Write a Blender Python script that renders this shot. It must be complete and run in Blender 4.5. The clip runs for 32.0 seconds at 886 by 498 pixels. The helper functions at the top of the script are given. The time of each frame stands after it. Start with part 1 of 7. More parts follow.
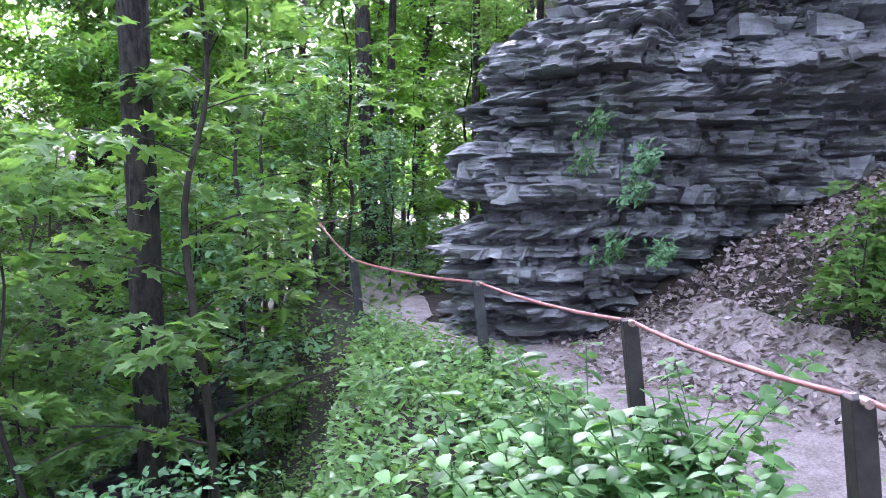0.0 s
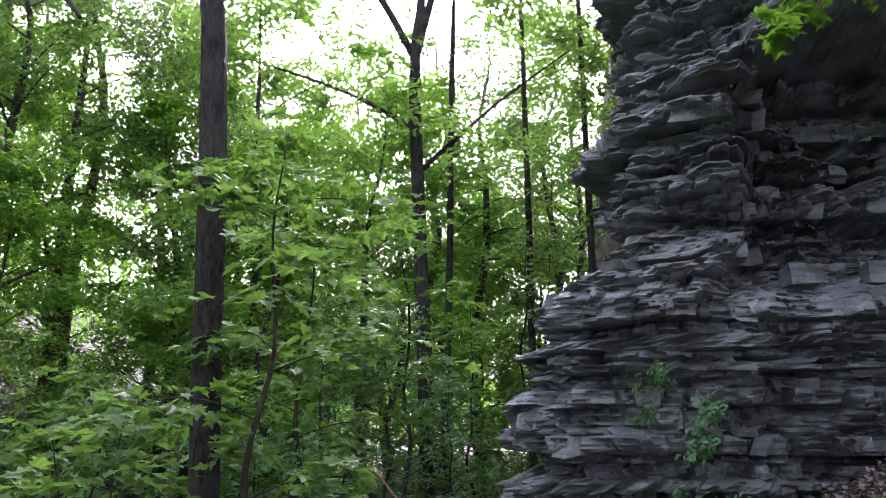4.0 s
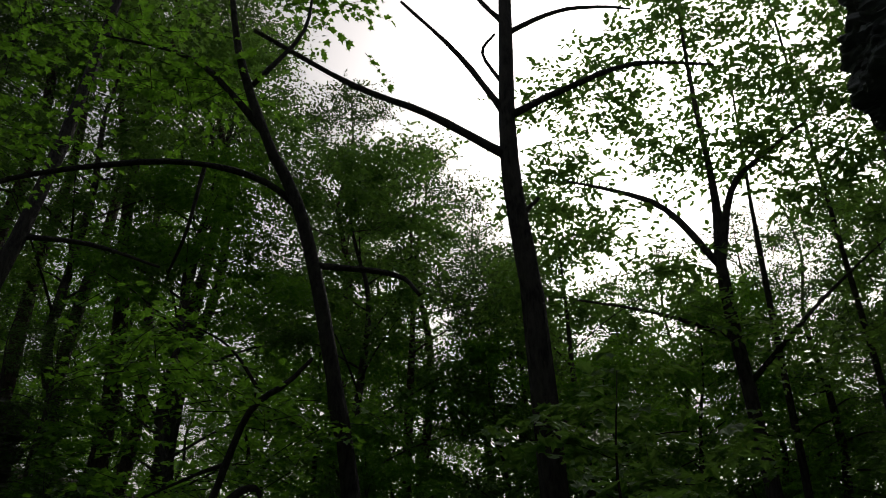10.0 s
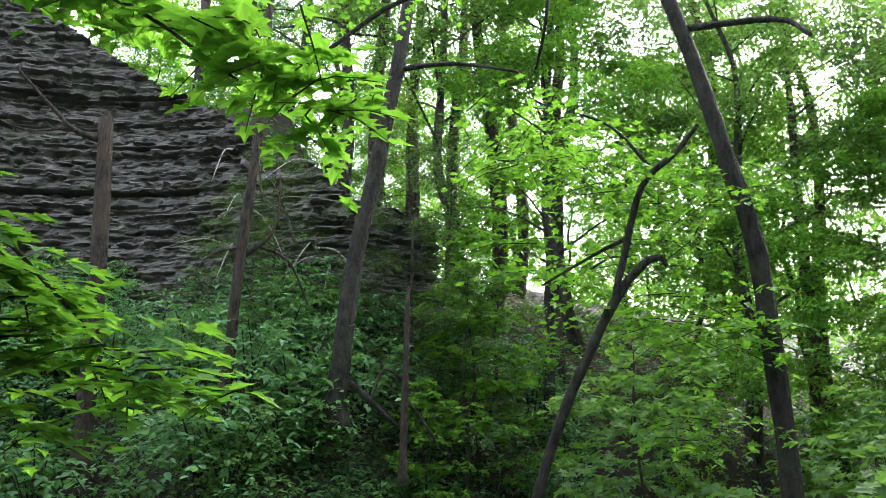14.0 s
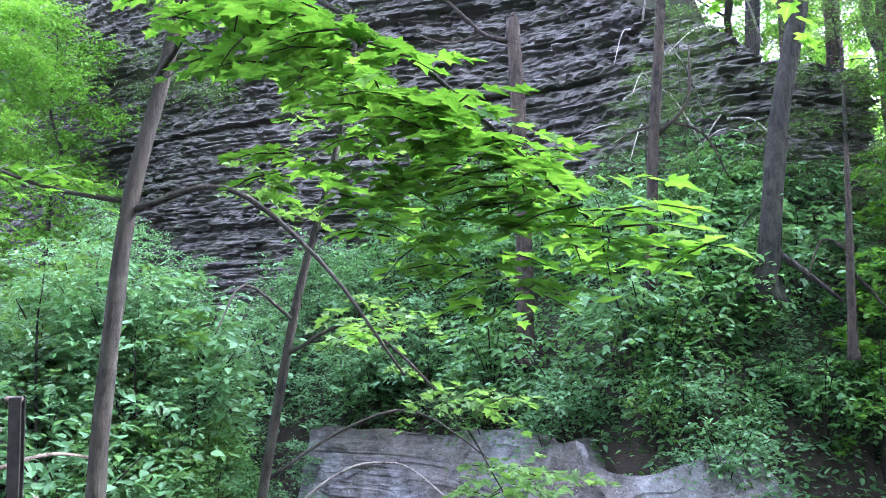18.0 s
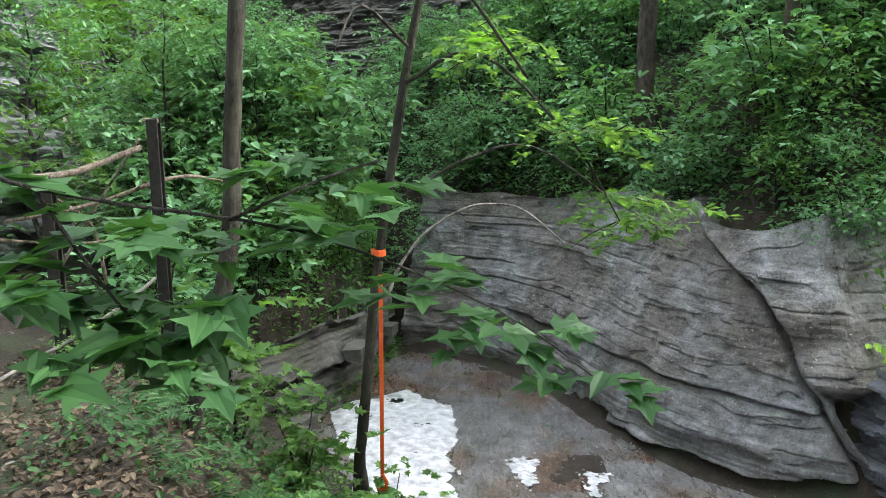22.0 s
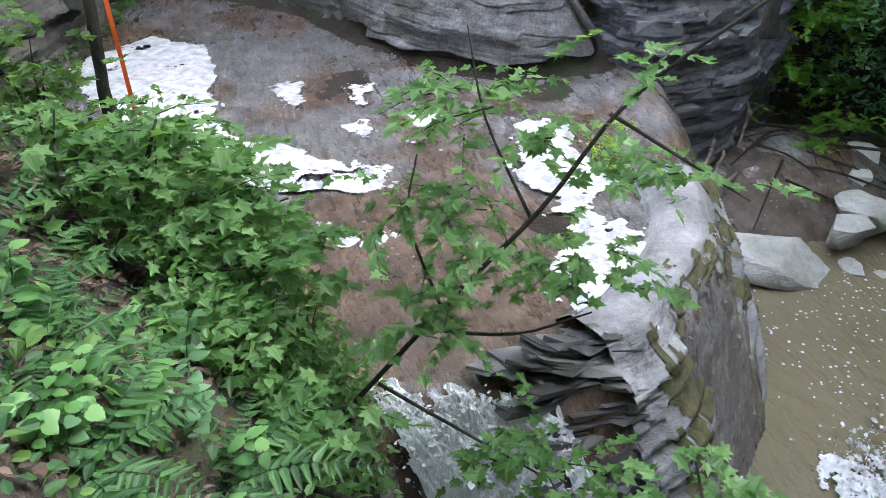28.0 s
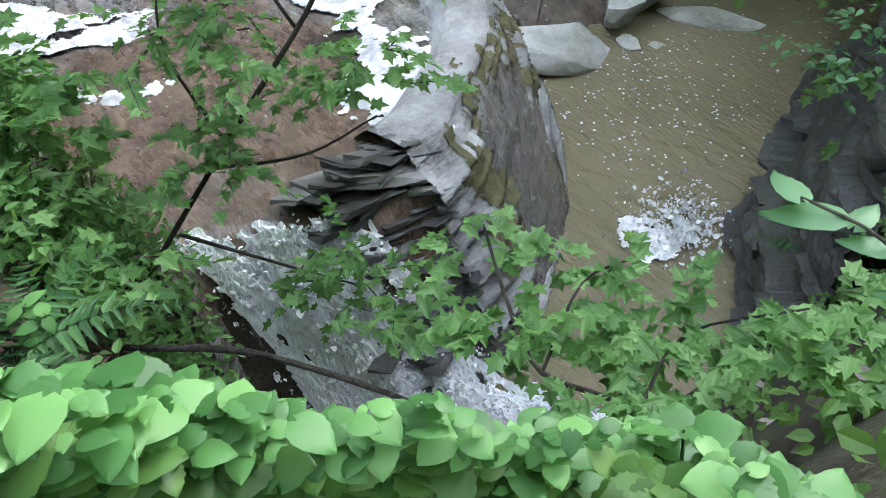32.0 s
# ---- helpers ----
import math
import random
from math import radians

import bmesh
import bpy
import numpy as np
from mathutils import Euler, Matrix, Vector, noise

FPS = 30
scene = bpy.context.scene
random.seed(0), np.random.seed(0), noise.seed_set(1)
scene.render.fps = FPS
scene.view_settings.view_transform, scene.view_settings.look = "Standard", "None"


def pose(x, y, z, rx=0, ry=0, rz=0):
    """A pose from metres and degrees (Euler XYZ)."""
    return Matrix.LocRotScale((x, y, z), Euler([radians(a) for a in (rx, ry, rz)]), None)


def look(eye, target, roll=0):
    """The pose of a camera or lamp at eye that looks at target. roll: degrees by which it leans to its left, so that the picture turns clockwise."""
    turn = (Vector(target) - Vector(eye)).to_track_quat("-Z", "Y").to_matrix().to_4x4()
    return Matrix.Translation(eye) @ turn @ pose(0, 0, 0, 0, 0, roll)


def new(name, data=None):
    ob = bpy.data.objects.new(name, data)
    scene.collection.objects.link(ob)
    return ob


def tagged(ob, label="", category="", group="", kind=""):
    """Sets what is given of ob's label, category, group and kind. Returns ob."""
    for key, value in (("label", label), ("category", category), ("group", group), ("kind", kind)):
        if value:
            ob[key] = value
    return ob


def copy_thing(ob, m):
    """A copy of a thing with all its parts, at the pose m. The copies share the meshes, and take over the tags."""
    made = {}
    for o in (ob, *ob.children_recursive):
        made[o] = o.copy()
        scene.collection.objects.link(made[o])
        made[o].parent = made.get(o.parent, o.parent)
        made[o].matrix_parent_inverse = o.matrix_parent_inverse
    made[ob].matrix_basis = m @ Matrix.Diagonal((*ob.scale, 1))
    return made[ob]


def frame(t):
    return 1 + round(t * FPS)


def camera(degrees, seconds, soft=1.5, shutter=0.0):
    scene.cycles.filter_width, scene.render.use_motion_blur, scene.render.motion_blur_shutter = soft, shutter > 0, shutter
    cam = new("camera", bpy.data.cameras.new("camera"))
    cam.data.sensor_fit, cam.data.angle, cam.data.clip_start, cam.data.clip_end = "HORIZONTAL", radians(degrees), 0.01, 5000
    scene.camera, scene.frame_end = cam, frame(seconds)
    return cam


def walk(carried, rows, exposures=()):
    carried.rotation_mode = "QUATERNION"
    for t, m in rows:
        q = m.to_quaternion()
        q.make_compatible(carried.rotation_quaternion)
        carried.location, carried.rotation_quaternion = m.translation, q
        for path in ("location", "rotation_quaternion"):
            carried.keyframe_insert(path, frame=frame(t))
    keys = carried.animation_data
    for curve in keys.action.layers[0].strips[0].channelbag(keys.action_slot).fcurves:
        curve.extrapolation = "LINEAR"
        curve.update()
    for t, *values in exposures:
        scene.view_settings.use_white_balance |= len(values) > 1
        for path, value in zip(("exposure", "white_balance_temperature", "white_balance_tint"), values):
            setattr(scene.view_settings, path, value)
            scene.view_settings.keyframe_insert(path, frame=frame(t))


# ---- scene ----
cam = camera(58.8, 32.0, soft=0.9)
METRES, EYE, TILT, LEAN, TURN = 2.1, 1.6, -4.2, 0.0, 0.0
ROWS = [
    (0.0, 0.0, 0.0, 0.0, 0.0, 0.0, -0.0),
    (0.5, -0.0048, -0.0034, 0.0127, 0.7, 1.2, -0.09),
    (1.0, -0.0077, -0.0076, 0.0263, 1.55, 2.91, -0.12),
    (1.5, -0.0084, -0.017, 0.0399, 2.91, 5.04, -0.05),
    (2.0, -0.0032, -0.0231, 0.0542, 3.63, 7.43, 0.08),
    (2.5, -0.0024, -0.0301, 0.0698, 3.92, 9.92, 0.14),
    (3.0, -0.0027, -0.0381, 0.0829, 3.99, 12.27, 0.07),
    (3.5, -0.003, -0.0446, 0.0975, 4.0, 14.28, 0.17),
    (5.5, -0.0129, -0.0748, 0.1381, 4.71, 21.79, 0.3),
    (6.0, -0.0134, -0.0821, 0.1455, 4.88, 24.12, 0.42),
    (6.5, -0.0102, -0.0903, 0.1529, 5.08, 26.64, 0.76),
    (7.0, -0.0109, -0.1008, 0.1556, 6.0, 29.22, 1.04),
    (7.5, -0.0143, -0.1055, 0.1544, 8.12, 30.97, 0.95),
    (8.0, -0.0205, -0.1076, 0.1532, 10.92, 31.93, 0.76),
    (8.5, -0.0262, -0.1093, 0.1526, 13.79, 32.45, 0.44),
    (9.0, -0.0353, -0.1118, 0.1527, 17.89, 32.66, -0.05),
    (9.5, -0.0481, -0.1131, 0.154, 22.94, 32.48, -0.67),
    (10.0, -0.0563, -0.117, 0.1507, 27.5, 31.97, -1.12),
    (10.5, -0.0663, -0.114, 0.1446, 30.76, 30.92, -1.42),
    (11.0, -0.0734, -0.1109, 0.1364, 33.16, 29.14, -1.61),
    (11.5, -0.0896, -0.1018, 0.1177, 36.17, 26.71, -2.06),
    (12.0, -0.1003, -0.1009, 0.1038, 40.29, 23.98, -2.41),
    (12.5, -0.1112, -0.1004, 0.0955, 43.68, 21.96, -2.69),
    (13.0, -0.1222, -0.1045, 0.0914, 47.19, 19.94, -2.8),
    (13.5, -0.137, -0.1166, 0.0868, 50.97, 18.06, -2.89),
    (14.0, -0.1474, -0.1283, 0.0847, 54.63, 16.43, -2.99),
    (14.5, -0.1566, -0.1406, 0.0818, 58.31, 14.88, -2.89),
    (15.0, -0.1664, -0.153, 0.0779, 62.35, 13.2, -2.76),
    (15.5, -0.1756, -0.1631, 0.0704, 66.34, 11.73, -2.65),
    (17.5, -0.188, -0.205, 0.0422, 80.74, 7.62, -3.7),
    (18.0, -0.1917, -0.211, 0.0298, 83.55, 6.6, -3.72),
    (18.5, -0.1974, -0.2155, 0.0132, 85.71, 5.28, -3.93),
    (19.0, -0.2032, -0.2178, -0.0088, 87.48, 3.62, -4.18),
    (19.5, -0.2092, -0.2232, -0.0311, 89.02, 1.52, -4.4),
    (20.0, -0.2164, -0.2306, -0.063, 90.07, -1.03, -4.53),
    (20.5, -0.2187, -0.2285, -0.0892, 90.49, -3.52, -4.49),
    (21.0, -0.2246, -0.2308, -0.1243, 90.72, -5.79, -4.32),
    (21.5, -0.2233, -0.2284, -0.1484, 90.89, -7.55, -4.28),
    (22.0, -0.2227, -0.2273, -0.1706, 91.3, -8.85, -4.34),
    (22.5, -0.2215, -0.2256, -0.1981, 91.32, -10.09, -4.51),
    (23.0, -0.2239, -0.2237, -0.2283, 90.19, -12.0, -4.66),
    (23.5, -0.2223, -0.2224, -0.2442, 88.78, -14.06, -4.58),
    (24.0, -0.2225, -0.2211, -0.2608, 87.21, -16.15, -4.54),
    (24.5, -0.2228, -0.2153, -0.2744, 85.78, -18.25, -4.4),
    (25.0, -0.2224, -0.2101, -0.2874, 84.62, -20.55, -4.03),
    (25.5, -0.2209, -0.2049, -0.2996, 83.42, -22.83, -3.79),
    (27.5, -0.1974, -0.1682, -0.3481, 75.74, -30.4, -2.51),
    (28.0, -0.193, -0.1613, -0.3585, 73.53, -32.17, -2.15),
    (28.5, -0.1891, -0.1555, -0.3712, 71.44, -34.13, -1.84),
    (29.0, -0.1842, -0.1465, -0.383, 69.36, -35.95, -1.6),
    (29.5, -0.1741, -0.1395, -0.392, 67.01, -37.47, -1.18),
    (30.0, -0.1642, -0.13, -0.3971, 64.85, -38.71, -0.85),
    (30.5, -0.1568, -0.1229, -0.4042, 62.57, -39.71, -0.74),
    (31.0, -0.1526, -0.1146, -0.4092, 60.19, -41.01, -0.74),
    (31.5, -0.153, -0.1108, -0.4137, 58.31, -42.23, -0.75),
    (32.0, -0.1522, -0.1075, -0.4175, 56.82, -43.12, -0.89),
]
EXPOSURES = [(0.0, 3.8, 5350, 40), (2.0, 3.45, 5350, 44), (3.0, 2.95, 5550, 42), (5.5, 1.5, 6000, 26), (7.0, -0.8, 6150, 18), (9.0, -1.35, 6250, 15), (10.5, -1.1, 6300, 13), (11.5, -0.1, 6300, 10), (12.0, 0.85, 6300, 6), (12.6, 1.65, 6100, 4), (14.0, 2.75, 5900, 14), (18.0, 3.95, 5200, 31), (20.0, 3.5, 5650, 15), (22.0, 3.1, 6050, 12), (24.0, 3.1, 5900, 20), (28.0, 3.3, 5800, 22), (32.0, 3.25, 5750, 15)]
walk(cam, [(t, pose(0, 0, EYE, TILT, LEAN, TURN) @ pose(METRES * x, METRES * y, METRES * z, 90 + pitch, roll, yaw)) for t, x, y, z, yaw, pitch, roll in ROWS], EXPOSURES)

# ---- sky and sun: a pale evening sky with soft light ----
SUN_EL, SUN_AZ = 35.0, -8.0          # degrees; azimuth from +y towards +x
world = bpy.data.worlds.new("sky")
scene.world = world
world.use_nodes = True
wn = world.node_tree
sky = wn.nodes.new("ShaderNodeTexSky")
sky.sky_type, sky.sun_disc = "NISHITA", False
sky.sun_elevation, sky.sun_rotation = radians(SUN_EL), radians(SUN_AZ)
sky.dust_density, sky.air_density, sky.ozone_density = 8.0, 2.0, 1.0
hsv = wn.nodes.new("ShaderNodeHueSaturation")
hsv.inputs["Saturation"].default_value = 0.35
wn.links.new(sky.outputs[0], hsv.inputs["Color"])
veil = wn.nodes.new("ShaderNodeMix")          # thin bright cloud evens out the side away from the sun
veil.data_type, veil.blend_type = "RGBA", "LIGHTEN"
veil.inputs[0].default_value = 1.0
veil.inputs[7].default_value = (3.6, 3.7, 3.95, 1)
wn.links.new(hsv.outputs[0], veil.inputs[6])
wn.links.new(veil.outputs[2], wn.nodes["Background"].inputs["Color"])
wn.nodes["Background"].inputs["Strength"].default_value = 0.15
sun_data = bpy.data.lights.new("sun", "SUN")
sun_data.energy, sun_data.angle, sun_data.color = 1.2, radians(18), (1.0, 0.95, 0.86)
sun = new("sun", sun_data)
sun.matrix_world = look((0, 0, 0), (-math.sin(radians(SUN_AZ)) * math.cos(radians(SUN_EL)), -math.cos(radians(SUN_AZ)) * math.cos(radians(SUN_EL)), -math.sin(radians(SUN_EL))))


# ---- materials ----
def node_mat(name):
    m = bpy.data.materials.new(name)
    m.use_nodes = True
    return m, m.node_tree, m.node_tree.nodes["Principled BSDF"]


def ramp_of(tree, fac, stops):
    r = tree.nodes.new("ShaderNodeValToRGB")
    while len(r.color_ramp.elements) < len(stops):
        r.color_ramp.elements.new(0.5)
    for e, (p, c) in zip(r.color_ramp.elements, stops):
        e.position, e.color = p, (*c, 1)
    tree.links.new(fac, r.inputs[0])
    return r.outputs[0]


def noise_of(tree, scale, detail=5, rough=0.6, stretch=(1, 1, 1), world_space=True, kind="ShaderNodeTexNoise"):
    if world_space:
        g = tree.nodes.new("ShaderNodeNewGeometry").outputs["Position"]
    else:
        g = tree.nodes.new("ShaderNodeTexCoord").outputs["Object"]
    mp = tree.nodes.new("ShaderNodeMapping")
    mp.inputs["Scale"].default_value = stretch
    tree.links.new(g, mp.inputs[0])
    n = tree.nodes.new("ShaderNodeTexNoise")
    n.inputs["Scale"].default_value, n.inputs["Detail"].default_value, n.inputs["Roughness"].default_value = scale, detail, rough
    tree.links.new(mp.outputs[0], n.inputs["Vector"])
    return n.outputs[0]


def math_of(tree, op, a, b):
    n = tree.nodes.new("ShaderNodeMath")
    n.operation = op
    for i, v in enumerate((a, b)):
        if isinstance(v, (int, float)):
            n.inputs[i].default_value = v
        else:
            tree.links.new(v, n.inputs[i])
    return n.outputs[0]


def mix_of(tree, fac, a, b):
    n = tree.nodes.new("ShaderNodeMix")
    n.data_type = "RGBA"
    for i, v in ((0, fac), (6, a), (7, b)):
        if isinstance(v, (int, float)):
            n.inputs[i].default_value = v
        elif isinstance(v, tuple):
            n.inputs[i].default_value = (*v, 1)
        else:
            tree.links.new(v, n.inputs[i])
    return n.outputs[2]


def bump_of(tree, bsdf, height, strength, distance):
    b = tree.nodes.new("ShaderNodeBump")
    b.inputs["Strength"].default_value, b.inputs["Distance"].default_value = strength, distance
    tree.links.new(height, b.inputs["Height"])
    tree.links.new(b.outputs[0], bsdf.inputs["Normal"])


def rock_material(name, stops, bed=14.0, rough=0.8, stain=(0.10, 0.085, 0.06), stain_amount=0.5, bump=0.6, per_block=True, grit=0.16):
    """Bedded shale: thin level bands, blotches, stains; each block a little different."""
    m, t, b = node_mat(name)
    bands = noise_of(t, 1.6, 8, 0.7, (0.7, 0.7, bed))
    blot = noise_of(t, 3.2, 7, 0.65)
    fine = noise_of(t, 38, 4, 0.7, (1, 1, 3))
    v = math_of(t, "ADD", math_of(t, "MULTIPLY", bands, 0.5 - grit / 2), math_of(t, "MULTIPLY", blot, 0.5 - grit / 2))
    v = math_of(t, "ADD", v, math_of(t, "MULTIPLY", noise_of(t, 24, 6, 0.75), grit))
    if per_block:
        geo = t.nodes.new("ShaderNodeNewGeometry")
        info = t.nodes.new("ShaderNodeObjectInfo")
        r = math_of(t, "FRACT", math_of(t, "ADD", geo.outputs["Random Per Island"], info.outputs["Random"]), 0)
        v = math_of(t, "ADD", v, math_of(t, "MULTIPLY", math_of(t, "SUBTRACT", r, 0.5), 0.1))
    col = ramp_of(t, v, stops)
    st = ramp_of(t, noise_of(t, 1.1, 6, 0.7), [(0.48, (0, 0, 0)), (0.68, (1, 1, 1))])
    col = mix_of(t, math_of(t, "MULTIPLY", st, stain_amount), col, stain)
    t.links.new(col, b.inputs["Base Color"])
    rr = ramp_of(t, blot, [(0.3, (rough - 0.2,) * 3), (0.7, (min(rough + 0.12, 1),) * 3)])
    t.links.new(rr, b.inputs["Roughness"])
    bump_of(t, b, math_of(t, "ADD", math_of(t, "MULTIPLY", bands, 1.2), math_of(t, "MULTIPLY", fine, 0.5)), bump, 0.03)
    return m


def leaf_material(name, dark, mid, light, translucency=0.4, rough=0.52):
    m, t, b = node_mat(name)
    geo = t.nodes.new("ShaderNodeNewGeometry")
    r = geo.outputs["Random Per Island"]
    v = math_of(t, "ADD", math_of(t, "MULTIPLY", r, 0.6), math_of(t, "MULTIPLY", noise_of(t, 1.7, 3), 0.4))
    col = ramp_of(t, v, [(0.2, dark), (0.5, mid), (0.8, light)])
    t.links.new(col, b.inputs["Base Color"])
    b.inputs["Roughness"].default_value = rough
    b.inputs["Specular IOR Level"].default_value = 0.42
    tr = t.nodes.new("ShaderNodeBsdfTranslucent")
    warm = mix_of(t, 0.5, col, tuple(min(1.0, c * 2.2) for c in (light[0], light[1], light[2] * 0.4)))
    t.links.new(warm, tr.inputs[0])
    mx = t.nodes.new("ShaderNodeMixShader")
    mx.inputs[0].default_value = translucency
    t.links.new(b.outputs[0], mx.inputs[1])
    t.links.new(tr.outputs[0], mx.inputs[2])
    t.links.new(mx.outputs[0], t.nodes["Material Output"].inputs[0])
    return m


def bark_material(name, dark, light, scale=5.0, moss=0.0, bump=1.0):
    m, t, b = node_mat(name)
    ridges = noise_of(t, scale, 8, 0.72, (4, 4, 1.3), world_space=False)
    blot = noise_of(t, 2.2, 5, 0.6)
    v = math_of(t, "ADD", math_of(t, "MULTIPLY", ridges, 0.65), math_of(t, "MULTIPLY", blot, 0.35))
    col = ramp_of(t, v, [(0.42, tuple(a * 0.5 for a in dark)), (0.5, tuple((a + c) / 2 for a, c in zip(dark, light))), (0.6, light)])
    if moss:
        mk = ramp_of(t, noise_of(t, 3.4, 6, 0.7), [(0.5, (0, 0, 0)), (0.62, (1, 1, 1))])
        col = mix_of(t, math_of(t, "MULTIPLY", mk, moss), col, (0.085, 0.09, 0.06))
    t.links.new(col, b.inputs["Base Color"])
    b.inputs["Roughness"].default_value = 0.9
    bump_of(t, b, ridges, bump, 0.12)
    return m


def plain_material(name, c1, c2, rough=0.6, metal=0.0, scale=20.0, bump=0.2):
    m, t, b = node_mat(name)
    n = noise_of(t, scale, 5, 0.65, world_space=False)
    t.links.new(ramp_of(t, n, [(0.35, c1), (0.65, c2)]), b.inputs["Base Color"])
    b.inputs["Roughness"].default_value, b.inputs["Metallic"].default_value = rough, metal
    bump_of(t, b, n, bump, 0.01)
    return m


SHALE = rock_material("grey_shale", [(0.34, (0.03, 0.032, 0.032)), (0.46, (0.105, 0.116, 0.115)), (0.56, (0.215, 0.234, 0.236)), (0.7, (0.43, 0.46, 0.46))], bed=7.0, stain=(0.06, 0.05, 0.035), stain_amount=0.4)
SHALE_FAR = rock_material("brown_grey_shale", [(0.36, (0.02, 0.019, 0.017)), (0.47, (0.065, 0.062, 0.055)), (0.57, (0.14, 0.132, 0.12)), (0.7, (0.33, 0.315, 0.29))], bed=9.0, stain=(0.06, 0.075, 0.035), stain_amount=0.45)


def slab_material():
    """Worn shale face: mottled grey, brown earth stains, pale flecks, faint level bedding."""
    m, t, b = node_mat("smooth_shale_slab")
    big, blot, fine = noise_of(t, 0.8, 6, 0.65), noise_of(t, 4.5, 8, 0.7), noise_of(t, 42, 5, 0.75)
    bed_lines = noise_of(t, 2.0, 6, 0.7, (0.8, 0.8, 16))
    v = math_of(t, "ADD", math_of(t, "ADD", math_of(t, "MULTIPLY", blot, 0.55), math_of(t, "MULTIPLY", fine, 0.28)), math_of(t, "MULTIPLY", bed_lines, 0.17))
    col = ramp_of(t, v, [(0.37, (0.04, 0.04, 0.042)), (0.45, (0.14, 0.14, 0.147)), (0.54, (0.27, 0.273, 0.286)), (0.64, (0.48, 0.485, 0.51))])
    earth = ramp_of(t, big, [(0.4, (0, 0, 0)), (0.58, (1, 1, 1))])
    col = mix_of(t, math_of(t, "MULTIPLY", earth, 0.8), col, ramp_of(t, v, [(0.38, (0.035, 0.028, 0.023)), (0.6, (0.2, 0.168, 0.142))]))
    fleck = ramp_of(t, noise_of(t, 30, 3, 0.6), [(0.66, (0, 0, 0)), (0.7, (1, 1, 1))])
    col = mix_of(t, math_of(t, "MULTIPLY", fleck, 0.7), col, (0.46, 0.45, 0.44))
    t.links.new(col, b.inputs["Base Color"])
    t.links.new(ramp_of(t, noise_of(t, 1.4, 5, 0.6), [(0.4, (0.36,) * 3), (0.6, (0.75,) * 3)]), b.inputs["Roughness"])
    bump_of(t, b, math_of(t, "ADD", math_of(t, "ADD", blot, math_of(t, "MULTIPLY", fine, 0.5)), math_of(t, "MULTIPLY", bed_lines, 0.4)), 0.8, 0.06)
    return m


SLAB = slab_material()
WALL_DULL = rock_material("dull_mossy_shale", [(0.3, (0.03, 0.028, 0.024)), (0.48, (0.085, 0.08, 0.07)), (0.62, (0.18, 0.175, 0.16)), (0.8, (0.32, 0.31, 0.3))], bed=6.0, stain=(0.06, 0.075, 0.03), stain_amount=0.6)
WET = rock_material("wet_dark_shale", [(0.3, (0.03, 0.03, 0.032)), (0.48, (0.11, 0.108, 0.11)), (0.6, (0.26, 0.26, 0.27)), (0.78, (0.46, 0.46, 0.48))], bed=10.0, rough=0.42, stain=(0.10, 0.11, 0.03), stain_amount=0.5)
WET_DARK = rock_material("dark_damp_shale", [(0.3, (0.012, 0.012, 0.013)), (0.48, (0.04, 0.04, 0.042)), (0.62, (0.10, 0.10, 0.105)), (0.8, (0.22, 0.22, 0.23))], bed=10.0, rough=0.5, stain=(0.05, 0.06, 0.02), stain_amount=0.4)
WET_BLUE = rock_material("blue_grey_shale", [(0.3, (0.02, 0.021, 0.024)), (0.46, (0.075, 0.078, 0.09)), (0.6, (0.17, 0.178, 0.2)), (0.78, (0.34, 0.35, 0.38))], bed=10.0, rough=0.5, stain=(0.07, 0.06, 0.045), stain_amount=0.4)
LOBE = rock_material("ribbed_water_worn_shale", [(0.36, (0.06, 0.06, 0.063)), (0.44, (0.2, 0.2, 0.208)), (0.53, (0.38, 0.38, 0.4)), (0.64, (0.62, 0.625, 0.66))], bed=12.0, rough=0.42, stain=(0.13, 0.12, 0.085), stain_amount=0.35, bump=0.8, per_block=False)
PALE = rock_material("pale_water_worn_rock", [(0.34, (0.16, 0.16, 0.15)), (0.45, (0.42, 0.42, 0.4)), (0.57, (0.62, 0.62, 0.61)), (0.7, (0.78, 0.78, 0.78))], bed=3.0, rough=0.65, stain=(0.12, 0.12, 0.06), stain_amount=0.55, bump=0.9, per_block=False, grit=0.25)

BARK = bark_material("brown_bark", (0.02, 0.018, 0.015), (0.075, 0.067, 0.054), moss=0.25)
BARK_DARK = bark_material("dark_bark", (0.02, 0.018, 0.014), (0.068, 0.06, 0.047), moss=0.15)
BARK_LICHEN = bark_material("lichen_bark", (0.012, 0.011, 0.008), (0.045, 0.041, 0.03), moss=0.4)
BARK_SMOOTH = bark_material("smooth_young_bark", (0.014, 0.012, 0.008), (0.036, 0.031, 0.02), scale=6, moss=0.3, bump=0.5)
BARK_RED = bark_material("reddish_bark", (0.026, 0.018, 0.012), (0.085, 0.06, 0.042), moss=0.2)
DEADWOOD = bark_material("bleached_dead_wood", (0.15, 0.13, 0.115), (0.38, 0.35, 0.32), bump=0.4)

DEADROOT = bark_material("bleached_root", (0.12, 0.085, 0.065), (0.36, 0.29, 0.235), bump=0.5)

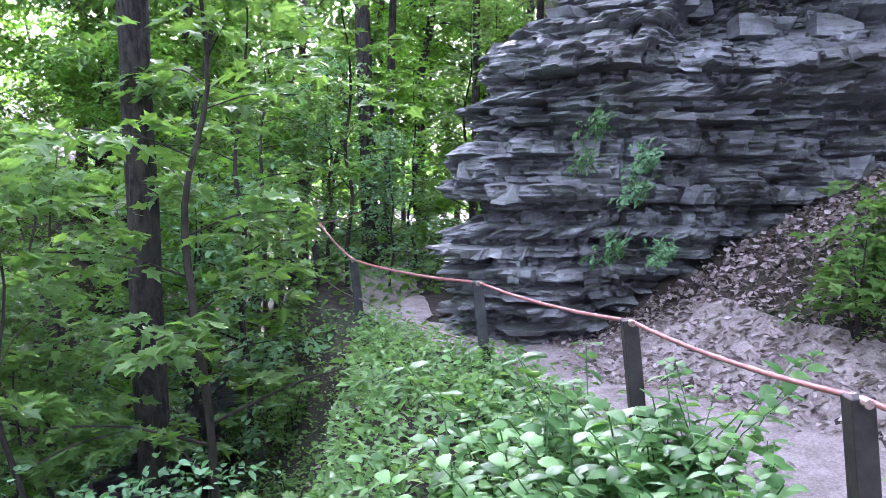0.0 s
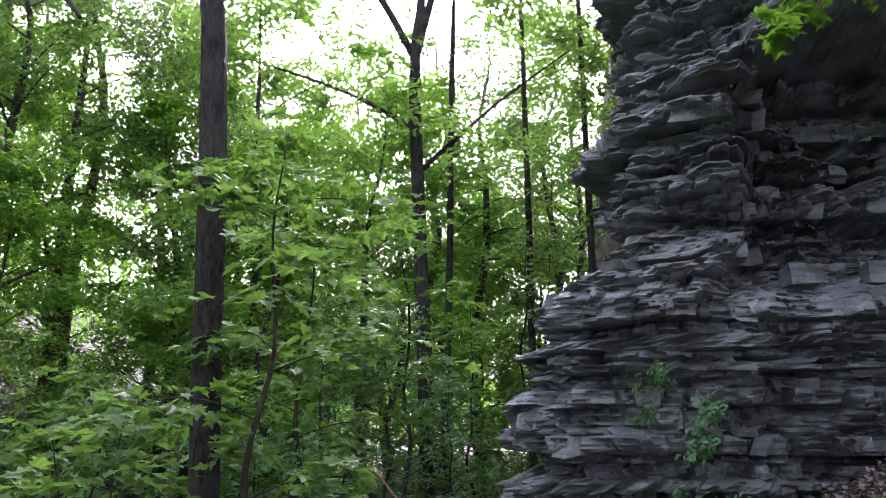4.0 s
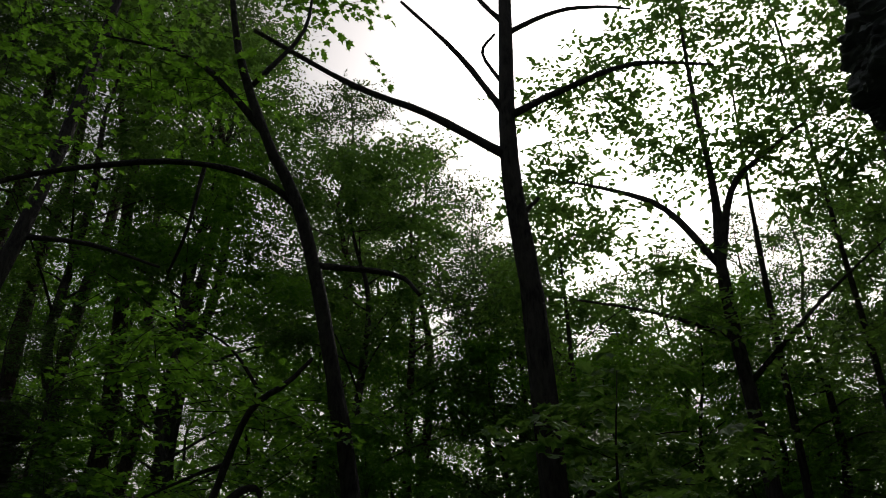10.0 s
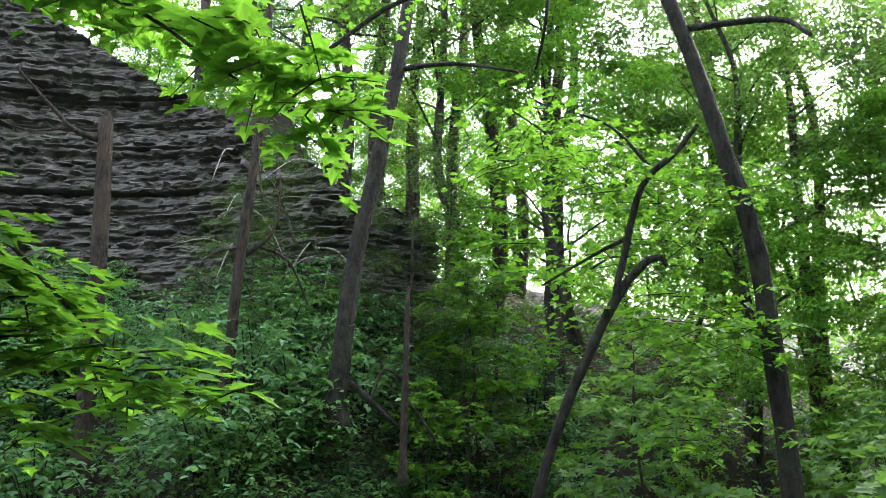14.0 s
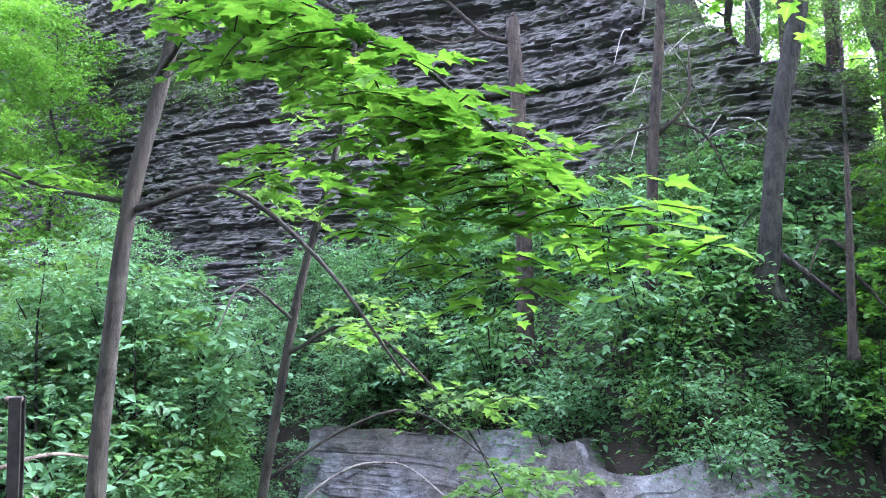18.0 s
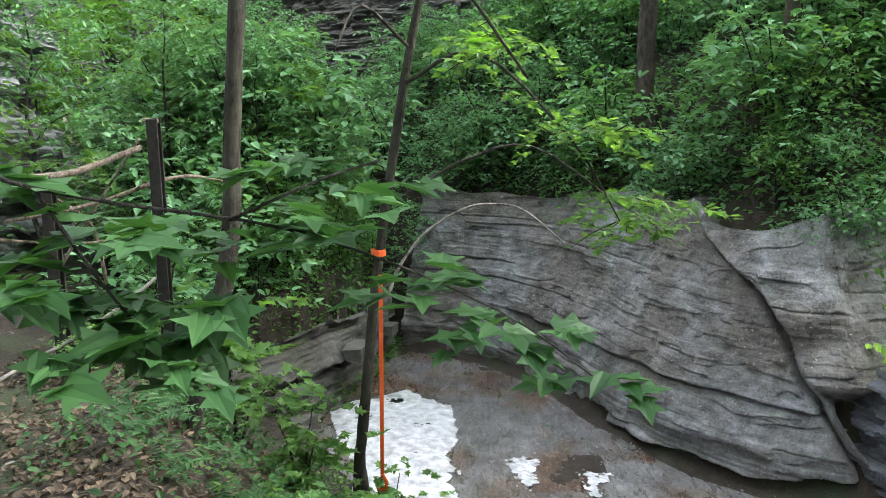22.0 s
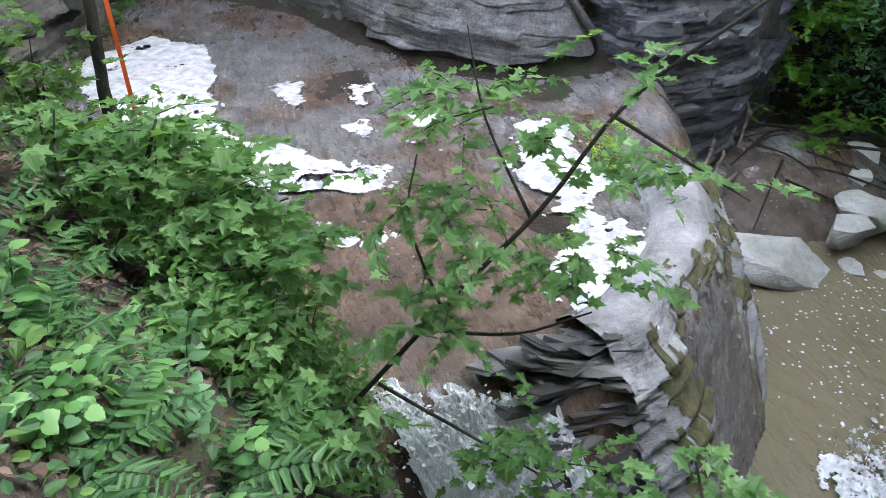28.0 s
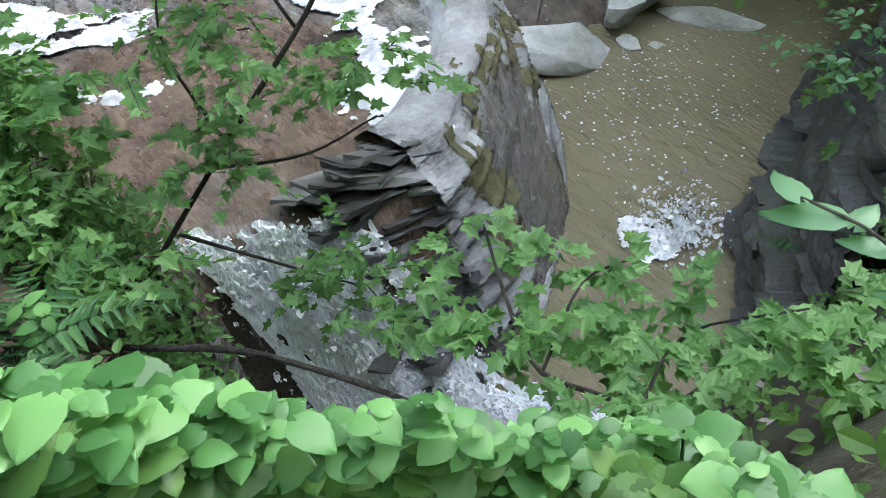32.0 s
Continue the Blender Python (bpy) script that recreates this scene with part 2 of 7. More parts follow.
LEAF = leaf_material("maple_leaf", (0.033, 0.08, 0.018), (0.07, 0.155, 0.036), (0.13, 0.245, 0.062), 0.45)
LEAF_BRIGHT = leaf_material("sunlit_maple_leaf", (0.035, 0.11, 0.01), (0.072, 0.185, 0.018), (0.12, 0.26, 0.032), 0.5)
LEAF_COOL = leaf_material("cool_green_leaf", (0.034, 0.092, 0.036), (0.078, 0.178, 0.08), (0.15, 0.305, 0.15), 0.35)
LEAF_DARK = leaf_material("hemlock_needles", (0.023, 0.054, 0.018), (0.045, 0.092, 0.03), (0.08, 0.14, 0.045), 0.4)
LEAF_HERB = leaf_material("herb_leaf", (0.028, 0.092, 0.022), (0.07, 0.185, 0.048), (0.15, 0.31, 0.095), 0.3)
LEAF_FRESH = leaf_material("fresh_maple_leaf", (0.036, 0.1, 0.025), (0.08, 0.185, 0.05), (0.145, 0.275, 0.088), 0.4)
LEAF_YELLOW = leaf_material("yellow_green_leaf", (0.12, 0.26, 0.02), (0.22, 0.42, 0.045), (0.34, 0.56, 0.09), 0.5)
MOSS = plain_material("olive_moss", (0.045, 0.045, 0.018), (0.14, 0.13, 0.065), 0.95, 0, 14.0, 0.9)
LEAF_FERN = leaf_material("fern_green", (0.016, 0.058, 0.016), (0.034, 0.1, 0.028), (0.062, 0.155, 0.046), 0.3)
LITTER = leaf_material("dry_leaf_litter", (0.09, 0.072, 0.066), (0.2, 0.17, 0.158), (0.36, 0.32, 0.305), 0.1, 0.75)

LITTER_BROWN = leaf_material("damp_brown_litter", (0.03, 0.02, 0.013), (0.075, 0.05, 0.034), (0.17, 0.125, 0.09), 0.1, 0.7)

MUD = plain_material("wet_brown_mud", (0.035, 0.024, 0.017), (0.12, 0.09, 0.066), 0.55, 0.0, 6.0, 0.9)
CABLE = plain_material("faded_red_cable_sleeve", (0.2, 0.07, 0.065), (0.32, 0.135, 0.125), 0.55)
STEEL_CABLE = plain_material("rusty_wire_rope", (0.12, 0.09, 0.075), (0.3, 0.24, 0.2), 0.55, 0.5, 60)
POSTWOOD = plain_material("dark_weathered_steel_post", (0.008, 0.007, 0.006), (0.028, 0.024, 0.02), 0.75, 0.0, 14, 0.5)
POSTGREY = plain_material("grey_green_channel_post", (0.014, 0.016, 0.016), (0.045, 0.05, 0.048), 0.7, 0.1, 14, 0.4)
ORANGE = plain_material("orange_webbing", (0.75, 0.09, 0.015), (0.9, 0.16, 0.03), 0.6, 0, 80)
GREYWOOD = plain_material("weathered_grey_timber", (0.18, 0.165, 0.15), (0.38, 0.36, 0.33), 0.85, 0, 9, 0.5)


def soil_material():
    m, t, b = node_mat("forest_soil")
    big, mid, fine = noise_of(t, 0.9, 5), noise_of(t, 7, 6, 0.7), noise_of(t, 45, 4, 0.7)
    v = math_of(t, "ADD", math_of(t, "MULTIPLY", mid, 0.6), math_of(t, "MULTIPLY", fine, 0.4))
    col = ramp_of(t, v, [(0.3, (0.014, 0.01, 0.007)), (0.5, (0.032, 0.023, 0.016)), (0.7, (0.08, 0.06, 0.044))])
    mk = ramp_of(t, big, [(0.5, (0, 0, 0)), (0.62, (1, 1, 1))])
    col = mix_of(t, math_of(t, "MULTIPLY", mk, 0.6), col, (0.035, 0.06, 0.02))
    t.links.new(col, b.inputs["Base Color"])
    b.inputs["Roughness"].default_value = 0.92
    bump_of(t, b, math_of(t, "ADD", mid, fine), 0.7, 0.05)
    return m


def trail_material():
    m, t, b = node_mat("packed_gravel_trail")
    mid, fine = noise_of(t, 6, 6, 0.7), noise_of(t, 60, 4, 0.75)
    v = math_of(t, "ADD", math_of(t, "MULTIPLY", mid, 0.5), math_of(t, "MULTIPLY", fine, 0.5))
    col = ramp_of(t, v, [(0.32, (0.09, 0.075, 0.068)), (0.5, (0.24, 0.21, 0.195)), (0.68, (0.42, 0.385, 0.36))])
    t.links.new(col, b.inputs["Base Color"])
    b.inputs["Roughness"].default_value = 0.9
    bump_of(t, b, math_of(t, "ADD", mid, fine), 0.6, 0.03)
    return m


def bed_material():
    """Wet shale creek bed: brown and grey under a thin film of running water."""
    m, t, b = node_mat("wet_creek_bed")
    big, mid, fine = noise_of(t, 0.8, 6, 0.65), noise_of(t, 4, 7, 0.72, (1, 1, 4)), noise_of(t, 28, 5, 0.75)
    flow = noise_of(t, 7, 6, 0.65, (0.55, 1.7, 1))
    v = math_of(t, "ADD", math_of(t, "MULTIPLY", mid, 0.6), math_of(t, "MULTIPLY", fine, 0.4))
    grey = ramp_of(t, v, [(0.36, (0.035, 0.032, 0.031)), (0.47, (0.12, 0.113, 0.112)), (0.58, (0.215, 0.208, 0.212)), (0.66, (0.42, 0.42, 0.43))])
    brown = ramp_of(t, v, [(0.34, (0.03, 0.018, 0.012)), (0.5, (0.1, 0.062, 0.042)), (0.62, (0.19, 0.13, 0.095))])
    mk = ramp_of(t, big, [(0.47, (0, 0, 0)), (0.57, (1, 1, 1))])
    off = t.nodes.new("ShaderNodeVectorMath")
    off.operation = "DISTANCE"
    off.inputs[1].default_value = (-4.15, 0.45, -1.9)
    t.links.new(t.nodes.new("ShaderNodeNewGeometry").outputs["Position"], off.inputs[0])
    silt = ramp_of(t, math_of(t, "ADD", math_of(t, "MULTIPLY", off.outputs["Value"], 0.4), math_of(t, "MULTIPLY", mid, 0.35)), [(0.62, (1, 1, 1)), (0.76, (0, 0, 0))])
    mk = math_of(t, "MAXIMUM", mk, silt)
    t.links.new(mix_of(t, mk, grey, brown), b.inputs["Base Color"])
    t.links.new(ramp_of(t, flow, [(0.4, (0.16,) * 3), (0.6, (0.5,) * 3)]), b.inputs["Roughness"])
    b.inputs["Coat Weight"].default_value, b.inputs["Coat Roughness"].default_value = 0.5, 0.1
    bump_of(t, b, math_of(t, "ADD", math_of(t, "MULTIPLY", v, 0.6), flow), 0.55, 0.05)
    return m


def water_material(name, deep, shallow, rough=0.06, ripple=9.0, strength=0.25, foam=0.0):
    m, t, b = node_mat(name)
    big, rip = noise_of(t, 0.9, 4), noise_of(t, ripple, 5, 0.6, (1, 2.2, 1))
    col = mix_of(t, big, deep, shallow)
    if foam:
        fm = ramp_of(t, noise_of(t, 9.0, 8, 0.78, (1.2, 1.9, 0.6)), [(0.5 - foam * 0.2, (0, 0, 0)), (0.62 - foam * 0.1, (1, 1, 1))])
        col = mix_of(t, fm, col, (0.85, 0.87, 0.92))
        t.links.new(ramp_of(t, fm, [(0, (rough,) * 3), (1, (0.6,) * 3)]), b.inputs["Roughness"])
    else:
        b.inputs["Roughness"].default_value = rough
    t.links.new(col, b.inputs["Base Color"])
    b.inputs["IOR"].default_value = 1.33
    b.inputs["Specular IOR Level"].default_value = 0.9
    bump_of(t, b, rip, strength, 0.05)
    return m


SOIL, TRAIL, BED = soil_material(), trail_material(), bed_material()
POOL = water_material("green_brown_pool_water", (0.14, 0.125, 0.07), (0.26, 0.22, 0.14), 0.05, 14.0, 0.6)
CASCADE = water_material("white_cascade_water", (0.5, 0.49, 0.54), (0.68, 0.67, 0.73), 0.2, 22.0, 0.9, foam=2.0)
# white of the foam specks, and of the sky glare painted on the creek
FOAM_GLARE = plain_material("white_foam_and_glare", (0.34, 0.34, 0.37), (0.74, 0.74, 0.78), 0.45, 0, 9.0, 0.9)
WHITEWATER = plain_material("churned_white_water", (0.5, 0.5, 0.55), (0.92, 0.92, 0.95), 0.35, 0, 16.0, 0.8)


# ---- mesh helpers ----
rng = np.random.default_rng(7)


def link_mesh(name, me, mat, parent=None, label=""):
    if mat:
        me.materials.append(mat)
    ob = new(name, me)
    if parent:
        ob.parent = parent
    return tagged(ob, label)


def np_mesh(name, verts, faces, smooth=False):
    """A mesh from an array of vertices and an array of faces with one corner count."""
    me = bpy.data.meshes.new(name)
    verts, faces = np.asarray(verts, np.float32), np.asarray(faces, np.int32)
    k = faces.shape[1]
    me.vertices.add(len(verts))
    me.vertices.foreach_set("co", verts.ravel())
    me.loops.add(faces.size)
    me.loops.foreach_set("vertex_index", faces.ravel())
    me.polygons.add(len(faces))
    me.polygons.foreach_set("loop_start", np.arange(0, faces.size, k, dtype=np.int32))
    me.polygons.foreach_set("use_smooth", np.full(len(faces), smooth))
    me.update(calc_edges=True)
    return me


def part(name, bm, mat, parent, label=""):
    me = bpy.data.meshes.new(name)
    bm.to_mesh(me)
    bm.free()
    return link_mesh(name, me, mat, parent, label)


def empty(name, loc=(0, 0, 0)):
    ob = new(name)
    ob.location = loc
    ob.empty_display_size = 0.1
    return ob


def smooth_path(pts, n):
    """Catmull-Rom through the points, n samples a span."""
    p = np.asarray(pts, float)
    p = np.vstack([2 * p[0] - p[1], p, 2 * p[-1] - p[-2]])
    out = []
    for i in range(1, len(p) - 2):
        for u in np.linspace(0, 1, n, endpoint=False):
            a, b, c, d = p[i - 1], p[i], p[i + 1], p[i + 2]
            out.append(0.5 * (2 * b + (c - a) * u + (2 * a - 5 * b + 4 * c - d) * u * u + (3 * b - a - 3 * c + d) * u ** 3))
    out.append(p[-2])
    return np.array(out)


def tube_arrays(pts, radii, sides=7, wob=0.1, seed=1):
    pts = np.asarray(pts, float)
    r = np.interp(np.linspace(0, 1, len(pts)), np.linspace(0, 1, len(radii)), radii)
    tan = np.gradient(pts, axis=0)
    tan /= np.linalg.norm(tan, axis=1)[:, None] + 1e-9
    ref = np.array([0.31, 0.95, 0.05]) if abs(tan[0][2]) > 0.6 else np.array([0, 0, 1.0])
    g = np.random.default_rng(seed)
    V = []
    for i in range(len(pts)):
        u = np.cross(tan[i], ref)
        u /= np.linalg.norm(u) + 1e-9
        w = np.cross(tan[i], u)
        a = np.arange(sides) * 2 * math.pi / sides
        rr = r[i] * (1 + wob * g.normal(size=sides))
        V.append(pts[i] + np.outer(np.cos(a) * rr, u) + np.outer(np.sin(a) * rr, w))
    V = np.vstack(V)
    i, j = np.meshgrid(np.arange(len(pts) - 1), np.arange(sides), indexing="ij")
    a = (i * sides + j).ravel()
    b = (i * sides + (j + 1) % sides).ravel()
    F = np.stack([a, b, b + sides, a + sides], 1)
    return V, F


def tube(name, pts, radii, mat, parent=None, sides=7, wob=0.08, seed=1, label="", spans=4):
    path = smooth_path(pts, spans) if len(pts) > 2 else np.linspace(pts[0], pts[1], spans + 1)
    V, F = tube_arrays(path, radii, sides, wob, seed)
    me = np_mesh(name, V, F, True)
    bm = bmesh.new()
    bm.from_mesh(me)
    bmesh.ops.holes_fill(bm, edges=[e for e in bm.edges if e.is_boundary])
    bm.to_mesh(me)
    bm.free()
    return link_mesh(name, me, mat, parent, label)


def merge(arrs):
    V, F, o = [], [], 0
    for v, f in arrs:
        V.append(v)
        F.append(f + o)
        o += len(v)
    return np.vstack(V), np.vstack(F)


# leaf outlines: one half, from the base to the tip, in units of the leaf's length; the other half mirrors it
MAPLE = [(0, 0), (0.22, -0.06), (0.46, 0.12), (0.27, 0.27), (0.52, 0.58), (0.2, 0.6), (0, 1.0)]
OVAL = [(0, 0), (0.27, 0.22), (0.27, 0.58), (0, 1.0)]
ROUND = [(0, 0), (0.34, 0.02), (0.47, 0.38), (0.3, 0.75), (0, 1.0)]
DIAMOND = [(0, 0), (0.27, 0.42), (0, 1.0)]


def leaf_arrays(pos, size, outline, tilt=0.45, yaw=None, droop=0.25, fold=0.15, g=rng):
    """Leaves with their bases at pos; blades mostly level, tips drooping, folded along the midrib."""
    n = len(pos)
    sheet = None
    if isinstance(outline, tuple):
        T, sheet = outline
        half = inner = np.zeros((0, 2))
    else:
        half = np.array(outline)
    k = len(half)
    inner = half[1:-1]
    T = T if sheet is not None else np.vstack([np.c_[half[:, 0], half[:, 1], np.abs(half[:, 0]) * fold - half[:, 1] ** 2 * droop],
                   np.c_[-inner[:, 0], inner[:, 1], np.abs(inner[:, 0]) * fold - inner[:, 1] ** 2 * droop]])
    yaw = g.uniform(0, 2 * math.pi, n) if yaw is None else yaw
    a, b = g.normal(0, tilt, n), g.normal(0, tilt, n)
    s = size * g.uniform(0.6, 1.25, n)
    ca, sa, cb, sb, cy, sy = np.cos(a), np.sin(a), np.cos(b), np.sin(b), np.cos(yaw), np.sin(yaw)
    X, Y, Z = T.T
    x1, z1 = X[None] * cb[:, None] + Z[None] * sb[:, None], -X[None] * sb[:, None] + Z[None] * cb[:, None]
    y2, z2 = Y[None] * ca[:, None] - z1 * sa[:, None], Y[None] * sa[:, None] + z1 * ca[:, None]
    x3, y3 = x1 * cy[:, None] - y2 * sy[:, None], x1 * sy[:, None] + y2 * cy[:, None]
    V = np.stack([x3, y3, z2], 2) * s[:, None, None] + np.asarray(pos)[:, None, :]
    m = len(T)
    flat = sheet if sheet is not None else np.stack([np.arange(k), np.r_[k - 1, np.arange(k, k + k - 2)[::-1], 0]])
    F = (flat[None] + (np.arange(n) * m)[:, None, None]).reshape(-1, flat.shape[1])
    return V.reshape(-1, 3), F


def blade(width=0.5, droop=0.25, fold=0.22, teeth=0.06, quilt=0.035):
    """One leaf as a small curved sheet: toothed edge, midrib, surface quilted between the side veins."""
    v, u = np.meshgrid(np.linspace(0, 1, 11), np.linspace(-1, 1, 7), indexing="ij")
    w = width * (0.22 * (1 - v) ** 4 + np.sin(math.pi * v ** 0.66) ** 0.8) * (v < 1)
    w = w * (1 + teeth * np.where(np.arange(11) % 2, 1, -1)[:, None] * (np.abs(u) > 0.9))
    y = v - 0.16 * np.abs(u) * (1 - v) ** 4
    z = fold * np.abs(u) * w - droop * v ** 2 - 0.06 * u ** 2 + quilt * np.cos(6.28 * (v * 4.5 - np.abs(u) * 1.1)) * (1 - 0.5 * np.abs(u)) + 0.012 * (u == 0)
    i, j = np.meshgrid(np.arange(10), np.arange(6), indexing="ij")
    a = (i * 7 + j).ravel()
    return np.stack([u * w, y, z], 2).reshape(-1, 3), np.stack([a, a + 1, a + 8, a + 7], 1)


def spray_leaves(centres, radii, counts, flat=0.4, g=rng, per=8):
    """Leaves set along both sides of twigs that reach out, nearly level, round each clump's centre. Returns places, headings and the twigs."""
    P, A, ends = [], [], []
    for c, r, n in zip(centres, radii, counts):
        m = max(2, int(round(n / per)))
        az, el = g.uniform(0, 2 * math.pi, m), g.normal(0.05, 0.12 + 0.35 * flat, m)
        d = np.c_[np.cos(az) * np.cos(el), np.sin(az) * np.cos(el), np.sin(el)]
        L = r * g.uniform(0.5, 0.95, m)
        start = np.asarray(c, float) + g.normal(0, 0.36 * r, (m, 3)) * (1, 1, 1.1 * flat)
        u = (np.arange(per) + g.uniform(0.2, 1.0, (m, per))) / per
        pos = start[:, None] + d[:, None] * (L[:, None] * u)[..., None]
        pos[..., 2] -= 0.28 * L[:, None] * u ** 2
        lean = np.where(np.arange(per) % 2, 1, -1)[None] * (1.15 - 0.75 * u)
        P.append(pos.reshape(-1, 3))
        A.append((az[:, None] - math.pi / 2 + lean + g.normal(0, 0.25, u.shape)).ravel())
        ends.append(np.stack([start, start + d * (L * 0.55)[:, None] - (0, 0, 1) * (0.085 * L)[:, None], start + d * L[:, None] - (0, 0, 1) * (0.28 * L)[:, None]], 1))
    return np.vstack(P), np.concatenate(A), np.vstack(ends)


def foliage(name, pos, size, outline, mat, parent=None, label="", **kw):
    V, F = leaf_arrays(pos, size, outline, **kw)
    return link_mesh(name, np_mesh(name, V, F, isinstance(outline, tuple) or len(outline) > 7), mat, parent, label)


# ---- lie of the land ----
BANK = np.array([(-30, -13), (-12, -6), (-7, -3.6), (-4.7, -2.35), (-2.6, -1.5), (-0.9, -0.75), (-0.4, -0.1), (-0.42, 1.0), (-0.5, 2), (-0.5, 4), (-0.6, 5.6), (-1.3, 8), (-2.2, 14), (-4, 40)], float)
FOOT = np.array([(-30, -9), (-15, -4.4), (-12.4, -2.6), (-11.2, -1.4), (-10.6, -0.25), (-9.5, 0.5), (-8.3, 0.95), (-7.5, 1.4), (-6.8, 2.06), (-6.4, 2.9), (-7.0, 4.2), (-7.6, 6), (-8, 9), (-8.5, 14), (-11, 40)], float)
STEP = np.array([(-8.0, 3.4), (-5.6, 2.9), (-4.75, 2.62), (-4.24, 2.42), (-3.83, 2.16), (-3.52, 1.8), (-3.3, 1.5), (-3.2, 1.2), (-3.12, 0.95), (-3.1, 0.7), (-3.25, 0.35), (-3.3, 0.0), (-3.0, -0.5), (-2.2, -0.9)], float)


def side_distance(x, y, line):
    """Signed distance to a polyline: positive on its left."""
    best, sign = np.full(x.shape, 1e9), np.ones(x.shape)
    for (ax, ay), (bx, by) in zip(line[:-1], line[1:]):
        dx, dy = bx - ax, by - ay
        u = np.clip(((x - ax) * dx + (y - ay) * dy) / (dx * dx + dy * dy), 0, 1)
        d = np.hypot(x - ax - u * dx, y - ay - u * dy)
        s = np.sign(dx * (y - ay) - dy * (x - ax))
        near = d < best - 1e-9
        best, sign = np.where(near, d, best), np.where(near, s, sign)
    return best * sign


def inside(x, y, poly):
    """Distance-like measure: positive inside the polygon."""
    poly = np.array(poly + poly[:1], float)
    d, cross = np.full(x.shape, 1e9), np.zeros(x.shape, int)
    for (ax, ay), (bx2, by2) in zip(poly[:-1], poly[1:]):
        ex, ey = bx2 - ax, by2 - ay
        u = np.clip(((x - ax) * ex + (y - ay) * ey) / (ex * ex + ey * ey), 0, 1)
        d = np.minimum(d, np.hypot(x - ax - u * ex, y - ay - u * ey))
        cross += ((ay > y) != (by2 > y)) & (x < ex * (y - ay) / (ey if ey else 1e-9) + ax)
    return np.where(cross % 2 == 1, d, -d)


def ease(v, a, b):
    u = np.clip((v - a) / (b - a), 0, 1)
    return u * u * (3 - 2 * u)


def wave(x, y, seed=0.0):
    """Cheap smooth noise, about -1 to 1."""
    return (np.sin(1.7 * x + 2.3 * y + seed) + np.sin(-2.9 * x + 1.3 * y + 1.7 * seed + 2) * 0.7 + np.sin(5.1 * x + 4.3 * y + seed * 2.1) * 0.4 + np.sin(9.7 * x - 8.1 * y + seed) * 0.2) / 2.3


def hashed(i, j, k, seed):
    h = (i * 374761393 + j * 668265263 + k * 2147483647 + seed * 974711) & 0x7FFFFFFF
    h = ((h ^ (h >> 13)) * 1274126177) & 0x7FFFFFFF
    return ((h ^ (h >> 16)) & 0xFFFF) / 32767.5 - 1.0


def vnoise(x, y, z, seed=0):
    """Value noise on arrays, about -1 to 1."""
    x, y, z = np.broadcast_arrays(x, y, z)
    i, j, k = np.floor(x).astype(np.int64), np.floor(y).astype(np.int64), np.floor(z).astype(np.int64)
    u, v, w = x - i, y - j, z - k
    u, v, w = u * u * (3 - 2 * u), v * v * (3 - 2 * v), w * w * (3 - 2 * w)
    out = 0
    for a in (0, 1):
        for b in (0, 1):
            for c in (0, 1):
                out = out + hashed(i + a, j + b, k + c, seed) * (u if a else 1 - u) * (v if b else 1 - v) * (w if c else 1 - w)
    return out


def bed_height(x, y):
    down = side_distance(x, y, STEP)
    far = ease(y, 9, 16)
    return -1.85 - 1.5 * ease(down, 0.0, 0.85) * 1.0 - 0.05 * ease(down, -3, 0) + 0.025 * wave(x * 1.3, y * 1.3, 3) + 0.4 * far + 0.8 * np.exp(-((x + 6.3) ** 2 / 1.2 + (y - 4.7) ** 2 / 2.4))


def bank_width(y):
    return np.interp(y, [-3, -0.6, 0.2, 3.0, 4.5, 7], [2.2, 2.1, 1.5, 1.7, 2.5, 2.8])


SPUR = [(-7.3, -2.95), (-8.6, -2.2), (-9.8, -1.8), (-11.3, -1.5), (-13.0, -2.9), (-15, -4.4), (-30, -9.0), (-30, -16), (-14, -7.5), (-9.2, -4.4)]


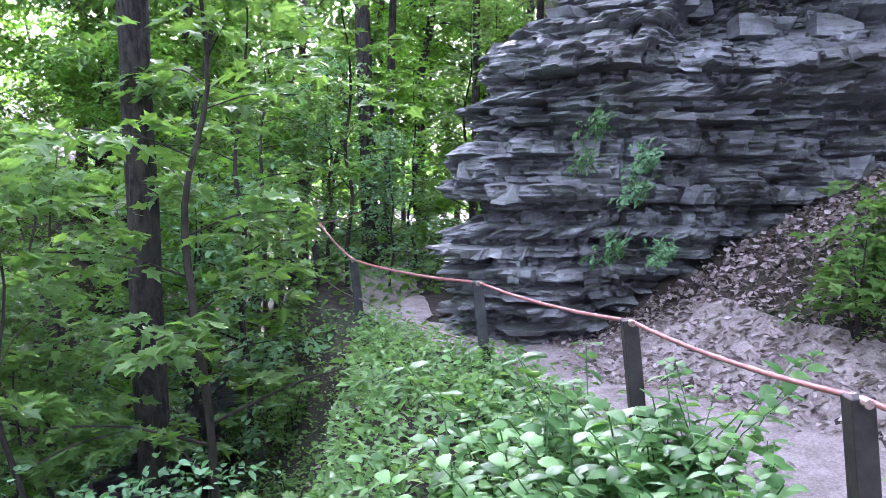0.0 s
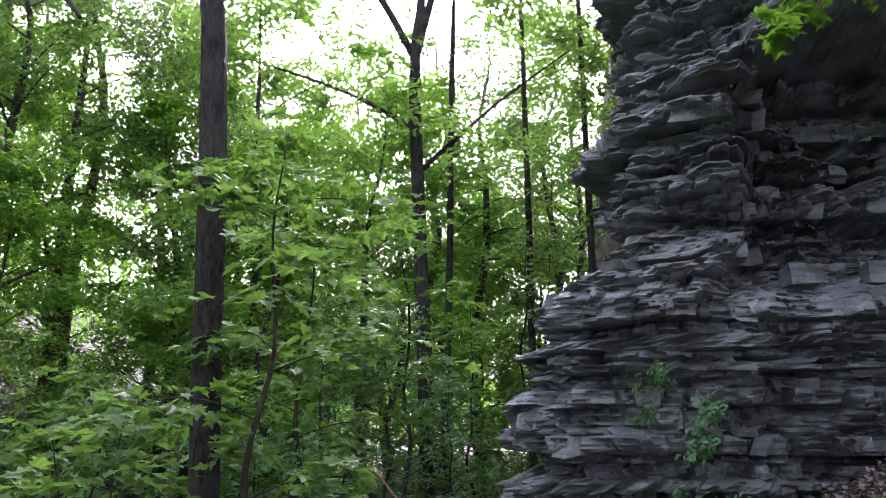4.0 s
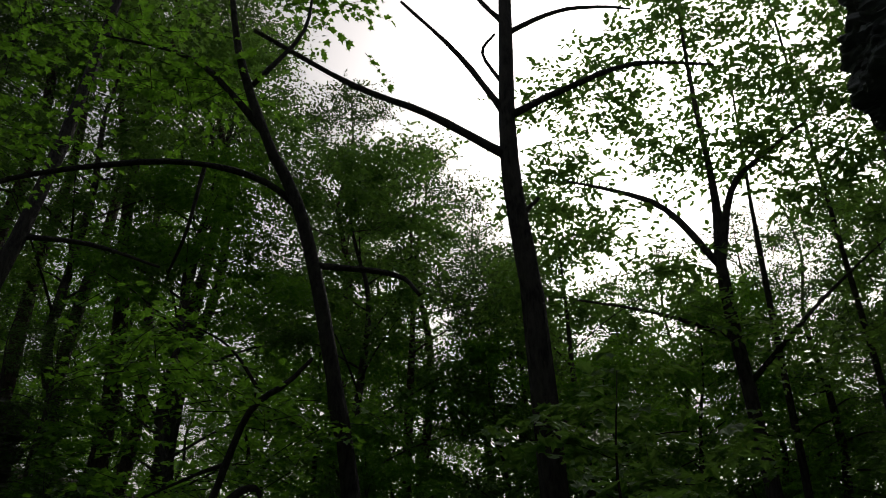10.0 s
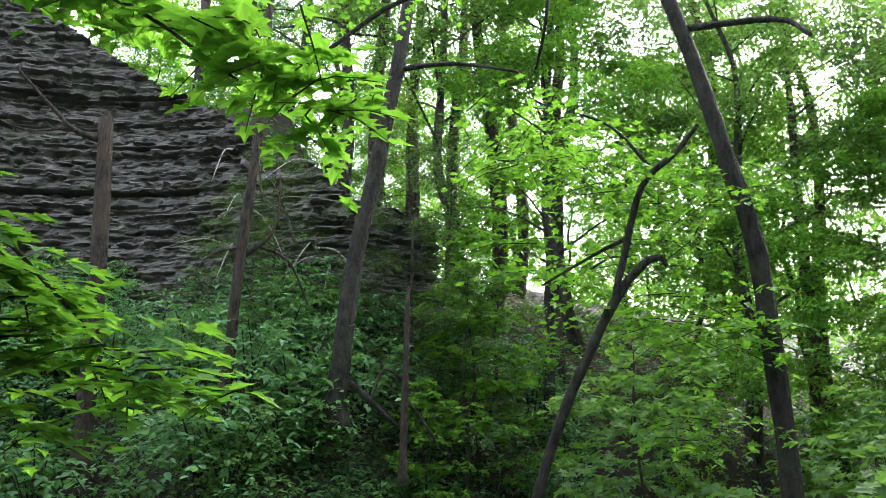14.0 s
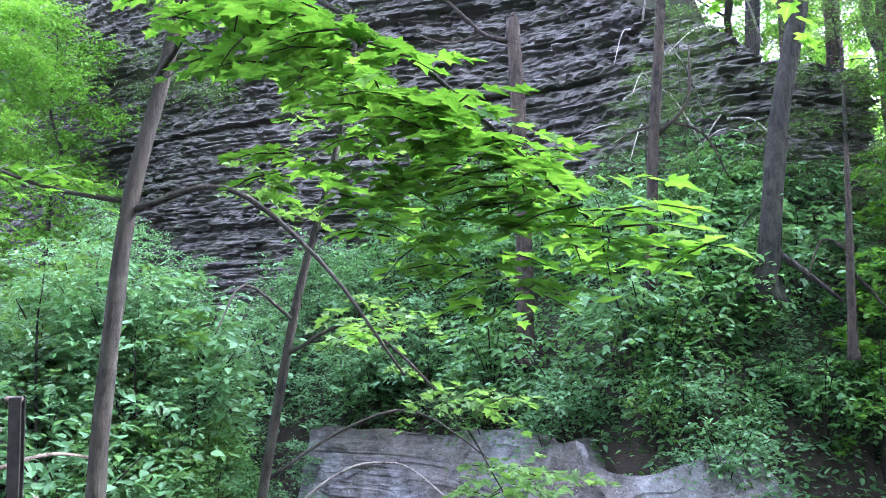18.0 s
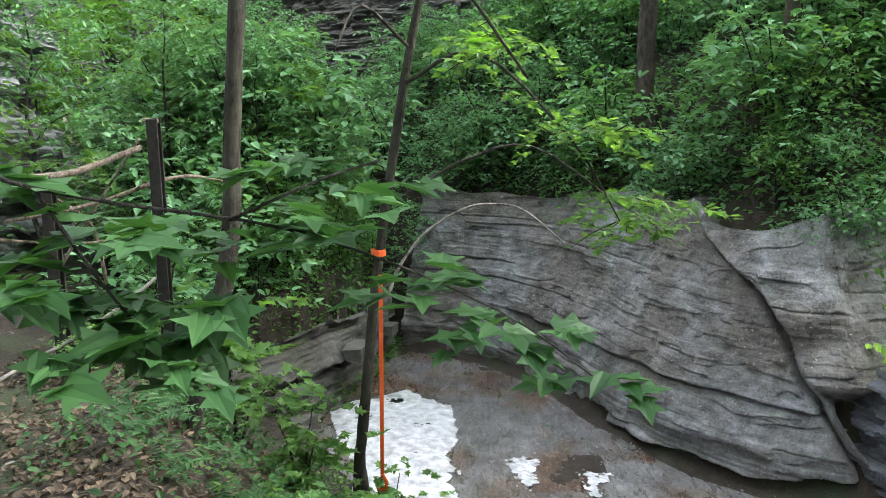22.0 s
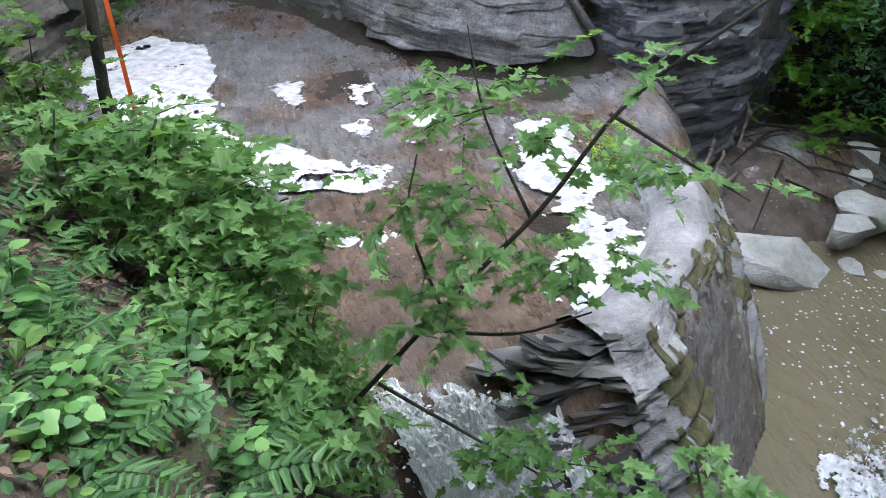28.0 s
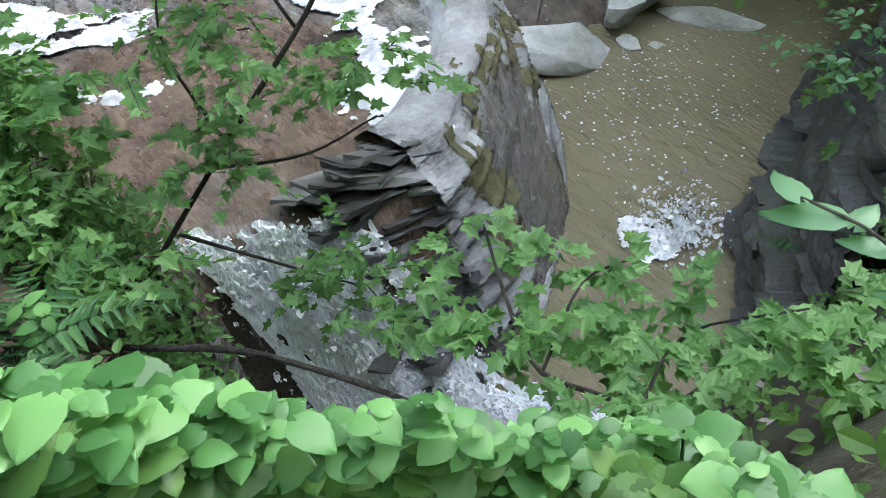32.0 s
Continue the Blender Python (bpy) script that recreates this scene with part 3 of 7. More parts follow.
def land(x, y):
    x, y = np.asarray(x, float), np.asarray(y, float)
    de = side_distance(x, y, BANK)           # over the creek side of the near bank
    do = side_distance(x, y, FOOT)           # beyond the foot of the far bank
    bed = bed_height(x, y)
    top = 0.3 * ease(y, 1.5, 5) + 0.12 * ease(y, 6, 9) - 0.25 * ease(-y, 1.5, 3) + 0.03 * wave(x * 2, y * 2, 1)
    talus = np.minimum(0.85 * np.maximum(0, 0.75 * (x - 1.5) + 0.5 * (np.minimum(y, 5.7) - 5.3)), 10) * ease(-y, -40, -12) * (1 - ease(y, 5.6, 6.6) * ease(-x, -1.5, 0.5))
    cliff_top = 9.0 * ease(x, 1.6, 2.4) * ease(y, 7.4, 8.2) * (1 - ease(y, 14, 24))
    near = top + np.maximum(talus, cliff_top) + 2.5 * ease(-y, 2.6, 9) * ease(-de, 1.2, 5)
    width = bank_width(y)
    u = np.clip(de / width, 0, 1)
    fall = 1 - (1 - u) ** 1.5
    z = near + (bed - near) * fall + 0.07 * wave(x * 3, y * 3, 5) * np.clip(u * (1 - u) * 4, 0, 1)
    slope = np.interp(do, [0, 0.2, 1.1, 1.8, 2.6, 5.0, 8.0, 14, 40], [0, 0.1, 2.1, 3.5, 4.3, 5.9, 7.4, 9.5, 13])
    rise = ease(do, 0, 0.9)
    bed = bed * (1 - rise) - 1.85 * rise
    z = np.where(do > 0, bed + slope + 0.12 * wave(x * 1.5, y * 1.5, 2) * ease(do, 1.5, 3), z)
    wall = 3.6 * ease(do, 5.0, 5.5) * (1 - ease(y, 5.2, 6.8)) 
    spur = inside(x, y, SPUR)
    z = np.where(spur > 0, np.maximum(z, -1.9 + np.interp(spur, [0, 0.12, 0.6, 1.4, 3, 6], [0.1, 1.5, 2.4, 3.4, 5.0, 7.5])), z)
    return z + np.where(do > 4.8, wall, 0)


def land_at(x, y):
    return float(land(np.array([x]), np.array([y]))[0])


def spread(lo, hi, fine, far):
    inner = np.arange(lo, hi + 1e-6, fine)
    g, step, v = [], fine, 0.0
    while v < far:
        step *= 1.18
        v += step
        g.append(v)
    g = np.array(g)
    return np.r_[lo - g[::-1], inner, hi + g]


def grid_mesh(name, X, Y, Z, keep=None):
    ny, nx = X.shape
    V = np.stack([X, Y, Z], 2).reshape(-1, 3)
    i, j = np.meshgrid(np.arange(ny - 1), np.arange(nx - 1), indexing="ij")
    a = (i * nx + j).ravel()
    F = np.stack([a, a + 1, a + nx + 1, a + nx], 1)
    if keep is not None:
        F = F[keep[:-1, :-1].ravel()]
        used = np.unique(F)
        remap = np.zeros(len(V), np.int64)
        remap[used] = np.arange(len(used))
        V, F = V[used], remap[F]
    return np_mesh(name, V, F, True)


gx, gy = spread(-13.0, 4.5, 0.14, 220), spread(-6.0, 9.0, 0.14, 220)
GX, GY = np.meshgrid(gx, gy)
GZ = land(GX, GY)
ground = link_mesh("ground", grid_mesh("ground", GX, GY, GZ), SOIL)
tagged(ground, "dark forest soil of a wooded gorge floor and banks", "ground", kind="structure")

# creek bed: the shale floor of the gorge, a finger above the soil sheet
bx, by = np.meshgrid(np.arange(-13.5, -1.0, 0.07), np.arange(-4.2, 7.0, 0.07))
b_de, b_do = side_distance(bx, by, BANK), side_distance(bx, by, FOOT)
b_keep = (b_de > bank_width(by) - 0.35 + 0.15 * wave(bx * 2, by * 2, 4)) & (b_do < 0.35) & (inside(bx, by, SPUR) < 0.1)
bz = land(bx, by) + 0.02 + 0.02 * np.round(2.2 * wave(bx * 0.9, by * 1.2, 8)) * 0.6
bz = np.where(b_do > 0, bed_height(bx, by) + 0.02, bz)
bed = link_mesh("creek_bed", grid_mesh("creek_bed", bx, by, bz, b_keep), BED)
tagged(bed, "wet brown and grey shale creek bed under a water film", "creek bed", kind="structure")

# trail: packed gravel from the camera's feet past the fence to the cliff nose, and on behind
ty, tx = np.meshgrid(np.arange(-6.5, 13, 0.1), np.linspace(0, 1, 14), indexing="ij")


def trail_left(y):
    return np.interp(y, [-6.5, -3.5, -2.2, -1.0, 0.5, 2.4, 3.9, 5.5, 7.4, 13], [-6.6, -4.2, -1.9, 0.25, 1.0, 1.45, 1.1, 0.4, -0.7, -1.9])


def trail_right(y):
    return np.interp(y, [-6.5, -3.5, -2.2, -1.0, 0.5, 2.4, 3.9, 5.5, 6.3, 7.4, 13], [-5.4, -2.3, -0.3, 1.6, 2.4, 2.9, 3.0, 2.1, 1.6, -0.1, -0.6])


TX = trail_left(ty) * (1 - tx) + trail_right(ty) * tx + 0.06 * wave(ty * 3, tx, 2)
trail = link_mesh("trail", grid_mesh("trail", TX, ty, land(TX, ty) + 0.015), TRAIL)
tagged(trail, "packed grey gravel footpath along the gorge edge", "path", kind="structure")

# pool below the step
px, py = np.meshgrid(np.arange(-6.6, -1.4, 0.022), np.arange(0.2, 9.0, 0.022))
p_keep = (land(px, py) < -2.85) & (side_distance(px, py, STEP) > 0.25)
pool = link_mesh("pool_water", grid_mesh("pool_water", px, py, -3.1 + 0.002 * vnoise(px * 5, py * 8, 0.3, 16) + (0.5 + 3.0 * np.exp(-((px + 2.9) ** 2 + (py - 3.2) ** 2) / 1.0)) * (0.006 * vnoise(px * 6, py * 11, 0.3, 17) + 0.004 * vnoise(px * 13, py * 22, 0.3, 18)), p_keep), POOL)
tagged(pool, "clear green-brown plunge pool with drifting foam specks", "water", kind="structure")


# ---- bedded rock ----
def block_mesh(seed, mat):
    """A unit shale block: front at y = 0, body behind it, broken front corners."""
    g = np.random.default_rng(seed)
    V = np.array([(-.5, -1, 0), (.5, -1, 0), (.5, 0, 0), (0.1, 0, 0), (-.5, 0, 0), (-.5, -1, 1), (.5, -1, 1), (.5, 0, 1), (0.1, 0, 1), (-.5, 0, 1)], float)
    front = [2, 3, 4, 7, 8, 9]
    V[front, 1] += g.uniform(-0.3, 0.08, 6)
    V[front, 0] += g.uniform(-0.14, 0.14, 6)
    V[front, 2] += g.uniform(-0.2, 0.2, 6)
    F = [(0, 4, 3, 2, 1), (5, 6, 7, 8, 9), (4, 9, 8, 3), (3, 8, 7, 2), (2, 7, 6, 1), (0, 5, 9, 4), (0, 1, 6, 5)]
    me = bpy.data.meshes.new("rock_block")
    me.from_pydata([tuple(v) for v in V], [], [f[::-1] for f in F])
    me.materials.append(mat)
    return me, V


def rock_face(name, label, path, zrange, prof, mat, ds=0.035, dz=0.022, zone=None, thick=(0.03, 0.12), length=(0.1, 0.5), amp=1.0, singles=0, window=None, seed=3, side=1, category="rock face", shift_x=None, dip=0.0, chips=1.0, warp=1.0, brow=None):
    """A face of bedded rock along a plan line: one broken surface, with single blocks standing proud of it. side 1: the face looks to the right of the line."""
    g = np.random.default_rng(seed)
    top = new(name)
    top.empty_display_size = 0.2
    tagged(top, label, category, kind="structure")
    P = smooth_path(path, 12)
    seg = np.r_[0, np.cumsum(np.hypot(*np.diff(P, axis=0).T))]
    edges, lens = [zrange[0] - 2.0], []
    while edges[-1] < zrange[1] + 3:
        th, le = zone(edges[-1]) if zone else (thick, length)
        edges.append(edges[-1] + g.uniform(*th) * (0.6 if g.random() < 0.4 else 1.1))
        lens.append(g.uniform(*le))
    edges, lens = np.array(edges), np.array(lens)
    phase, layer_off = g.uniform(0, 50, len(lens)), g.normal(0, 1, len(lens))

    def surface(S, Z):
        x, y = np.interp(S, seg, P[:, 0]), np.interp(S, seg, P[:, 1])
        e = 0.3
        dx, dy = np.interp(S + e, seg, P[:, 0]) - np.interp(S - e, seg, P[:, 0]), np.interp(S + e, seg, P[:, 1]) - np.interp(S - e, seg, P[:, 1])
        n = np.hypot(dx, dy) + 1e-9
        nx, ny = dy / n * side, -dx / n * side
        zb = Z + dip * S + warp * (0.025 * vnoise(S * 0.9, Z * 0.7, 0.5, 3) + 0.01 * vnoise(S * 4, Z * 3, 0.5, 4))
        li = np.clip(np.searchsorted(edges, zb) - 1, 0, len(lens) - 1)
        along = S / lens[li] + phase[li] + 0.06 * vnoise(S * 6, Z * 6, 0.5, 8)
        chunk = np.floor(along).astype(np.int64)
        big, turn = hashed(chunk, li, 0 * li, seed), hashed(chunk, li, 0 * li + 5, seed + 2)
        fs = along - chunk
        fz = (zb - edges[li]) / (edges[li + 1] - edges[li])
        joint = np.exp(-(np.minimum(fs, 1 - fs) * lens[li] / 0.014) ** 2) + 0.8 * np.abs(2 * fz - 1) ** 5
        sub = np.floor(zb / 0.034 + 0.4 * vnoise(S * 3, Z * 5, 0.5, 9)).astype(np.int64)
        chip = hashed(np.floor(S / 0.11 + 7 * np.sin(sub * 3.3)).astype(np.int64), sub, 0 * sub, seed + 1)
        out = prof(x, y, Z) + amp * (0.042 * layer_off[li] + 0.045 * big + 0.03 * turn * (fs - 0.5) + 0.02 * hashed(chunk, li, 0 * li + 9, seed) * (fz - 0.5) - 0.016 * joint + 0.013 * chips * chip + 0.006 * vnoise(S * 7, Z * 12, 0.3, 5) + 0.006 * vnoise(S * 19, Z * 26, 0.3, 6))
        mx = shift_x(x, Z) if shift_x else 0.0
        return x + mx + nx * out, y + ny * out, nx, ny

    S, Z = np.meshgrid(np.arange(0, seg[-1], ds), np.arange(zrange[0], zrange[1], dz))
    X, Y, _, _ = surface(S, Z)
    Zj = Z + 0.3 * dz * vnoise(S * 20, Z * 20, 0.1, 6)
    me = grid_mesh("bedrock", X, Y, Zj, None if brow is None else Z < brow(S, np.interp(S, seg, P[:, 1])))
    me.polygons.foreach_set("use_smooth", np.zeros(len(me.polygons), bool))
    link_mesh("bedrock", me, mat, top)
    kinds = [block_mesh(seed * 10 + i, mat)[0] for i in range(12)]
    s0, s1, z0, z1 = window or (0, seg[-1], zrange[0], zrange[1])
    for i in range(singles):
        s, z = float(g.uniform(s0, s1)), float(g.uniform(z0, z1))
        li = min(max(int(np.searchsorted(edges, z)) - 1, 0), len(lens) - 1)
        x, y, nx, ny = (float(v[0]) for v in surface(np.array([s]), np.array([z + 0.01])))
        h, l = float(min(edges[li + 1] - edges[li], 0.16)), float(min(lens[li], 0.4) * g.uniform(0.6, 1.1))
        out = float(g.uniform(0.0, 0.06))
        ob = new("rock_block", kinds[int(g.integers(12))])
        ob.parent = top
        ob.matrix_local = Matrix.Translation((x + nx * out, y + ny * out, float(edges[li]))) @ Matrix.Rotation(math.atan2(-nx, ny) + float(g.normal(0, 0.12)), 4, "Z") @ Matrix.Rotation(float(g.normal(0, 0.05)), 4, "Y") @ Matrix.Diagonal((max(l, 0.07), 0.25, max(h, 0.03), 1))
    return top


NOSE_Z = [0.0, 0.5, 1.2, 1.28, 1.56, 1.7, 2.05, 2.36, 2.46, 2.63, 2.95, 3.2, 3.35, 3.73, 4.05, 4.2, 4.4, 4.61, 5.06, 5.48, 5.84, 6.1, 6.32, 6.46, 6.74, 7.2, 7.6, 8.5, 9.6]
NOSE_X = [-0.17, -0.17, -0.15, 0.0, 0.07, -0.02, -0.06, -0.05, 0.27, 0.27, 0.44, 0.88, 0.93, 1.07, 1.05, 0.94, 0.87, 1.02, 1.19, 1.23, 1.4, 1.43, 1.33, 1.03, 0.82, 0.84, 0.78, 0.85, 0.85]


def cliff_shift(x, z):
    return (np.interp(z, NOSE_Z, NOSE_X) + 0.13) * np.clip((3.4 - x) / 2.6, 0, 1)


def cliff_profile(x, y, z):
    front = ease(x, 0.3, 0.8) * (y < 7.0)
    hollow = ease(z, 2.55, 3.1) * (1 - ease(z, 4.4, 5.2)) * ease(x + 0.25 * vnoise(x, y, z * 1.3, 17), 1.0, 1.6)
    over = (0.15 * ease(z, 2.35, 2.5) - 0.85 * hollow + 0.3 * ease(z, 4.4, 5.2) * ease(x, 0.9, 1.6) + 1.5 * ease(z, 4.7, 5.5) * ease(x, 1.2, 2.3) + 0.4 * ease(z, 6.2, 6.4)) * front
    over = over - 0.36 * ease(z, 0.2, 0.4) * (1 - ease(z, 1.0, 1.25)) * ease(x, 1.0, 1.5) - 0.16 * ease(z, 1.3, 1.5) * (1 - ease(z, 2.2, 2.35)) * ease(x, 0.9, 1.8)
    ledge = 0.1 * vnoise(x * 0.5, y * 0.5, z * 4.2, 11) + 0.05 * vnoise(x * 0.9, y * 0.9, z * 9, 12)
    mass = (0.13 + 0.07 * front) * vnoise(x * 1.2, y * 1.2, z * 1.5, 13) + (0.08 + 0.08 * front) * vnoise(x * 2.8, y * 2.8, z * 3.6, 14) + 0.06 * vnoise(x * 6, y * 6, z * 8, 15)
    return over + ledge + mass


ZONES = [(0.85, (0.03, 0.09), (0.14, 0.5)), (1.3, (0.06, 0.16), (0.07, 0.2)), (2.0, (0.06, 0.15), (0.09, 0.26)), (2.35, (0.03, 0.07), (0.15, 0.5)), (3.15, (0.07, 0.2), (0.18, 0.5)), (4.2, (0.04, 0.13), (0.1, 0.35)), (4.7, (0.06, 0.18), (0.2, 0.5)), (6.2, (0.05, 0.14), (0.12, 0.4)), (99, (0.1, 0.3), (0.3, 0.8))]


def cliff_zone(z):
    return next((t, l) for top, t, l in ZONES if z < top)


rock_face("cliff", "tall overhanging cliff of thin-bedded dark grey shale", [(1.1, 11), (0.3, 8.4), (0.14, 7.1), (0.42, 6.7), (1.3, 6.5), (3.0, 6.4), (4.6, 5.9), (6.5, 4.4), (9.5, 1.5)],
          (0.1, 9.4), cliff_profile, SHALE, 0.028, 0.017, cliff_zone, amp=2.5, singles=110, window=(3.6, 7.6, 0.35, 4.6), chips=1.6, seed=3, category="cliff", shift_x=cliff_shift)


def far_wall_profile(x, y, z):
    return 0.16 * vnoise(x * 0.4, y * 0.4, z * 0.9, 21) - 0.1 * (z - 3.5)


def far_brow(along, y):
    return np.interp(y, [-4, 0, 2.6, 4.3, 5.6], [13, 10.5, 8.6, 7.0, 5.6]) + 0.3 * vnoise(along * 1.1, 0.3, 0.3, 23)


rock_face("far_cliff", "brown-grey shale cliff above the wooded far bank", [(-30, -18), (-22, -9), (-17.5, -4.0), (-15.4, -0.4), (-14.0, 2.6), (-12.3, 4.3), (-11.0, 5.6), (-11.3, 7.6)], (1.6, 12.5), far_wall_profile, SHALE_FAR,
          0.06, 0.028, None, (0.03, 0.13), (0.1, 0.45), 1.5, 60, (17, 26, 4.2, 6.5), 5, category="cliff", warp=0.3, chips=1.6, brow=far_brow)


# the step's crest: a rounded lobe of rock whose bedding shows as sweeping ribs down its side
def lobe_sheet(lift=0.0):
    P = smooth_path(STEP[2:8], 30)
    seg = np.r_[0, np.cumsum(np.hypot(*np.diff(P, axis=0).T))]
    v = np.r_[np.linspace(-0.75, 0.0, 40, endpoint=False), np.linspace(0.0, 1.05, 150)]
    S, D = np.meshgrid(np.arange(0, seg[-1], 0.02), v)
    x, y = np.interp(S, seg, P[:, 0]), np.interp(S, seg, P[:, 1])
    dx, dy = np.interp(S + 0.25, seg, P[:, 0]) - np.interp(S - 0.25, seg, P[:, 0]), np.interp(S + 0.25, seg, P[:, 1]) - np.interp(S - 0.25, seg, P[:, 1])
    n = np.hypot(dx, dy)
    nx, ny = -dy / n, dx / n
    X, Y = x + nx * D, y + ny * D
    drop = ease(D, -0.05, 0.85)
    Z = -1.85 - 1.55 * drop + 0.1 * ease(D, -0.7, -0.15) * (1 - ease(D, 0.0, 0.4)) + 0.03 * vnoise(X * 2, Y * 2, 0.3, 31) - 0.16 * ease(-D, 0.2, 0.5)
    bulge = 0.16 * vnoise(S * 0.9, Z * 0.8, 0.4, 30) + 0.08 * vnoise(S * 2.1, Z * 1.6, 0.4, 29)
    t = (Z + 0.28 * S + 0.12 * np.sin(S * 2.1) + 0.06 * vnoise(S * 3, Z * 2, 0.2, 32)) / 0.055
    k = np.floor(t).astype(np.int64)
    rib = hashed(k, 0 * k, 0 * k, 33)
    big = hashed(np.floor(S / (0.5 + 0.3 * rib) + 9 * rib).astype(np.int64), k // 2, 0 * k, 34)
    side = ease(D, 0.0, 0.14)
    out = side * (bulge + 0.04 * rib + 0.05 * (1 - (t - k)) ** 0.7 * (0.6 + 0.4 * rib) + 0.035 * big) + 0.008 * vnoise(S * 16, Z * 30, 0.4, 35)
    steps = (1 - side) * 0.012 * np.round(2 * vnoise(X * 2.2, Y * 2.2, 0.6, 36))
    top = Z + steps + lift
    return X + nx * (out + lift), Y + ny * (out + lift), top, S, D, seg[-1]


lx, ly, lz, l_s, l_d, l_len = lobe_sheet()
lobe = link_mesh("rock_lobe", grid_mesh("rock_lobe", lx, ly, lz, l_d > -0.6), LOBE)
tagged(lobe, "rounded water-worn rock lobe with ribbed sides", "rock face", kind="structure")
lx, ly, lz, l_s, l_d, l_len = lobe_sheet(0.007)
l_moss = vnoise(l_s * 2.2, l_d * 3, 0.2, 38) + 0.6 * vnoise(l_s * 9, l_d * 12, 0.2, 39) + 0.7 * vnoise(l_s * 24, l_d * 30, 0.2, 40) - 4.0 * np.abs(l_d - 0.18) + 0.2 > 0
tagged(link_mesh("moss", grid_mesh("moss", lx, ly, lz, l_moss & (l_s < 2.0)), MOSS), "olive-green moss on the rim of the rock lobe", "moss", kind="stuff")

# dark tilted ledges in front of the lobe, where the water breaks over them
ledge_root = empty("rock_ledges", (-3.1, 1.0, -2.3))
g = np.random.default_rng(47)
for i in range(96):
    u, d = float(g.uniform(0, 1)), float(g.uniform(0, 1))
    ex, ey = -3.26 + 0.06 * u + 0.72 * d, 0.72 + 0.72 * u + 0.2 * d
    ez = float(bed_height(np.array([ex]), np.array([ey]))[0]) + 0.02 + 0.09 * float(g.random())
    me_ledge, _ = block_mesh(480 + i, WET_DARK if i % 3 else WET)
    ob = new("ledge_slab", me_ledge)
    ob.parent = ledge_root
    ob.matrix_local = Matrix.Translation((ex + 3.1, ey - 1.0, ez + 2.3)) @ Matrix.Rotation(radians(-68 + float(g.normal(0, 14))), 4, "Z") @ Matrix.Rotation(radians(-20 + float(g.normal(0, 6))), 4, "Y") @ Matrix.Rotation(radians(14), 4, "X") @ Matrix.Diagonal((float(g.uniform(0.25, 0.6)), float(g.uniform(0.14, 0.26)), float(g.uniform(0.014, 0.045)), 1))
tagged(ledge_root, "dark wet tilted shale ledges beside the cascade", "rock ledge", kind="structure")


def pool_wall_profile(x, y, z):
    return 0.1 - 0.35 * (z + 3.2) + 0.16 * vnoise(x * 1.5, y * 1.5, z * 2, 41)


rock_face("pool_wall", "dark damp shale wall rising from the pool", [(-1.7, 2.5), (-2.35, 3.2), (-2.85, 4.2), (-3.2, 5.2), (-3.3, 6.6), (-3.3, 9)], (-3.4, -0.5), pool_wall_profile, WET_DARK, 0.04, 0.024, None, (0.04, 0.13), (0.15, 0.6), 1.2, 30,
          (0, 4, -3.0, -1.5), 9, -1)


def side_wall_profile(x, y, z):
    return 0.06 * vnoise(x * 2, y * 2, z * 3, 51)


rock_face("upstream_wall", "weathered grey rock wall beside the creek upstream", [(-7.3, -2.95), (-7.7, -2.65), (-8.6, -2.15), (-9.8, -1.72), (-11.3, -1.5)], (-1.95, -0.85), side_wall_profile, WALL_DULL, 0.05, 0.03, None, (0.05, 0.3), (0.3, 0.9), 0.9, 4,
          (1, 4, -1.8, -0.8), 11, -1)
rock_face("trail_cliff", "dark layered rock corner beside the upstream trail", [(-11.5, -7.0), (-9.7, -5.4), (-8.9, -5.15), (-8.4, -5.6), (-8.0, -7.2)], (-0.6, 4.6), side_wall_profile, SHALE, 0.05, 0.026, None, (0.05, 0.18), (0.2, 0.6), 2.0, 12,
          (2, 4.5, 0.2, 3), 13, -1)


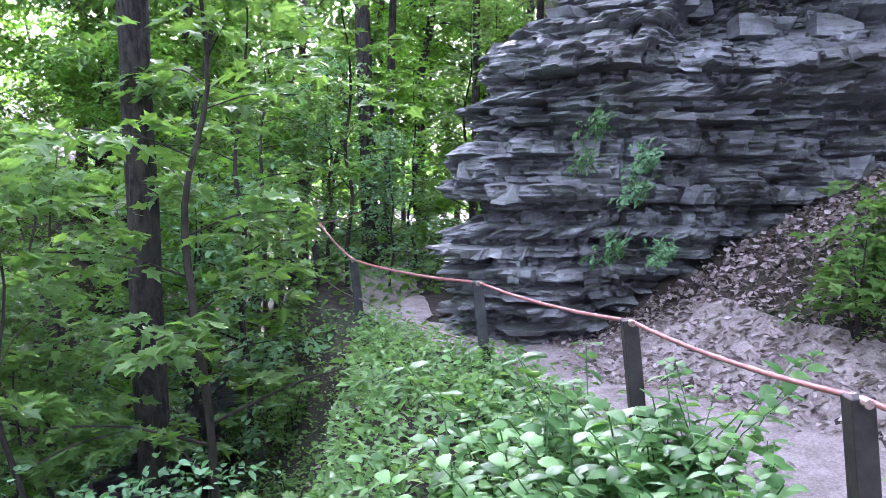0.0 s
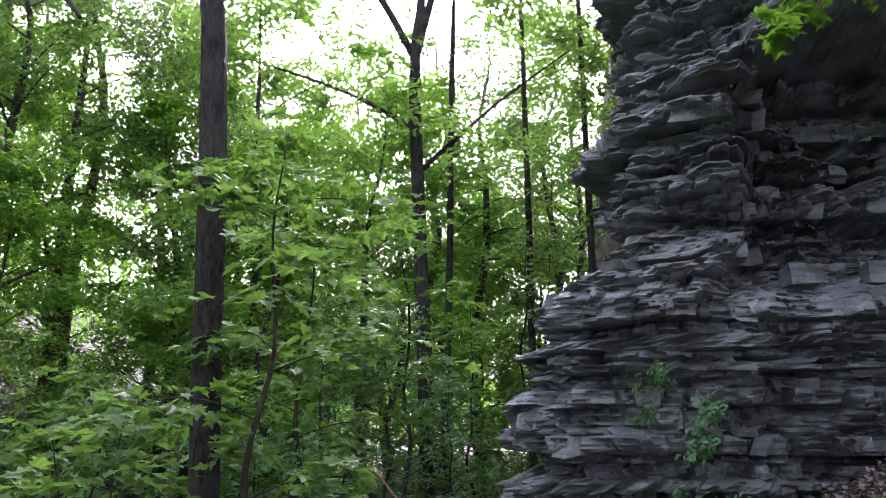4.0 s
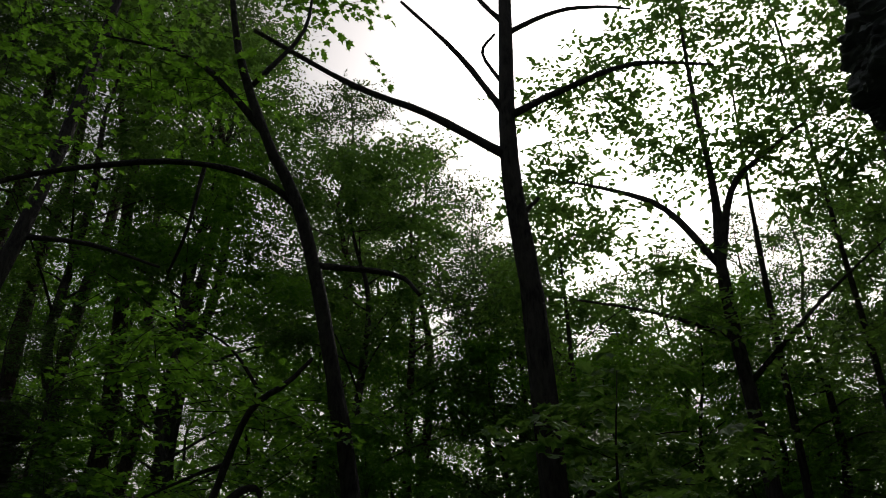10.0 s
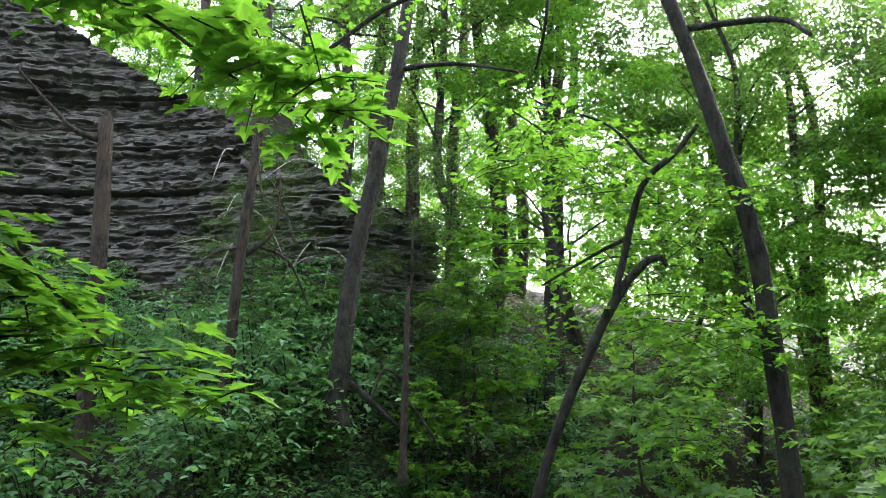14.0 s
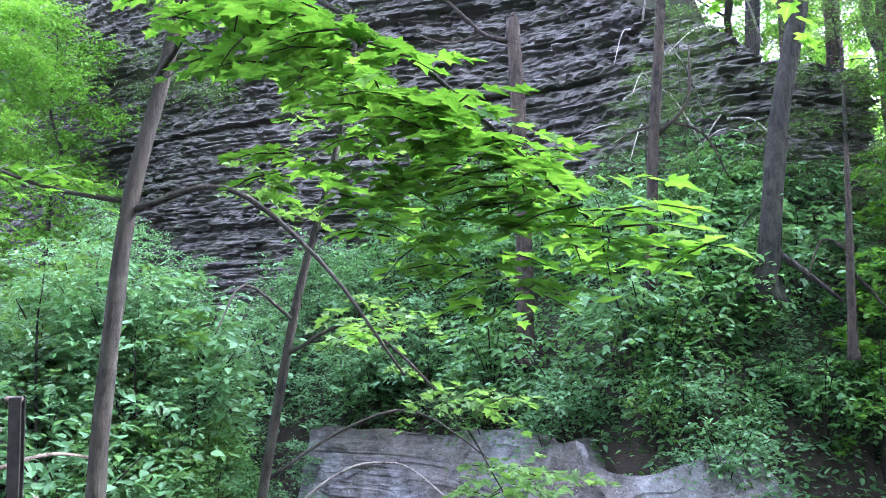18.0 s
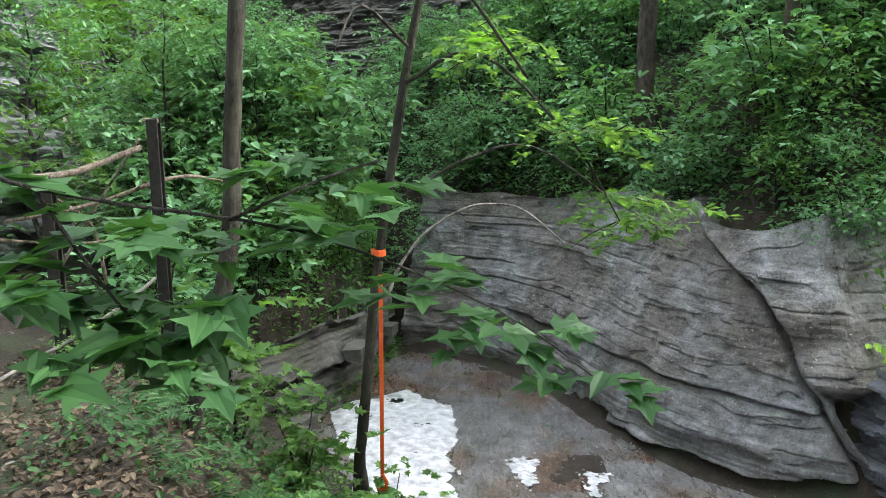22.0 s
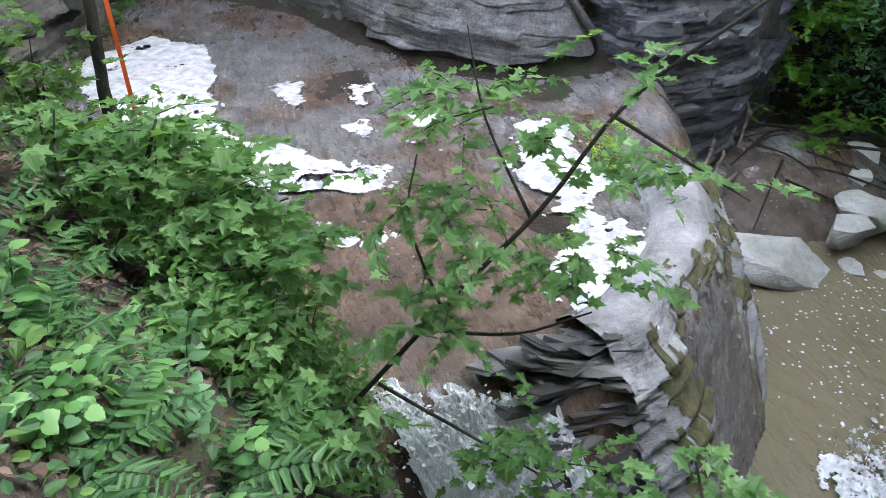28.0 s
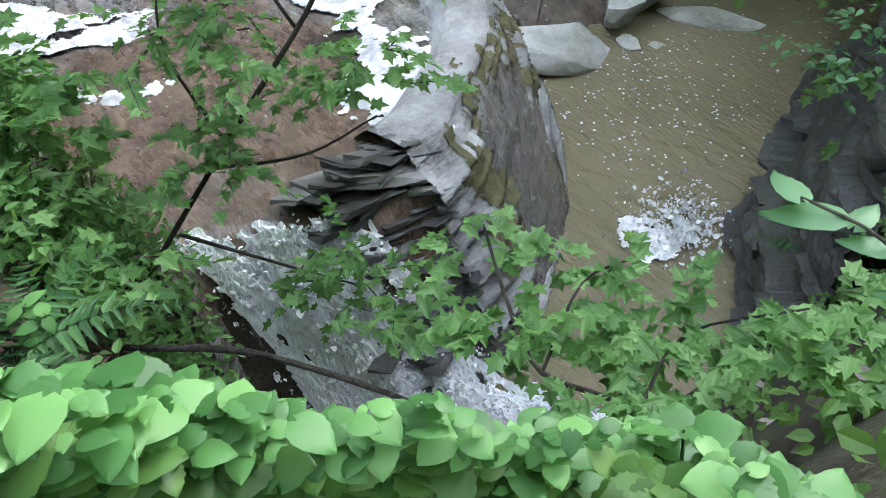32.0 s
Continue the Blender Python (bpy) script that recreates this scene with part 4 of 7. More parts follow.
# far bank: one smooth tilted slab with an undercut foot, bedding steps and a diagonal crack
def slab_sheet(out=0.0, ds=0.026, rows=300):
    P = smooth_path(np.vstack([FOOT[3:9], [(-6.5, 2.7), (-6.62, 3.3), (-7.05, 4.1), (-7.7, 5.1), (-8.3, 6.3)]]), 26)
    seg = np.r_[0, np.cumsum(np.hypot(*np.diff(P, axis=0).T))]
    S, H = np.meshgrid(np.arange(0, seg[-1], ds), np.linspace(0, 1, rows))
    fx, fy = np.interp(S, seg, P[:, 0]), np.interp(S, seg, P[:, 1])
    dx, dy = np.interp(S + 0.4, seg, P[:, 0]) - np.interp(S - 0.4, seg, P[:, 0]), np.interp(S + 0.4, seg, P[:, 1]) - np.interp(S - 0.4, seg, P[:, 1])
    n = np.hypot(dx, dy)
    ix, iy = -dy / n, dx / n                       # into the bank
    base = bed_height(fx, fy) - 0.1
    z = base + (0.5 + 0.25 * vnoise(S * 0.8, 0.3, 0.2, 14) + 0.1 * vnoise(S * 3, 0.3, 0.2, 15) - base) * H
    g = np.random.default_rng(5)
    edges = np.cumsum(g.uniform(0.03, 0.2, 90)) - 2.6
    deep, off = np.where(g.random(91) < 0.22, g.uniform(0.01, 0.05, 91), 0.0), g.normal(0, 0.007, 91)
    level = z + 0.03 * S + 0.05 * vnoise(S * 0.5, z * 0.6, 0.5, 2) + 0.012 * vnoise(S * 2.5, z * 2.5, 0.5, 5) + 0.005 * vnoise(S * 14, z * 9, 0.5, 4)
    li = np.clip(np.searchsorted(edges, level), 1, len(edges) - 1)
    gap = np.minimum(level - edges[li - 1], edges[li] - level)
    near = np.where(level - edges[li - 1] < edges[li] - level, li - 1, li)
    shows = ease(vnoise(S * 0.9 + near * 7.7, near * 1.3, 0.5, 8), 0.0, 0.35)
    block = hashed(np.floor(S / (0.35 + 0.5 * np.abs(np.sin(li * 3.7))) + li * 0.37).astype(np.int64), li, 0 * li, 9)
    low = 1 - ease(z - base, 0.5, 1.2)
    inward = 0.1 + 0.5 * np.maximum(0, z + 1.45) + off[li] + 0.02 * block * (0.35 + low) + deep[near] * shows * np.exp(-(gap / 0.009) ** 2)
    fz = (level - edges[li - 1]) / (edges[li] - edges[li - 1])
    joint = np.exp(-(np.minimum(fz, 1 - fz) * 0.12 / 0.01) ** 2) * ease(vnoise(S * 0.7 + li * 3.1, li * 1.7, 0.5, 16), -0.2, 0.3)
    inward += 0.006 * joint + 0.02 * hashed(np.floor(S / 0.16 + 5 * np.sin(li * 2.3)).astype(np.int64), li, 0 * li, 19) * ease(vnoise(S * 1.1, z * 1.6, 0.5, 18), 0.1, 0.5)
    inward += 0.09 * vnoise(S * 0.6, z * 0.7, 0.2, 6) + 0.05 * vnoise(S * 1.7, z * 2.2, 0.2, 7) + 0.03 * vnoise(S * 4, z * 5, 0.3, 13) + 0.02 * np.round(1.6 * vnoise(S * 2.2, z * 7, 0.3, 22)) + 0.013 * vnoise(S * 11, z * 18, 0.3, 10) + 0.005 * vnoise(S * 22, z * 40, 0.3, 11)
    ledge_z = z + 1.1 + 0.03 * vnoise(S * 1.5, 0.5, 0.5, 20) + 0.02 * vnoise(S * 6, 0.5, 0.5, 21)
    inward += ease(S, 1.6, 2.4) * (1 - ease(S, 6.3, 6.6)) * (0.07 * np.exp(-(ledge_z / 0.016) ** 2) - 0.07 * ease(ledge_z, 0.0, 0.012) * (1 - ease(ledge_z, 0.1, 0.5)))
    mid = ease(S, 2.2, 4.0)
    rise = 0.06 + 0.19 * ease(S, 2.6, 5.2) + 0.03 * wave(S * 2.3, S, 1)
    inward += mid * 1.1 * (1 - ease(z - base, rise, rise + 0.02))
    crack = S - np.interp(z, [-1.5, -1.04, -0.2, 0.19, 0.58], [6.72, 6.34, 5.41, 4.68, 4.0]) + 0.1 * vnoise(z * 2.2, S * 0.5, 0.2, 12) + 0.04 * vnoise(z * 9, S, 0.2, 12)
    inward += 0.26 * np.exp(-(crack / 0.06) ** 2) * (0.75 + 0.3 * vnoise(z * 5, 0.3, 0.3, 23)) - (0.16 + 0.06 * vnoise(z * 4, 0.3, 0.3, 24)) * ease(crack, 0, 0.03) * (1 - ease(crack, 0.5, 1.6))
    inward += 0.5 * ease(crack, 0.03, 0.2) * (1 - ease(z, -1.15, -0.8))
    return fx + ix * (inward - out), fy + iy * (inward - out), z, base


sx_, sy_, sz_, s_base = slab_sheet()
tagged(link_mesh("slab_wall", grid_mesh("slab_wall", sx_, sy_, sz_), SLAB), "smooth tilted grey shale slab with bedding cracks", "rock face", kind="structure")
sx_, sy_, sz_, s_base = slab_sheet(0.004)
g = np.random.default_rng(44)
pick_r, pick_c = g.integers(80, 299, 4200), g.integers(10, sx_.shape[1] - 10, 4200)
V, F = leaf_arrays(np.c_[sx_[pick_r, pick_c], sy_[pick_r, pick_c], sz_[pick_r, pick_c]], 0.028, [(0, 0), (0.3, 0.22), (0.25, 0.6), (0, 1.0)], 0.5, g=g)
tagged(link_mesh("slab_litter", np_mesh("slab_litter", V, F), LITTER), "pale bits of dry leaf caught on the slab", "leaf litter", kind="stuff")


def beyond_profile(x, y, z):
    return -0.45 * np.maximum(0, z + 1.3) + 0.1 * vnoise(x * 1.4, y * 1.4, z * 2.2, 53) + 0.05 * np.round(1.5 * vnoise(x * 0.3, y * 0.3, z * 5, 54))


rock_face("stepped_wall", "blue-grey layered shale ledges beyond the slab", [(-7.2, 2.7), (-6.4, 2.85), (-6.12, 3.1), (-6.15, 3.5), (-6.3, 4.1), (-6.95, 4.8), (-7.6, 5.6)], (-3.2, -0.7), beyond_profile, WET_BLUE, 0.03, 0.018, None, (0.03, 0.13), (0.2, 0.7), 0.9, 40, (0.6, 2.8, -2.8, -0.6), 15, dip=0.04, warp=0.5)

# mud bar between the ledges and the pool
mx_, my_ = np.meshgrid(np.arange(-7.6, -4.6, 0.04), np.arange(2.9, 6.8, 0.04))
mud_z = land(mx_, my_) + 0.012 + 0.02 * vnoise(mx_ * 5, my_ * 5, 0.3, 26) + 0.012 * vnoise(mx_ * 14, my_ * 14, 0.3, 27)
tagged(link_mesh("mud_bar", grid_mesh("mud_bar", mx_, my_, mud_z, (mud_z > -3.16) & (mud_z < -2.2)), MUD), "wet brown mud bar strewn with sticks", "mud", kind="structure")


def boulder(name, label, loc, size, mat, seed, turn=0.0):
    """A rock worn round and then split: a ball pressed flat along several planes."""
    g = np.random.default_rng(seed)
    bm = bmesh.new()
    bmesh.ops.create_icosphere(bm, subdivisions=4, radius=1.25)
    V = np.array([v.co[:] for v in bm.verts])
    for i in range(11):
        nrm = g.normal(size=3) * (1, 1, 0.7)
        nrm = nrm / np.linalg.norm(nrm) if i else np.array([0.1, -0.15, 0.98])
        V = V - np.outer(np.maximum(0, V @ nrm - g.uniform(0.55, 0.9)) * 0.985, nrm)
    V = V * (1 + 0.03 * vnoise(V[:, 0] * 3, V[:, 1] * 3, V[:, 2] * 6 + seed, 3)[:, None] + 0.03 * vnoise(V[:, 0] * 9, V[:, 1] * 9, V[:, 2] * 16 + seed, 4)[:, None])
    for v, co in zip(bm.verts, V):
        v.co = (co[0] * size[0], co[1] * size[1], co[2] * size[2])
    ob = part(name, bm, mat, None)
    ob.matrix_world = pose(*loc, g.uniform(-12, 12), g.uniform(-12, 12), turn)
    return tagged(ob, label, "boulder", "boulders by the pool")


for bloc, bsize, bseed, bturn, btext in [
        ((-5.02, 3.82, -3.05), (0.52, 0.29, 0.25), 3, 72, "pale water-worn boulder with a flat top at the pool edge"),
        ((-5.02, 4.5, -2.92), (0.26, 0.15, 0.22), 5, 100, "pale grey upright block on the pool shore"),
        ((-5.2, 4.92, -2.95), (0.34, 0.22, 0.22), 8, 55, "grey angular block leaning on others at the shore"),
        ((-4.6, 5.3, -3.08), (0.55, 0.16, 0.09), 11, 38, "long flat pale slab at the water's edge"),
        ((-4.75, 4.42, -3.1), (0.13, 0.1, 0.06), 12, 10, "small pale cobble in shallow water"),
        ((-4.62, 4.62, -3.12), (0.1, 0.08, 0.05), 13, 10, "small grey stone in shallow water"),
        ((-6.1, 5.6, -2.85), (0.2, 0.16, 0.12), 14, 40, "small grey rock on the muddy shore"),
        ((-5.6, 6.2, -3.0), (0.36, 0.26, 0.14), 17, 75, "flat grey rock beside shallow brown water"),
        ((-5.75, 5.2, -2.85), (0.16, 0.14, 0.1), 21, 33, "small mossy rock on the mud bar")]:
    boulder("boulder", btext, bloc, bsize, PALE, bseed, bturn)


# ---- running water, foam and painted sky glare ----
# pale sheets that paint the sky's reflection on the water film, along with foam
def foam_glare_sheet(label, polys, lift=0.035, mat=FOAM_GLARE, torn=0.12, res=0.014, fine=1.0):
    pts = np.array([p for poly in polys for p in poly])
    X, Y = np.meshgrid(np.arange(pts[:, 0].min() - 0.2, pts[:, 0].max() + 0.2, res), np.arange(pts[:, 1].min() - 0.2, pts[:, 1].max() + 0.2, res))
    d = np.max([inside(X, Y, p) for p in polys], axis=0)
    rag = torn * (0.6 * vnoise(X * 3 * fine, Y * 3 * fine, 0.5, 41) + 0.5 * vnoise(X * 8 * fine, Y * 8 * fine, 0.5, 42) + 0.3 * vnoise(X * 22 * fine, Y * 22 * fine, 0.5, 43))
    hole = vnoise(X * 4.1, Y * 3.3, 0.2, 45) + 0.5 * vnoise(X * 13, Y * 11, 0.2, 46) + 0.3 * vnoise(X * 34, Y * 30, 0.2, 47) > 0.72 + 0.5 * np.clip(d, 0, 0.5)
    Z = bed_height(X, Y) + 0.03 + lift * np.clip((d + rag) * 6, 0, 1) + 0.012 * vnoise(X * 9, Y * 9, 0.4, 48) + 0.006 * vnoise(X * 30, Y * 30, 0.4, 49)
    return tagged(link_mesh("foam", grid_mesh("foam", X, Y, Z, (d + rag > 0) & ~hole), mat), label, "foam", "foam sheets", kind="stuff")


foam_glare_sheet("bright white sheet of foam and painted sky glare on the wet creek bed", [[(-8.75, -1.95), (-9.5, -1.16), (-8.9, -0.59), (-7.2, -0.54), (-6.56, -0.42), (-5.87, 0.22), (-5.27, 0.57), (-5.43, -0.2), (-6.07, -0.79), (-6.88, -1.4)]])
foam_glare_sheet("rippled water film running to the ledge, painted pale with sky glare", [[(-4.5, 1.5), (-4.33, 1.95), (-3.84, 1.93), (-3.43, 1.76), (-3.17, 1.5), (-3.1, 1.2), (-3.45, 1.22)], [(-6.1, 1.8), (-5.76, 2.13), (-4.87, 2.08), (-4.2, 1.75), (-4.4, 1.5), (-4.98, 1.46), (-5.55, 1.5)]], 0.045, FOAM_GLARE, 0.3, 0.012)
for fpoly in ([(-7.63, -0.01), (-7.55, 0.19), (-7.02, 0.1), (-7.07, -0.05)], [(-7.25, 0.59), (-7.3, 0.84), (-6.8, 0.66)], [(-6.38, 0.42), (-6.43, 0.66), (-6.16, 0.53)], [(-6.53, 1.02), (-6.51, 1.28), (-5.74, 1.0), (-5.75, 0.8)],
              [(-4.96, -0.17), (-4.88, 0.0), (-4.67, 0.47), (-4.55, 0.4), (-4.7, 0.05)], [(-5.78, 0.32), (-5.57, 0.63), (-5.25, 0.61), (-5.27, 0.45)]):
    foam_glare_sheet("small torn patch of foam and painted sky glare on wet rock", [fpoly], 0.02, FOAM_GLARE, 0.2, 0.01, 2.2)

# cascade: broken white water over the step below the near bank
fall_l = smooth_path([(-3.8, 0.1, -1.86), (-3.5, -0.12, -1.93), (-3.2, -0.08, -2.35), (-2.9, 0.12, -2.8), (-2.45, 0.35, -3.04), (-1.9, 0.6, -3.07)], 40)
fall_r = smooth_path([(-3.4, 0.95, -1.88), (-3.02, 0.88, -1.98), (-2.78, 1.05, -2.45), (-2.5, 1.3, -2.85), (-2.2, 1.5, -3.05), (-1.85, 1.75, -3.07)], 40)
cu, cv = np.meshgrid(np.linspace(0, 1, 150), np.linspace(0, 1, len(fall_l)))
lane = lambda k: fall_l[:, None, k] * (1 - cu) + fall_r[:, None, k] * cu
cx, cy = lane(0), lane(1)
churn = ease(cv, 0.12, 0.35)
cz = np.maximum(lane(2), bed_height(cx, cy) + 0.03) + 0.02 + churn * (0.06 * vnoise(cu * 6, cv * 7, 0.2, 61) + 0.035 * vnoise(cu * 16, cv * 20, 0.7, 62) + 0.03 * vnoise(cu * 38, cv * 56, 0.7, 66))
strand = vnoise(cu * 12, cv * 3, 0.3, 67) + 0.6 * vnoise(cu * 26, cv * 9, 0.3, 68) + 0.5 * vnoise(cu * 40, cv * 34, 0.3, 69)
c_edge = np.minimum(cu, 1 - cu) * 5 + 0.4 * vnoise(cv * 9, cu * 5, 0.1, 70)
cascade = link_mesh("cascade", grid_mesh("cascade", cx, cy, cz, (c_edge > 0.3) & (strand + 2.2 * churn - 1.3 + 0.6 * (c_edge - 0.6).clip(-1, 0) > 0)), CASCADE)
tagged(cascade, "white water tumbling over a shale step", "waterfall", kind="structure")
g = np.random.default_rng(72)
pick = (g.integers(60, len(fall_l) - 8, 2600), np.clip(g.normal(75, 34, 2600), 6, 143).astype(int))
pos = np.c_[cx[pick], cy[pick], cz[pick] + np.abs(g.normal(0, 0.035, 2600))] + g.normal(0, 0.012, (2600, 3))
tagged(foliage("spray", pos, 0.02 + 0.022 * g.random(2600) ** 3, ROUND, WHITEWATER, g=g, tilt=1.2), "white spray and droplets on the cascade", "water spray", kind="stuff")
wx, wy = np.meshgrid(np.arange(-3.5, -2.2, 0.012), np.arange(2.4, 3.8, 0.012))
w_in = inside(wx, wy, [(-3.0, 2.75), (-2.95, 3.1), (-2.72, 3.3), (-2.55, 3.05), (-2.6, 2.75), (-2.8, 2.65)])
chute = link_mesh("pool_foam", grid_mesh("pool_foam", wx, wy, -3.08 + np.clip(w_in * 3, 0, 1) * (0.08 + 0.09 * vnoise(wx * 11, wy * 11, 0.4, 63) + 0.06 * vnoise(wx * 26, wy * 26, 0.4, 60)), w_in + 0.14 * vnoise(wx * 6, wy * 6, 0.2, 64) + 0.16 * vnoise(wx * 17, wy * 17, 0.2, 65) > 0), WHITEWATER)
tagged(chute, "white churned foam where water enters the pool", "foam", kind="stuff")
pos = np.c_[g.normal(-2.8, 0.16, 900), g.normal(3.05, 0.18, 900), -3.06 + np.abs(g.normal(0, 0.06, 900))]
tagged(foliage("splash", pos, 0.016 + 0.03 * g.random(900) ** 3, ROUND, WHITEWATER, g=g, tilt=1.2), "white splash droplets over the pool foam", "water spray", kind="stuff")
g = np.random.default_rng(12)
fp = np.c_[g.normal(-4.2, 0.7, 420), g.normal(4.0, 0.8, 420), np.full(420, -3.075)]
fp = fp[(land(fp[:, 0], fp[:, 1]) < -3.2)]
V, F = leaf_arrays(fp, 0.022, ROUND, 0.03, droop=0.0, fold=0.0, g=g)
tagged(link_mesh("foam_specks", np_mesh("foam_specks", V, F), FOAM_GLARE), "tiny white foam specks drifting on the pool", "foam", kind="stuff")


# ---- fence with a red sleeved cable along the trail ----
POSTS = [((2.2, 0.6), 0.78, 1.0, POSTWOOD), ((1.3, 2.39), 0.99, 1.0, POSTWOOD), ((0.93, 3.84), 0.99, 0.9, POSTWOOD), ((0.25, 5.49), 0.99, 0.9, POSTGREY), ((-0.84, 7.4), 0.98, 0.85, POSTGREY), ((-1.6, 9.8), 1.0, 0.85, POSTWOOD)]


def fence_post(loc, top, mat, lean=-5, label=""):
    base = land_at(*loc) - 0.12
    root = empty("fence_post", (loc[0], loc[1], base))
    h = top - base
    bm = bmesh.new()
    section = [(-0.038, -0.018), (0.038, -0.018), (0.038, 0.055), (0.024, 0.055), (0.024, 0.016), (-0.024, 0.016), (-0.024, 0.055), (-0.038, 0.055)]
    foot_ring = [bm.verts.new((px2, py2, 0)) for px2, py2 in section]
    head_ring = [bm.verts.new((px2, py2, h - abs(px2) * 0.5)) for px2, py2 in section]
    for k in range(8):
        bm.faces.new((foot_ring[k], foot_ring[(k + 1) % 8], head_ring[(k + 1) % 8], head_ring[k]))
    bm.faces.new(head_ring)
    bm.faces.new(foot_ring[::-1])
    bmesh.ops.bevel(bm, geom=bm.edges[:], offset=0.003, segments=1, affect="EDGES")
    part("post", bm, mat, root)
    bm = bmesh.new()
    bmesh.ops.create_cone(bm, cap_ends=True, segments=8, radius1=0.016, radius2=0.016, depth=0.1, matrix=Matrix.Translation((0, 0, h - 0.03)) @ Matrix.Rotation(radians(90), 4, "X"))
    part("cable_eye", bm, STEEL_CABLE, root, "rusty steel eye bolt")
    root.location.x += (h - 0.1) * math.sin(radians(-lean))
    root.rotation_euler = (0, radians(lean), 0)
    return tagged(root, label, "fence post", "posts of the cable fence")


for (ploc, ptop, _, pmat) in POSTS:
    fence_post(ploc, ptop, pmat, -6, "dark steel fence post leaning beside the trail" if pmat is POSTWOOD else "grey-green channel post of the cable fence")
eyes = [(p[0], p[1], h - 0.03) for p, h, _, _ in POSTS]


def sag_line(a, b, sag, n=8):
    a, b = np.array(a), np.array(b)
    u = np.linspace(0, 1, n + 1)[:, None]
    p = a + (b - a) * u
    p[:, 2] -= sag * 4 * (u * (1 - u))[:, 0]
    return p


def cable(name, label, pts, r, mat, sag=0.06, group="fence cables"):
    path = np.vstack([sag_line(a, b, sag)[:-1] for a, b in zip(pts[:-1], pts[1:])] + [np.array([pts[-1]])])
    Vc, Fc = tube_arrays(path, [r], 8, 0.0)
    return tagged(link_mesh(name, np_mesh(name, Vc, Fc, True), mat), label, "cable", group)


cable("top_cable", "faded red plastic-sleeved cable strung between fence posts", eyes[:5] + [(-1.35, 8.6, 1.25)], 0.011, CABLE, 0.03)
cable("lower_cable", "thin rusty wire rope low on the fence", [(x + 0.04, y, land_at(x, y) + 0.22) for x, y, _ in eyes], 0.007, STEEL_CABLE, 0.05)
cable("far_cable", "thin rusty wire rope running on along the trail", [(-1.35, 8.6, 1.25), (-0.4, 11, 1.75)], 0.009, STEEL_CABLE, 0.1)

# the trail's fence upstream
POLES = [(-5.23, -3.05, 1.0), (-5.55, -2.5, 1.35)]
for qx, qy, qt in POLES:
    fence_post((qx, qy), qt, POSTWOOD, 3, "dark steel fence post by the upstream trail")
cable("handrail_rope", "slack pale rope strung low between upstream posts", [(-4.4, -3.6, -0.32), (-5.11, -3.2, -0.18), (-5.5, -2.5, 0.3)], 0.012, GREYWOOD, 0.04)


# ---- trees ----
def limbed_tree(name, label, trunk, radii, bark, limbs=(), clumps=(), leaf=None, outline=MAPLE, size=0.09, category="tree", group="", sides=9, flat=0.4, seed=1, tilt=0.35, twigs=True, per=8):
    """trunk and limbs: point lists in the world; clumps: (centre, radius, leaves)."""
    base = np.array(trunk[0], float)
    root = empty(name, tuple(base))
    gg = np.random.default_rng(seed)
    loc = lambda pts: [tuple(np.array(p, float) - base) for p in pts]
    tp = loc(trunk)
    flare = [radii[0] * 1.5] + [radii[0]] * 1 + list(radii[1:])
    stem = tube("trunk", [(tp[0][0], tp[0][1], tp[0][2] - 0.3)] + tp, flare, bark, root, sides, 0.07, seed)
    for i, (pts, rr) in enumerate(limbs):
        tube("limb", loc(pts), rr, bark, stem, 6, 0.08, seed + i)
    if clumps:
        cs = [np.array(c, float) - base for c, _, _ in clumps]
        pos, yaw, ends = spray_leaves(cs, [r for _, r, _ in clumps], [n for _, _, n in clumps], flat, gg, per)
        foliage("crown", pos, size, outline, leaf, root, g=gg, tilt=tilt, yaw=yaw)
        if twigs:
            arr = [tube_arrays(e, [0.0045, 0.0015], 3, 0) for e in ends[::2]]
            tagged(link_mesh("twig_mass", np_mesh("twig_mass", *merge(arr)), bark, root), kind="stuff")
    return tagged(root, label, category, group)


